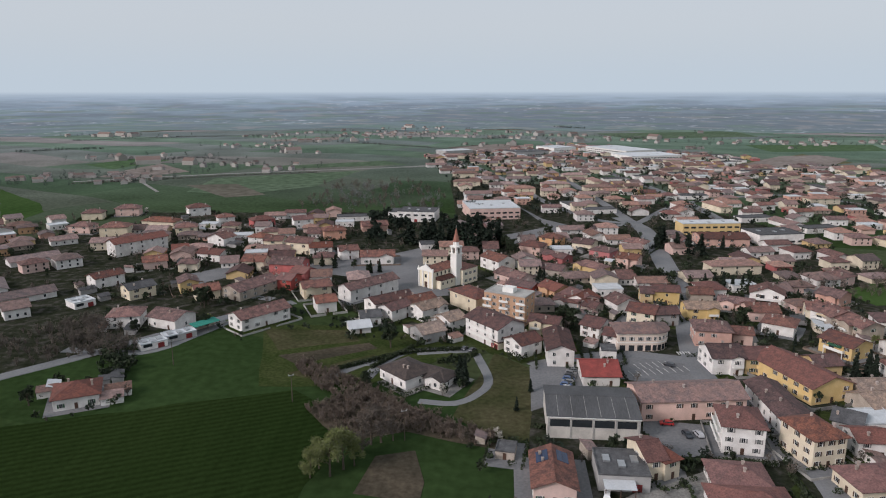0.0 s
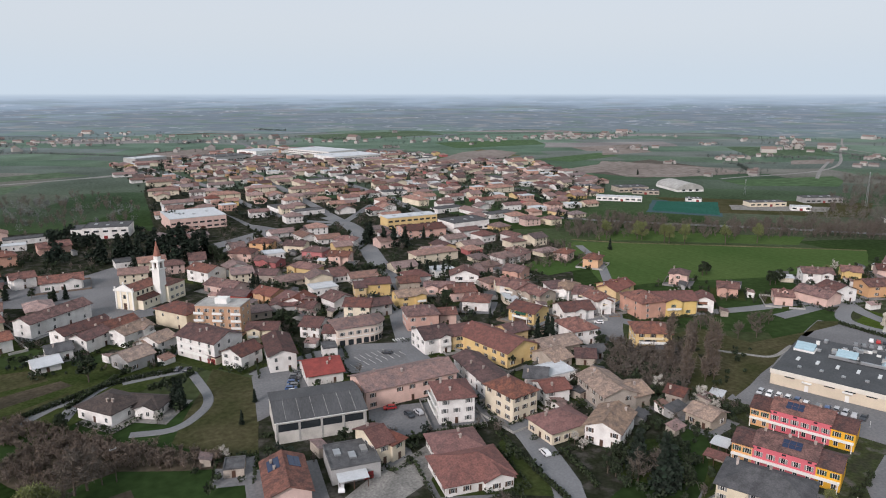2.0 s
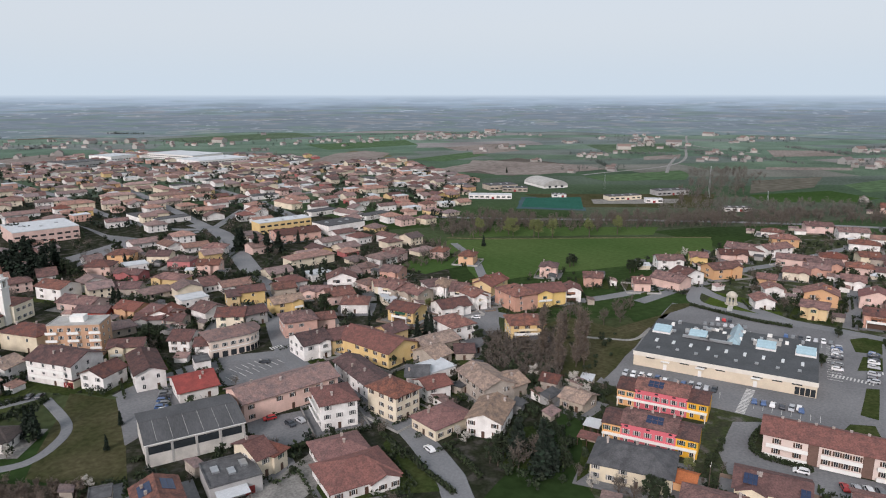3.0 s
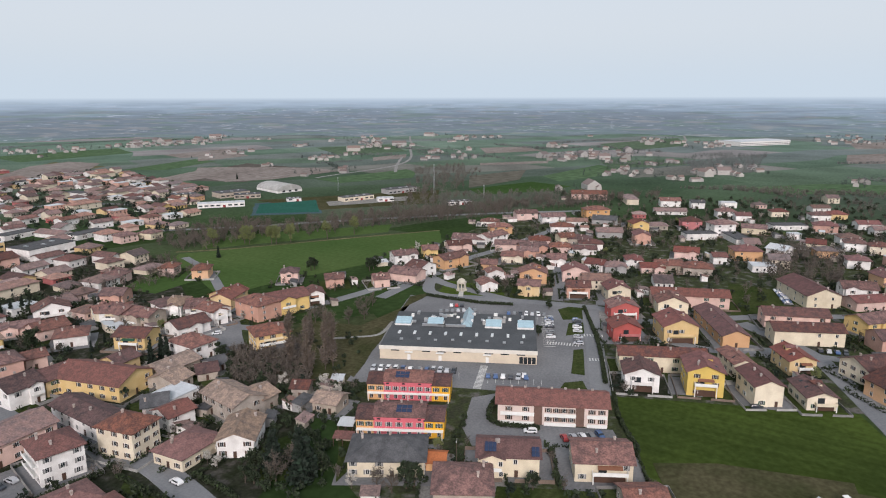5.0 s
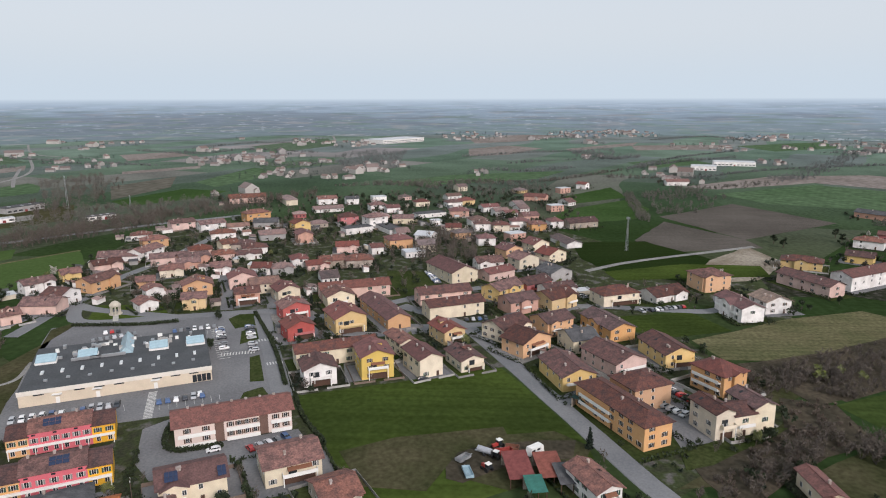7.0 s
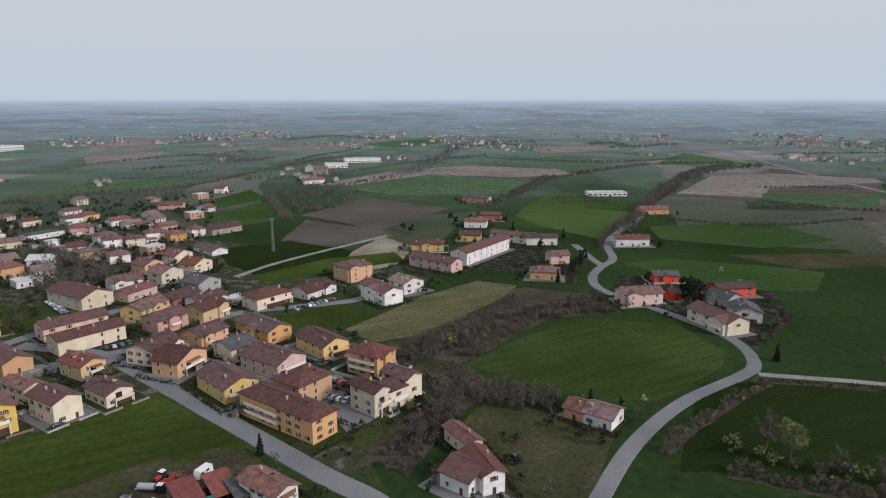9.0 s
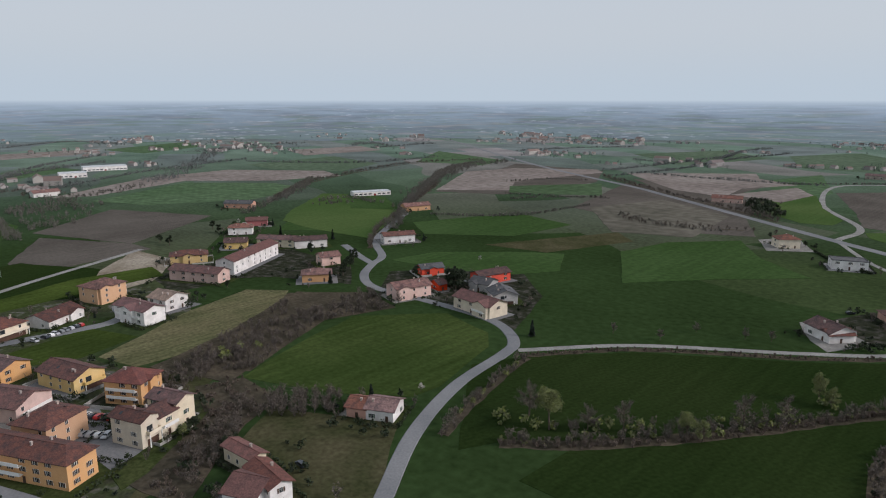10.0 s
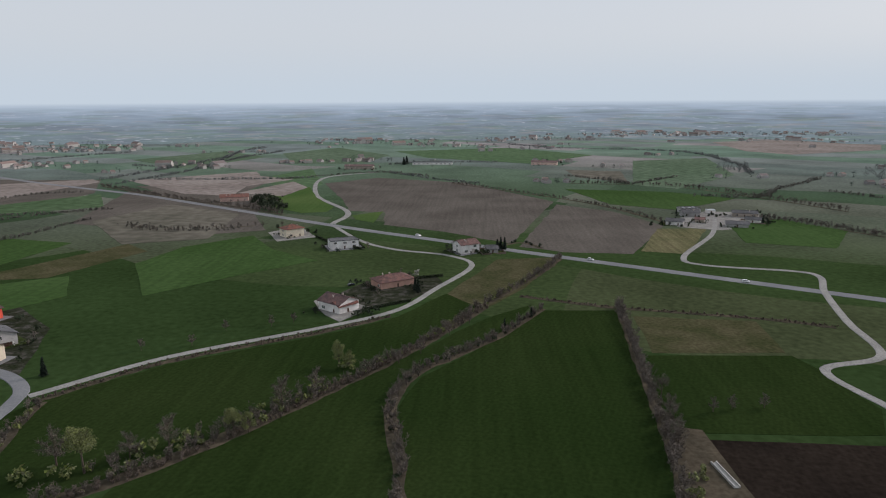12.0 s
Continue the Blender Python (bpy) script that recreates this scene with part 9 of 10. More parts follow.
def village(x, y, n, r, store=None):
    """A far village, too small to pick its houses apart: bodies and gabled roofs."""
    rnd = random.Random(int(abs(x) + abs(y) * 3))
    v, f, mi = store or ([], [], [])
    main = rnd.uniform(0, 3.1)
    for _ in range(n):
        a, q = rnd.uniform(0, 6.3), r * math.sqrt(rnd.random())
        cx, cy, t = x + q * math.cos(a) * 1.5, y + q * math.sin(a) * 0.8, main + rnd.choice((0, 1.57)) + rnd.uniform(-0.2, 0.2)
        w, d, h = rnd.uniform(5.5, 11), rnd.uniform(4.5, 6.5), rnd.uniform(2.2, 4.4)
        if rnd.random() < 0.08:
            w, d, h = w * 2.5, d * 2, 6
        k, k0 = len(v), len(f)
        loc = [(-w, -d, 0), (w, -d, 0), (w, d, 0), (-w, d, 0), (-w, -d, h), (w, -d, h), (w, d, h), (-w, d, h), (-w, 0, h + d * 0.4), (w, 0, h + d * 0.4)]
        v += [(cx + (px * math.cos(t) - py * math.sin(t)) * 0.5 * 1.2, cy + (px * math.sin(t) + py * math.cos(t)) * 0.5 * 1.2, pz) for px, py, pz in loc]
        f += [(k, k + 1, k + 5, k + 4), (k + 2, k + 3, k + 7, k + 6), (k + 1, k + 2, k + 6, k + 9, k + 5), (k + 3, k, k + 4, k + 8, k + 7), (k + 4, k + 5, k + 9, k + 8), (k + 6, k + 7, k + 8, k + 9)]
        mi += [0, 0, 0, 0, 1, 1]
    for _ in range(n * 2):
        a, q = rnd.uniform(0, 6.3), 1.15 * r * math.sqrt(rnd.random())
        crown_clump(VILLAGE_GREEN[0], VILLAGE_GREEN[1], rnd, x + q * math.cos(a) * 1.5, y + q * math.sin(a) * 0.8, rnd.uniform(4, 9))
    if store:
        return
    tagged(new("village", mesh("village", v, f, [VILLAGE_WALL, VILLAGE_ROOF], mi)), "distant village of houses dulled to stand for haze", "village", kind="stuff")


def farmsteads(n, r0, r1):
    """Lone farms and houses dotted over the plain."""
    rnd = random.Random(n)
    store = ([], [], [])
    for _ in range(n):
        a, r = rnd.uniform(-2.2, 2.0), math.sqrt(rnd.uniform(r0 * r0, r1 * r1))
        x, y = r * math.cos(a), r * math.sin(a)
        if not inside((x, y), TOWN) and clear_of_things(x, y, 25):
            village(x, y, rnd.randrange(1, 6), rnd.uniform(12, 45), store)
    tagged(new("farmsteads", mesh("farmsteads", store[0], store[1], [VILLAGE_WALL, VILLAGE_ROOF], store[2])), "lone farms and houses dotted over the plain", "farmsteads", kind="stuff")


# sheds, garages and woodpiles behind the houses
def small_sheds(n, roof, wall):
    """Low lean-tos and garages in the back gardens, too many to tell apart."""
    v, f, mi = [], [], []
    while n:
        n -= 1
        hx, hy, ht, hw, hd = garden.choice(HOUSES)
        a, r = garden.uniform(0, 2 * math.pi), max(hw, hd) * 0.55 + garden.uniform(3, 10)
        x, y, t = hx + r * math.cos(a), hy + r * math.sin(a), radians(ht + garden.choice((0, 90)))
        if hy < -40 or not clear_of_things(x, y, 1.5):
            continue
        w, d, h = garden.uniform(1.5, 4), garden.uniform(1.2, 2.4), garden.uniform(1.9, 2.7)
        k = len(v)
        for px, py, pz in ((-w, -d, -0.2), (w, -d, -0.2), (w, d, -0.2), (-w, d, -0.2), (-w, -d, h), (w, -d, h), (w, d, h + 0.7), (-w, d, h + 0.7),
                           (-w - 0.3, -d - 0.4, h), (w + 0.3, -d - 0.4, h), (w + 0.3, d + 0.3, h + 0.9), (-w - 0.3, d + 0.3, h + 0.9), (-w - 0.3, -d - 0.4, h + 0.12), (w + 0.3, -d - 0.4, h + 0.12), (w + 0.3, d + 0.3, h + 1.02), (-w - 0.3, d + 0.3, h + 1.02)):
            v.append((x + px * math.cos(t) - py * math.sin(t), y + px * math.sin(t) + py * math.cos(t), pz))
        for q in ((0, 1, 5, 4), (1, 2, 6, 5), (2, 3, 7, 6), (3, 0, 4, 7), (8, 11, 10, 9), (12, 13, 14, 15), (8, 9, 13, 12), (9, 10, 14, 13), (10, 11, 15, 14), (11, 8, 12, 15)):
            f.append([k + i for i in q])
        mi += [0] * 4 + [1] * 6
    tagged(new("garden_sheds", mesh("garden_sheds", v, f, [wall, roof], mi)), "low sheds and garages in back gardens", "sheds", kind="stuff")


for roof, wall in ((ROOF["g"], WALL["G"]), (ROOF["n"], WALL["T"]), (ROOF["b"], WALL["W"]), (ROOF["w"], WALL["C"])):
    small_sheds(120 if roof != ROOF["w"] else 60, roof, wall)

# garden shrubs between the houses
for shade, share in (("evergreen", 1500), ("bare", 1100), ("hedge", 1300), ("conifer", 450)):
    v, f = [], []
    made = 0
    while made < share:
        hx, hy, ht, hw, hd = garden.choice(HOUSES)
        a, r = garden.uniform(0, 2 * math.pi), max(hw, hd) * 0.55 + garden.uniform(0.5, 11)
        gx, gy = hx + r * math.cos(a), hy + r * math.sin(a)
        made += 1
        if clear_of_things(gx, gy, 1.2):
            clump(shade, v, f, garden, gx, gy, garden.uniform(1.4, 5.2), 0.7)
    tagged(new("garden_shrubs", mesh("garden_shrubs", v, f, LEAF[shade])), "garden shrubs between the houses", "shrubs", kind="stuff")

for area, share in ((WEST, 800), (EAST, 430), (OUTSKIRTS, 320), (FRINGE, 160)):
    for shade in ("bare", "evergreen"):
        v, f = [], []
        xs, ys = [q[0] for q in area], [q[1] for q in area]
        for _ in range(share):
            gx, gy = garden.uniform(min(xs), max(xs)), garden.uniform(min(ys), max(ys))
            if inside((gx, gy), area) and clear_of_things(gx, gy, 0.5):
                clump(shade, v, f, garden, gx, gy, garden.uniform(2.5, 6.5), 0.9)
        tagged(new("garden_trees", mesh("garden_trees", v, f, LEAF[shade])), "small trees and shrubs in back gardens", "trees", kind="stuff")

def tree_belt(kind, low, high, width, pts):
    """A line of trees and bushes along a field edge of the plain, with gaps."""
    rnd = random.Random(int(abs(pts[0][0]) + 7 * len(pts)))
    v, f = [], []
    for q in smooth_line(pts, 1.7):
        tall = 0.5 + 0.9 * abs(noise.noise(q * 0.02))
        if noise.noise(q * 0.012 + Vector((0, 0, 5))) > -0.45 or rnd.random() < 0.5:
            crown_clump(v, f, rnd, q.x + rnd.uniform(-0.5, 0.5) * width, q.y + rnd.uniform(-0.5, 0.5) * width, rnd.uniform(low, high) * tall)
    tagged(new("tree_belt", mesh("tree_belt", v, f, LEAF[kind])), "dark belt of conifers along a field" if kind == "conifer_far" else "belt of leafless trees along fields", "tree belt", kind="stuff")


def woods(kind, gap, low, high, poly):
    """A leafless wood of the plain, its trees a gap apart."""
    rnd = random.Random(int(abs(poly[0][0]) + 3 * len(poly)))
    xs, ys = [p[0] for p in poly], [p[1] for p in poly]
    area = abs(sum(poly[i - 1][0] * poly[i][1] - poly[i][0] * poly[i - 1][1] for i in range(len(poly)))) / 2
    v, f, made, tries = [], [], 0, 0
    while made < area / gap ** 2 and tries < 60000:
        tries += 1
        p = (rnd.uniform(min(xs), max(xs)), rnd.uniform(min(ys), max(ys)))
        if inside(p, poly):
            made += 1
            if noise.noise((p[0] * 0.02, p[1] * 0.02, 3)) > -0.2:
                crown_clump(v, f, rnd, *p, rnd.uniform(low, high))
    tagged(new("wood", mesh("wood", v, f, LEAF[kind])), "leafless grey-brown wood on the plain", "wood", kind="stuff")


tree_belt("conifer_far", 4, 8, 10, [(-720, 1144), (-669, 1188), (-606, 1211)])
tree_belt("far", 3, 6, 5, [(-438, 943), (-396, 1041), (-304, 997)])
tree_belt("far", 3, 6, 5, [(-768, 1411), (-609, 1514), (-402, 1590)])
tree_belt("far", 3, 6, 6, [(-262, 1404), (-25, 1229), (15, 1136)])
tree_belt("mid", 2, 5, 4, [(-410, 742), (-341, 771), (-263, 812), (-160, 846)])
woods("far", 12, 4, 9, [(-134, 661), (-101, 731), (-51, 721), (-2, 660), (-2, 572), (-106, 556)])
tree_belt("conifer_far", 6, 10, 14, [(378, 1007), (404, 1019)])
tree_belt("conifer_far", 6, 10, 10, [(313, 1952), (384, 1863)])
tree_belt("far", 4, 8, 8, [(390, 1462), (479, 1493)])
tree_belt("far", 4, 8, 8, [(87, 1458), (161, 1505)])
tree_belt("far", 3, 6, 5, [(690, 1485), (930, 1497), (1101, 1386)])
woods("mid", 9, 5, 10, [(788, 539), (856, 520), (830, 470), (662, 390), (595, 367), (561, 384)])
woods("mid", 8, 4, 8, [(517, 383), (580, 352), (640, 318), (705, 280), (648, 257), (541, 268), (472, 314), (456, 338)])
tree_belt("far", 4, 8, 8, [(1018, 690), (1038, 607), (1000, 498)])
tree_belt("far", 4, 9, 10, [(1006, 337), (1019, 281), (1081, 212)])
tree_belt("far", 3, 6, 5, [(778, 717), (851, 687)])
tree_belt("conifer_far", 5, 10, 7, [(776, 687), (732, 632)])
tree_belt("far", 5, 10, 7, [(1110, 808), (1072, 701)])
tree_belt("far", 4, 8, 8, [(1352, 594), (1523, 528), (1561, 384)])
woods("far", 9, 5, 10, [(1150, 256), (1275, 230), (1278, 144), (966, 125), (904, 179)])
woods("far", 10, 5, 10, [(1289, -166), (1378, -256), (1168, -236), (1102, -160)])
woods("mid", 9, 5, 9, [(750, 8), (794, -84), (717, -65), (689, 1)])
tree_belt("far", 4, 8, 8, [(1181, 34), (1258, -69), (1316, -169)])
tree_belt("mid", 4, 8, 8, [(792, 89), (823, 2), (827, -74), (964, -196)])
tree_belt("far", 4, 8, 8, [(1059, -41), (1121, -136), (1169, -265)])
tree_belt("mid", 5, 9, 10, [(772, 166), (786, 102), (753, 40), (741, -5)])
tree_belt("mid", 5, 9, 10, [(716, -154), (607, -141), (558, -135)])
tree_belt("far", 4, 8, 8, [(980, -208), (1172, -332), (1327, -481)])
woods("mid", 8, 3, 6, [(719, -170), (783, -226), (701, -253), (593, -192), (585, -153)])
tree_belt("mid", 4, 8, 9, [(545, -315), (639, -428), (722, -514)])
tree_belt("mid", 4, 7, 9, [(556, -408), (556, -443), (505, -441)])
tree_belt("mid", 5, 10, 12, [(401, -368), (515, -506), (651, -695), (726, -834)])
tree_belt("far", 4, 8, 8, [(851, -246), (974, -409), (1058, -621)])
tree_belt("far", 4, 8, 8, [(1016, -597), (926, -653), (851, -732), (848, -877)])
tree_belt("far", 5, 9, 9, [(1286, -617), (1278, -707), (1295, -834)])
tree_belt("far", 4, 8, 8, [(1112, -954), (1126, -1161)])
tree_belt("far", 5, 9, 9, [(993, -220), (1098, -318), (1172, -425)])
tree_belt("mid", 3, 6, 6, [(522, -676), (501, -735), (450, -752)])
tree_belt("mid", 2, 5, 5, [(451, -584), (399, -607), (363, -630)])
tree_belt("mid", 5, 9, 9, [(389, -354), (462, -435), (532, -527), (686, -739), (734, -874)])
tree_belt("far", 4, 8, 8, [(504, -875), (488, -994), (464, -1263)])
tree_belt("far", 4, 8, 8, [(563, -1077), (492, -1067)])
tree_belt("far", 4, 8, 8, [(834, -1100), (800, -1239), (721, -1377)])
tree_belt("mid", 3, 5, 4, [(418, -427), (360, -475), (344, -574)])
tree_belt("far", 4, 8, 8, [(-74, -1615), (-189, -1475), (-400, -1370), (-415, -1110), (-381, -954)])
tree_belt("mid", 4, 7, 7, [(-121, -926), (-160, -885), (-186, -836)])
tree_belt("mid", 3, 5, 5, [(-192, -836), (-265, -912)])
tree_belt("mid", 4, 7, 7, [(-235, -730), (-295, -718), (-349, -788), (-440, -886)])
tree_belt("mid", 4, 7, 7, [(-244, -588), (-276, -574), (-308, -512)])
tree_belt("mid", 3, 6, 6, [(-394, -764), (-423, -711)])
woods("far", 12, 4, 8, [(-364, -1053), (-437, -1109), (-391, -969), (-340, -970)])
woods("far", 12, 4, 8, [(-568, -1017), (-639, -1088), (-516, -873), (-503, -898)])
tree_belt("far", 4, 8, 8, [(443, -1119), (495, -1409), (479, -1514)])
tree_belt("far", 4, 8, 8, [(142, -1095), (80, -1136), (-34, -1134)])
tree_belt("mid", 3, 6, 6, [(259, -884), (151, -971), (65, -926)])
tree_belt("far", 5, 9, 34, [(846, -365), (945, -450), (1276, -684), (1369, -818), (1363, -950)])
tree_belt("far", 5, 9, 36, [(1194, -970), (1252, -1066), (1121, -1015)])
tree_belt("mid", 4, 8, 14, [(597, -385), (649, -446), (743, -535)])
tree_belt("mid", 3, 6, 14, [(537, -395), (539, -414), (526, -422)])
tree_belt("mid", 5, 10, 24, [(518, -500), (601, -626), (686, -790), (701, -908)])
tree_belt("mid", 2, 5, 8, [(427, -553), (404, -593), (354, -630)])
tree_belt("mid", 2, 4, 14, [(299, -552), (259, -530), (218, -523), (191, -530)])
tree_belt("far", 4, 7, 8, [(459, -828), (434, -983), (440, -1199), (408, -1406)])
tree_belt("far", 3, 6, 8, [(433, -882), (322, -882), (221, -899)])
tree_belt("far", 3, 6, 6, [(123, -962), (53, -886), (-3, -835)])
tree_belt("far", 5, 9, 30, [(1319, -177), (1234, -194), (1141, -219), (1201, -266)])
tree_belt("mid", 4, 8, 26, [(702, -167), (684, -191), (755, -237), (786, -292), (817, -337)])
tree_belt("far", 4, 8, 12, [(977, 10), (944, -59), (994, -132)])
tree_belt("mid", 4, 8, 14, [(810, 116), (777, 58), (807, 7), (793, -32)])
tree_belt("far", 4, 8, 12, [(1675, -404), (1815, -580), (1615, -630)])
tree_belt("mid", 4, 7, 10, [(882, -158), (868, -214), (944, -294)])
tree_belt("far", 4, 8, 10, [(839, 798), (931, 770), (964, 694)])
tree_belt("far", 4, 8, 10, [(1294, 681), (1228, 528), (1328, 473), (1264, 313)])
tree_belt("mid", 5, 9, 16, [(546, 386), (562, 368), (592, 357)])
village(1090, 421, 18, 60)
village(888, 277, 12, 50)
village(889, 192, 8, 40)
village(702, 264, 6, 30)
village(1086, 670, 8, 50)
village(1087, 840, 6, 60)
village(987, 150, 8, 50)
village(1511, 294, 12, 80)
village(928, 1312, 20, 100)
village(1573, 398, 10, 80)
village(736, 1330, 14, 100)
village(590, 1312, 8, 60)
village(970, 1286, 10, 80)
village(395, 1427, 16, 120)
village(874, 763, 10, 60)
village(707, 754, 2, 10)
village(1113, 827, 6, 50)
village(1427, 818, 10, 80)
village(1278, 1055, 8, 80)
village(-53, 1867, 10, 80)
village(-180, 1615, 25, 150)
village(-46, 1565, 20, 120)
village(197, 1527, 14, 100)
village(-291, 898, 14, 80)
village(-433, 1017, 10, 80)
village(-413, 779, 25, 60)
village(-733, 1595, 8, 100)
village(-247, 1401, 6, 60)
village(-356, 1267, 8, 60)
village(1138, 364, 20, 80)
village(1922, -276, 30, 120)
village(1819, 23, 20, 120)
village(1694, -648, 10, 60)
village(1407, -452, 12, 80)
village(1943, -409, 16, 100)
village(896, -247, 15, 60)
village(1997, -410, 14, 100)
village(1776, -723, 10, 60)
village(1203, -747, 14, 80)
village(1452, -790, 20, 150)
village(1427, -1215, 20, 150)
village(1129, -1635, 20, 120)
village(721, -1101, 8, 50)
village(911, -1550, 12, 80)
village(1063, -1337, 12, 100)
village(714, -1051, 8, 50)
village(998, -1439, 12, 80)
village(842, -1435, 14, 80)
village(295, -1721, 24, 140)
village(86, -1600, 10, 80)
village(-144, -1828, 18, 90)
village(-569, -2082, 40, 160)
village(-860, -2063, 40, 160)
village(-406, -2024, 20, 150)
village(-129, -1144, 4, 25)
village(-489, -925, 3, 15)
village(-801, -1719, 12, 100)
farmsteads(85, 850, 1850)
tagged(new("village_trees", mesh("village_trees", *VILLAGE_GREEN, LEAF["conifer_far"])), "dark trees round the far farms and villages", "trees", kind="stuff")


# ---- cars ----
PAINT = {"white": (0.72, 0.72, 0.72), "silver": (0.42, 0.43, 0.45), "dark": (0.03, 0.035, 0.045), "blue": (0.05, 0.10, 0.22), "red": (0.38, 0.03, 0.03), "grey": (0.16, 0.17, 0.18)}
PAINT = {k: material(k + "_car_paint", c, rough=0.3, vary=0.05, bump=0, coat=0.5) for k, c in PAINT.items()}
RUBBER = material("black_tyre", (0.02, 0.02, 0.02), rough=0.8)


def car_body(paint):
    """A hatchback body, 4.2 m long along x, shaped as one closed skin."""
    prof = [(-2.05, 0.35), (-2.1, 0.75), (-1.95, 0.98), (-1.6, 1.4), (-0.2, 1.46), (0.55, 1.32), (1.1, 0.95), (1.95, 0.78), (2.1, 0.55), (2.05, 0.3)]
    v, f = [], []
    for y, k in ((-0.86, 1.0), (0.86, 1.0)):
        for x, z in prof:
            v.append((x, y * (0.80 if z > 1.1 else 1.0), z))
    n = len(prof)
    f += [(i, i + 1, n + i + 1, n + i) for i in range(n - 1)] + [(n - 1, 0, n, 2 * n - 1)]
    f += [tuple(range(n))[::-1], tuple(range(n, 2 * n))]
    return mesh("body", v, f, paint)


CAR_GLASS = mesh("glazing", [(0.95, -0.87, 1.0), (-1.5, -0.87, 1.0), (-1.80, -0.80, 1.02), (-1.80, 0.80, 1.02), (-1.5, 0.87, 1.0), (0.95, 0.87, 1.0), (0.42, -0.75, 1.34), (-1.40, -0.75, 1.38), (-1.62, -0.70, 1.36), (-1.62, 0.70, 1.36), (-1.40, 0.75, 1.38), (0.42, 0.75, 1.34)],
                 [(i, i + 6, i + 7, i + 1) for i in range(5)], PANE)
_v, _f = [], []
stick(_v, _f, (0, -0.1, 0), (0, 0.1, 0), 0.31, 0.31, 12)
WHEEL = mesh("wheel", _v, _f, RUBBER)
WINDSCREEN = mesh("windscreen", [(0.60, -0.68, 1.345), (0.60, 0.68, 1.345), (1.12, 0.80, 0.99), (1.12, -0.80, 0.99), (0.55, -0.68, 1.30), (0.55, 0.68, 1.30), (1.05, 0.80, 0.95), (1.05, -0.80, 0.95)],
                  [(0, 3, 2, 1), (4, 5, 6, 7), (0, 1, 5, 4), (1, 2, 6, 5), (2, 3, 7, 6), (3, 0, 4, 7)], PANE)
BODIES = {k: car_body(m) for k, m in PAINT.items()}
traffic = random.Random(9)


def car(colour, x, y, turn, z=0.125):
    base = holder("car", pose(x, y, z, 0, 0, turn))
    tagged(base, colour + " hatchback car parked on asphalt", "car", "parked cars")
    part("body", BODIES[colour], base)
    part("side_windows", CAR_GLASS, base)
    part("windscreen", WINDSCREEN, base)
    for wx in (-1.3, 1.3):
        for wy in (-0.78, 0.78):
            part("wheel", WHEEL, base, pose(wx, wy, 0.31))


def car_row(a, b, fill):
    """Cars parked side by side from a to b."""
    t = math.degrees(math.atan2(b[1] - a[1], b[0] - a[0])) + 90
    n = max(1, int(math.hypot(b[0] - a[0], b[1] - a[1]) / 2.45))
    for i in range(n):
        k = (i + 0.5) / n
        if traffic.random() < fill:
            car(traffic.choice(("white", "white", "white", "silver", "silver", "silver", "dark", "dark", "dark", "grey", "grey", "blue", "blue", "red")), a[0] + (b[0] - a[0]) * k, a[1] + (b[1] - a[1]) * k, t + traffic.choice((0, 180)) + traffic.uniform(-4, 4), 0.1)


ROADPAINT = material("worn_white_road_paint", (0.55, 0.55, 0.53), vary=0.3, scale=0.8)


def stripe(name, strips, label):
    """Painted strips on the asphalt: each from a to b, w wide."""
    v, f = [], []
    for (ax, ay), (bx, by), w in strips:
        d = Vector((bx - ax, by - ay, 0)).normalized()
        s = Vector((-d.y, d.x, 0)) * w / 2
        k = len(v)
        a, b = Vector((ax, ay, 0)), Vector((bx, by, 0))
        for z in (0.05, 0.165):
            v += [q + Vector((0, 0, z)) for q in (a - s, b - s, b + s, a + s)]
        f += [(k + 4, k + 5, k + 6, k + 7), (k, k + 1, k + 5, k + 4), (k + 1, k + 2, k + 6, k + 5), (k + 2, k + 3, k + 7, k + 6), (k + 3, k, k + 4, k + 7)]
    tagged(new(name, mesh(name, v, f, ROADPAINT)), label, "road marking", kind="structure")


def bay_lines(a, b):
    """White lines between parking bays along a to b."""
    n = max(2, int(math.hypot(b[0] - a[0], b[1] - a[1]) / 2.45))
    d = Vector((b[0] - a[0], b[1] - a[1], 0)).normalized()
    s = Vector((-d.y, d.x, 0)) * 2.4
    out = []
    for i in range(n + 1):
        x, y = a[0] + (b[0] - a[0]) * i / n, a[1] + (b[1] - a[1]) * i / n
        out.append(((x - s.x, y - s.y), (x + s.x, y + s.y), 0.14))
    stripe("bay_marking", out, "white painted parking bay lines")


def crossing(a, b):
    """A zebra crossing from a to b."""
    length = math.hypot(b[0] - a[0], b[1] - a[1])
    n = max(3, int(length / 1.1))
    d = Vector((b[0] - a[0], b[1] - a[1], 0)).normalized()
    s = Vector((-d.y, d.x, 0)) * 1.4
    stripe("crossing_marking", [((a[0] + (b[0] - a[0]) * (i + 0.5) / n - s.x, a[1] + (b[1] - a[1]) * (i + 0.5) / n - s.y), (a[0] + (b[0] - a[0]) * (i + 0.5) / n + s.x, a[1] + (b[1] - a[1]) * (i + 0.5) / n + s.y), 0.5) for i in range(n)], "white zebra crossing stripes")


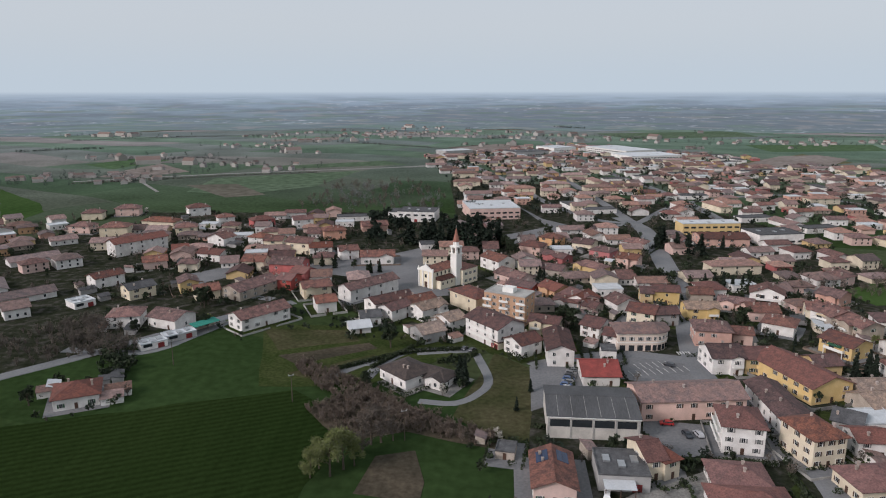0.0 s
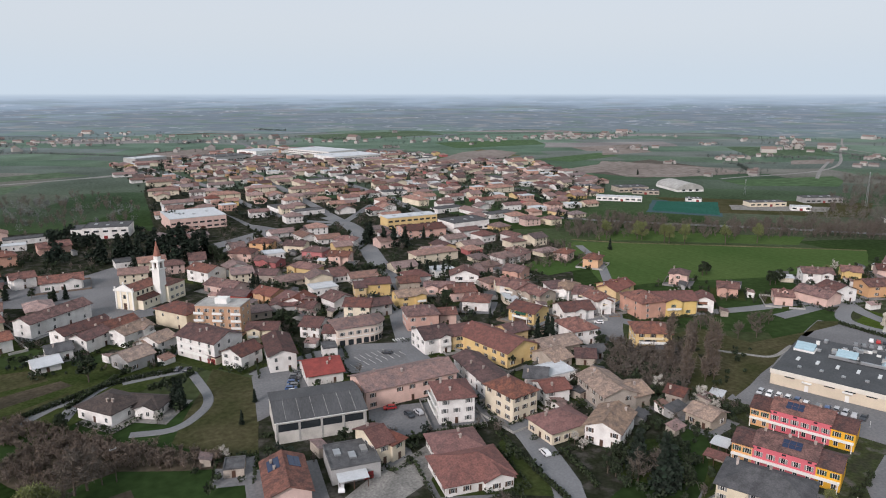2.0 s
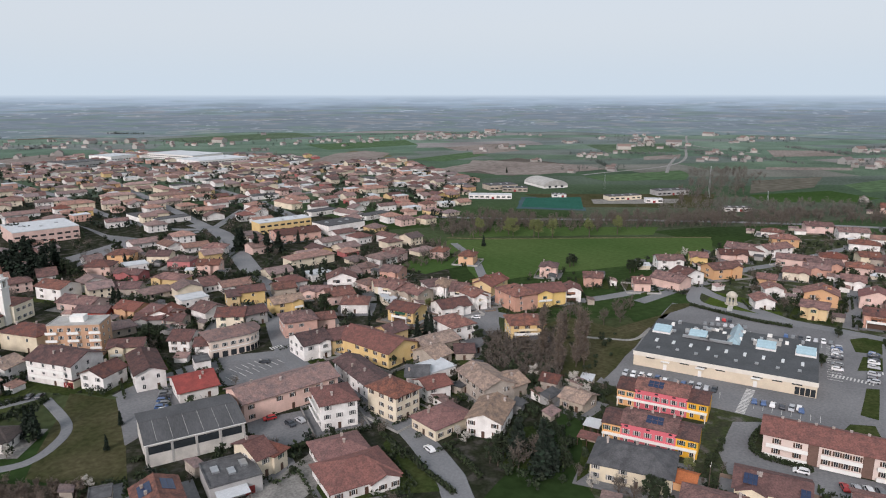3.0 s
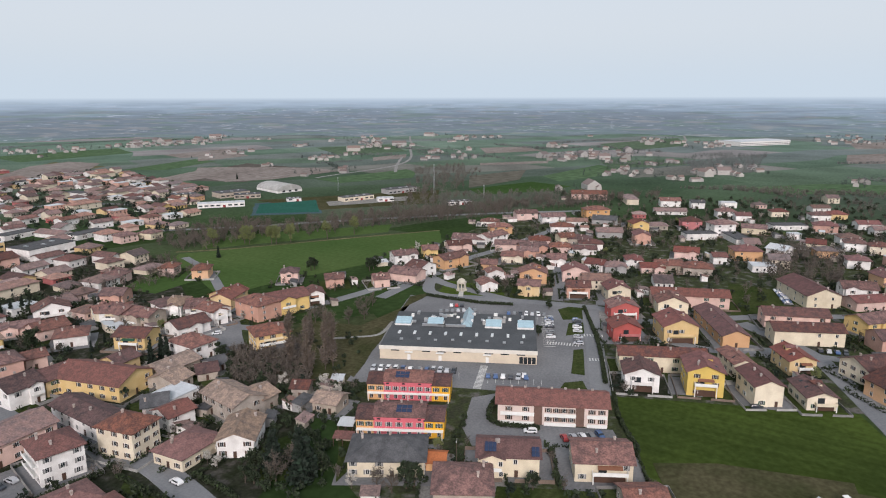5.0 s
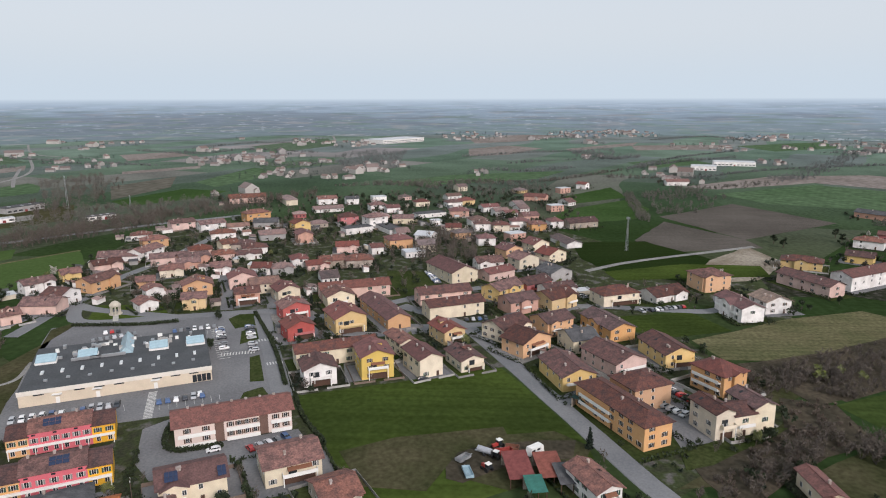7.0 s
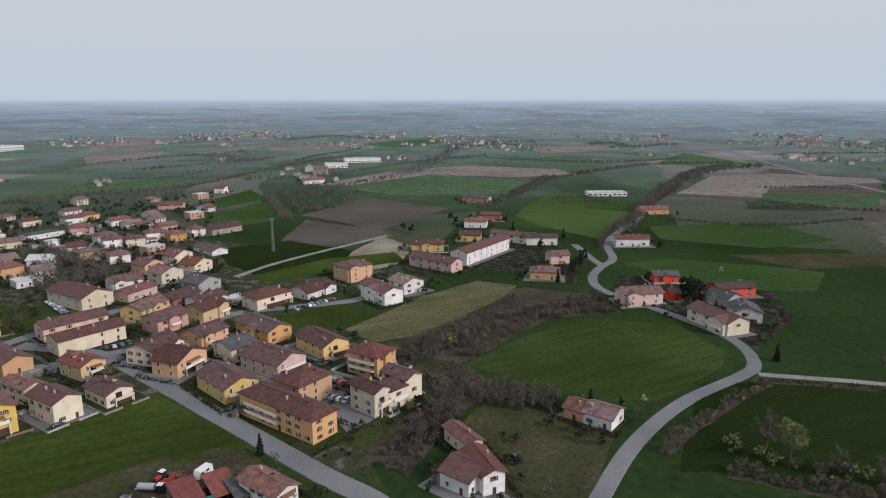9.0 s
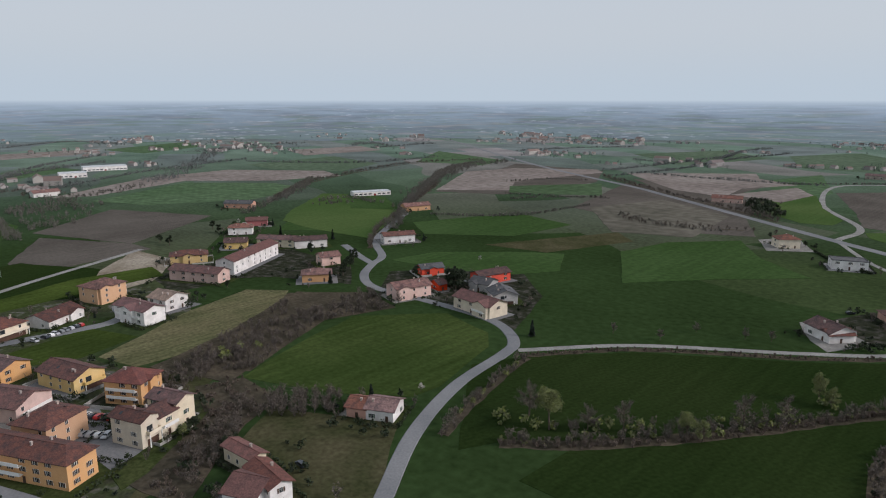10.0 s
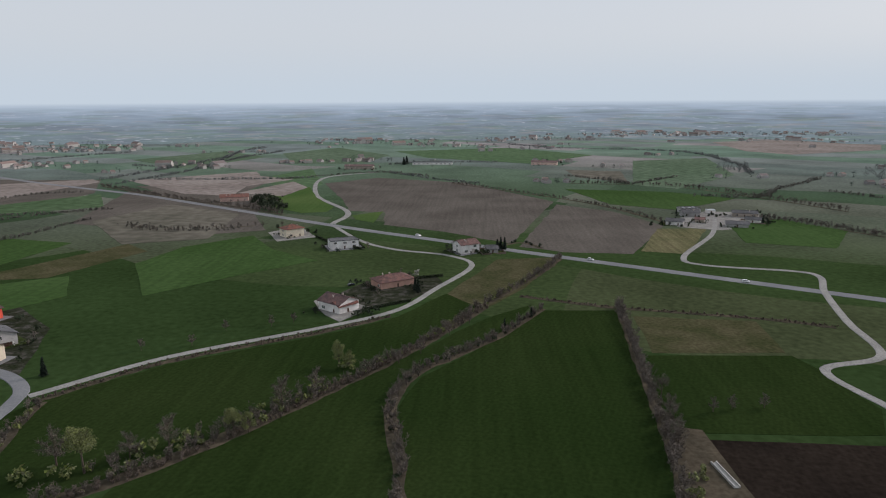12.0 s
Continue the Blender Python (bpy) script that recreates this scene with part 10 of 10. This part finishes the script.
def pole(x, y):
    """A concrete line pole with a cross-arm."""
    base = holder("utility_pole", pose(x, y, 0, 0, 0, 25))
    tagged(base, "dark wooden utility pole with a cross-arm", "pole", "utility poles")
    v, f = [], []
    stick(v, f, (0, 0, -0.3), (0, 0, 10), 0.16, 0.09, 8)
    part("shaft", mesh("shaft", v, f, BARK), base)
    part("cross_arm", box_mesh("cross_arm", METAL, (-0.9, 0.9, -0.08, 0.08, 9.3, 9.5)), base)
    for i in (-0.8, 0.8):
        v, f = [], []
        stick(v, f, (i, 0, 9.5), (i, 0, 9.9), 0.07, 0.05, 6)
        part("insulator", mesh("insulator", v, f, WHITE), base)


def mast(x, y, h):
    """A tall steel floodlight or radio mast."""
    base = holder("mast", pose(x, y, 0, 0, 0, 40))
    tagged(base, "tall grey steel mast with a head frame", "mast", "masts")
    for sx in (-1, 1):
        for sy in (-1, 1):
            v, f = [], []
            stick(v, f, (sx * 0.7, sy * 0.7, -0.3), (sx * 0.25, sy * 0.25, h), 0.12, 0.08, 5)
            part("leg", mesh("leg", v, f, METAL), base)
    n = int(h / 2.5)
    for i in range(n):
        k0, k1 = 0.7 - 0.45 * i / n, 0.7 - 0.45 * (i + 1) / n
        v, f = [], []
        stick(v, f, (-k0, -k0, h * i / n), (k1, -k1, h * (i + 1) / n), 0.05, 0.05, 4)
        stick(v, f, (k0, k0, h * i / n), (-k1, k1, h * (i + 1) / n), 0.05, 0.05, 4)
        part("brace", mesh("brace", v, f, METAL), base)
    part("head_frame", box_mesh("head_frame", METAL, (-1.4, 1.4, -0.25, 0.25, h - 0.4, h + 0.9)), base)


car_row((186.4, 147.8), (193.9, 132.9), 1)
car_row((194.7, 132.2), (200.9, 118.3), 1)
car_row((202.5, 107.8), (209.7, 92.9), 1)
car_row((257.9, 163.0), (268.9, 147.8), 1)
car_row((266.5, 165.2), (274.6, 152.5), 0.6)
car_row((271.7, 134.1), (279.9, 116.7), 1)
car_row((277.1, 114.7), (249.8, 101.8), 0.5)
car_row((281.0, 102.6), (248.5, 89.1), 0.5)
car_row((47.4, 229.4), (41.2, 212.0), 1)
car_row((70.4, 180.7), (77.3, 181.5), 1)
car_row((216.7, -57.1), (202.4, -67.5), 1)
car_row((225.5, -65.5), (212.9, -73.2), 1)
car_row((311.5, -76.7), (320.3, -100.0), 0.7)
car_row((294.8, 6.9), (297.3, -4.7), 1)
car_row((173.8, 66.4), (184.6, 53.8), 0.7)
car_row((382.3, 30.7), (356.3, 22.5), 1)
car_row((355.5, -50.4), (331.5, -53.7), 1)
car_row((6.9, 250.6), (12.9, 247.3), 1)
car("white", 98.4, 143.5, 87)
car("red", 68.3, 188.0, 171)
car("dark", 83.8, 233.1, 141)
car("white", 41.2, 150.5, 74)
car("white", 210.2, 95.4, 25)
car("white", 181.3, 227.4, 139)
car("white", 173.2, 75.8, 116)
car("white", -153.1, -374.3, 157)
car("white", -74.5, -426.0, 148)
car("white", 43.9, -503.4, 148)
car("dark", 146.2, -97.8, -7)
car("dark", 226.7, 19.5, -73)
pole(-11.3, 178.8)
pole(-49.6, 203.8)
pole(-100.9, 234.9)
pole(142.2, 83.4)
mast(596.9, 384.0, 30)
mast(560.0, 485.1, 14)
mast(597.9, 324.4, 12)
mast(445.4, -97.6, 22)
bay_lines((68.0, 226.2), (89.5, 230.8))
bay_lines((71.7, 232.8), (84.2, 235.7))
bay_lines((181.7, 144.5), (199.0, 116.4))
bay_lines((199.3, 107.6), (208.7, 87.9))
bay_lines((253.0, 161.6), (265.0, 144.1))
bay_lines((266.6, 133.0), (275.6, 114.0))
bay_lines((276.6, 115.9), (243.4, 99.7))
crossing((192.0, 105.0), (211.9, 112.8))
crossing((247.1, 102.8), (251.1, 89.6))
crossing((263.4, 92.9), (267.1, 85.1))
crossing((238.4, 81.3), (241.2, 75.3))
crossing((90.9, 245.8), (96.4, 245.9))
car("dark", 69.0, -360.2, -138)

# ---- the farmyard by the meadow: machinery and low sheds ----
def cylinder(name, a, b, r, mat, parent, sides=14):
    v, f = [], []
    stick(v, f, a, b, r, r, sides)
    v, f = v, f + [tuple(range(sides))[::-1]]
    return part(name, mesh(name, v, f, mat), parent)


def tractor(x, y, turn):
    base = holder("tractor", pose(x, y, 0.02, 0, 0, turn))
    tagged(base, "old red farm tractor with a white cab roof", "tractor", "farm machines")
    red = material("faded_red_machine_paint", (0.40, 0.05, 0.04), rough=0.5, vary=0.25)
    part("bonnet", box_mesh("bonnet", red, (0.1, 2.0, -0.42, 0.42, 0.8, 1.55)), base)
    part("cab", box_mesh("cab", PANE, (-1.2, 0.1, -0.7, 0.7, 0.9, 2.3)), base)
    part("cab_roof", box_mesh("cab_roof", WHITE, (-1.35, 0.2, -0.8, 0.8, 2.3, 2.45)), base)
    for sy in (-1, 1):
        cylinder("rear_wheel", (-0.8, sy * 0.75, 0.8), (-0.8, sy * 1.15, 0.8), 0.8, RUBBER, base)
        cylinder("front_wheel", (1.5, sy * 0.65, 0.45), (1.5, sy * 0.95, 0.45), 0.45, RUBBER, base)


def trailer(x, y, turn, colour, length=5.0, h=1.1):
    base = holder("farm_trailer", pose(x, y, 0.02, 0, 0, turn))
    tagged(base, "open %s farm trailer beside the sheds" % colour[0], "trailer", "farm machines")
    paint = material("weathered_%s_paint" % colour[0], colour[1], rough=0.6, vary=0.3)
    a, b = length / 2, 1.1
    part("bed", box_mesh("bed", paint, (-a, a, -b, b, 0.75, 0.9)), base)
    for x0, x1, y0, y1 in ((-a, a, -b, -b + 0.1), (-a, a, b - 0.1, b), (-a, -a + 0.1, -b + 0.1, b - 0.1), (a - 0.1, a, -b + 0.1, b - 0.1)):
        part("side_board", box_mesh("side_board", paint, (x0, x1, y0, y1, 0.9, 0.9 + h)), base)
    for sy in (-1, 1):
        cylinder("wheel", (-0.5, sy * 0.85, 0.45), (-0.5, sy * 1.1, 0.45), 0.45, RUBBER, base)
    part("drawbar", box_mesh("drawbar", METAL, (a, a + 1.6, -0.08, 0.08, 0.7, 0.82)), base)


def tank(x, y, turn):
    base = holder("slurry_tank", pose(x, y, 0.02, 0, 0, turn))
    tagged(base, "pale grey slurry tank on wheels", "tank", "farm machines")
    cylinder("barrel", (-2.2, 0, 1.5), (2.2, 0, 1.5), 0.9, material("dull_galvanised_tank", (0.40, 0.42, 0.45), rough=0.5, vary=0.25), base)
    part("chassis", box_mesh("chassis", METAL, (-2.0, 3.2, -0.3, 0.3, 0.55, 0.75)), base)
    for sy in (-1, 1):
        cylinder("wheel", (-0.4, sy * 0.8, 0.55), (-0.4, sy * 1.15, 0.55), 0.55, RUBBER, base)


def caravan(x, y, turn):
    base = holder("caravan", pose(x, y, 0.02, 0, 0, turn))
    tagged(base, "white touring caravan on the grass edge", "caravan")
    v, f = [], []
    block(v, f, -2.8, 2.8, -1.1, 1.1, 0.5, 2.6)
    for i in (4, 7):
        v[i] = (v[i][0] + 0.7, v[i][1], v[i][2])
    for i in (5, 6):
        v[i] = (v[i][0] - 0.4, v[i][1], v[i][2])
    part("body", mesh("body", v, f, WHITE), base)
    for i in (-1.4, 0.6):
        part("window", box_mesh("window", PANE, (i - 0.6, i + 0.6, -1.14, -1.08, 1.5, 2.1)), base)
    for sy in (-1, 1):
        cylinder("wheel", (0, sy * 0.8, 0.35), (0, sy * 1.05, 0.35), 0.35, RUBBER, base)


def lean_to(x, y, turn, w, d, h, mat, words):
    """A low open shed: sheet roof on posts with a back wall."""
    PLAN.append((x, y, max(w, d)))
    base = holder("shed", pose(x, y, 0, 0, 0, turn))
    tagged(base, words, "shed", "farm sheds")
    v, f = [], []
    block(v, f, -w / 2, w / 2, -d / 2, d / 2, h, h + 0.12)
    for i in (2, 3, 6, 7):
        v[i] = (v[i][0], v[i][1], v[i][2] + d * 0.12)
    part("roof", mesh("roof", v, f, mat), base)
    part("back_wall", box_mesh("back_wall", WALL["T"], (-w / 2 + 0.1, w / 2 - 0.1, d / 2 - 0.4, d / 2 - 0.2, -0.2, h + d * 0.11)), base)
    for i in range(3):
        part("post", box_mesh("post", DOORPAINT, (-0.1, 0.1, -0.1, 0.1, -0.2, h + 0.06)), base, pose((i - 1) * (w / 2 - 0.3), -d / 2 + 0.3, 0))


tractor(167.5, -3.3, 40)
tractor(174.3, -6.2, -30)
trailer(175.7, -8.1, -70, ("red", (0.34, 0.06, 0.05)))
trailer(164.8, 1.9, 15, ("light blue", (0.30, 0.42, 0.48)), 5.5, 0.6)
tank(175.9, -2.7, 60)
caravan(177.1, -17.0, -50)
tractor(180.2, -6.5, 130)
trailer(172.0, 3.4, -40, ("grey", (0.24, 0.25, 0.26)), 4.5, 0.7)
trailer(178.4, -10.6, 80, ("rust brown", (0.20, 0.09, 0.06)), 4.0, 0.8)
lean_to(165.1, -11.6, -80, 7, 12, 2.8, material("dark_red_sheeting", (0.20, 0.06, 0.055), vary=0.3), "low shed with a dark red sheet roof")
lean_to(165.8, -20.0, -80, 7, 11, 2.8, material("rusty_red_sheeting", (0.24, 0.08, 0.06), vary=0.35), "low shed with a rusty red sheet roof")
lean_to(156.2, -15.6, -80, 5, 7, 3.0, material("teal_sheeting", (0.04, 0.16, 0.13), vary=0.3), "low shed with a teal sheet roof")
lean_to(161.6, -24.8, -80, 7, 9, 3.0, ROOF["g"], "low shed with a grey sheet roof")
lean_to(-102.0, 272.7, 52, 12, 5, 3.2, material("teal_canopy", (0.03, 0.22, 0.17), vary=0.2), "long teal canopy beside the lane")
lean_to(44.5, 151.6, -5, 8, 5, 2.8, ROOF["w"], "white sheet canopy in front of a grey shed")
lean_to(208.9, -35.3, -35, 6, 6, 2.8, material("dark_green_sheeting", (0.03, 0.07, 0.06), vary=0.25), "small dark green car shelter")
lean_to(145.0, 124.2, -65, 5, 5, 2.6, ROOF["w"], "small white garden canopy")
lean_to(138.1, 119.6, -65, 6, 4, 2.6, ROOF["r"], "small red-roofed garden shed")


def solar_array(x, y, turn, z, slope, cols, rows):
    """Dark blue solar panels lying on a roof slope."""
    base = holder("solar_array", pose(x, y, z, 0, 0, turn) @ pose(0, 0, 0, slope, 0, 0))
    tagged(base, "dark blue solar panels on a tiled roof", "solar panels", "solar panels")
    one = box_mesh("solar_panel", SOLAR, (-0.5, 0.5, -0.8, 0.8, 0, 0.06))
    for i in range(cols):
        for j in range(rows):
            part("solar_panel", one, base, pose((i - (cols - 1) / 2) * 1.06, (j - (rows - 1) / 2) * 1.68, 0))




solar_array(146.5, 75.3, -64, 8.20, 20, 3, 2)
solar_array(31.2, 159.4, 85, 6.06, 21.3, 5, 2)
solar_array(25.9, 159.8, -95, 6.06, 21.3, 5, 2)
solar_array(150.6, 64.0, -64, 8.00, 20, 2, 2)


def culvert(a, b):
    """A pale concrete channel lying along a ditch."""
    dx, dy = b[0] - a[0], b[1] - a[1]
    half = math.hypot(dx, dy) / 2
    base = new("concrete_culvert", box_mesh("concrete_culvert", CONCRETE, (-half, half, -0.9, -0.6, -0.2, 0.7), (-half, half, 0.6, 0.9, -0.2, 0.7), (-half, half, -0.6, 0.6, -0.2, 0.15)))
    base.matrix_basis = pose((a[0] + b[0]) / 2, (a[1] + b[1]) / 2, 0.07, 0, 0, math.degrees(math.atan2(dy, dx)))
    tagged(base, "pale concrete channel beside a ploughed field", "culvert")


culvert((-68.8, -176.3), (-70.8, -163.6))
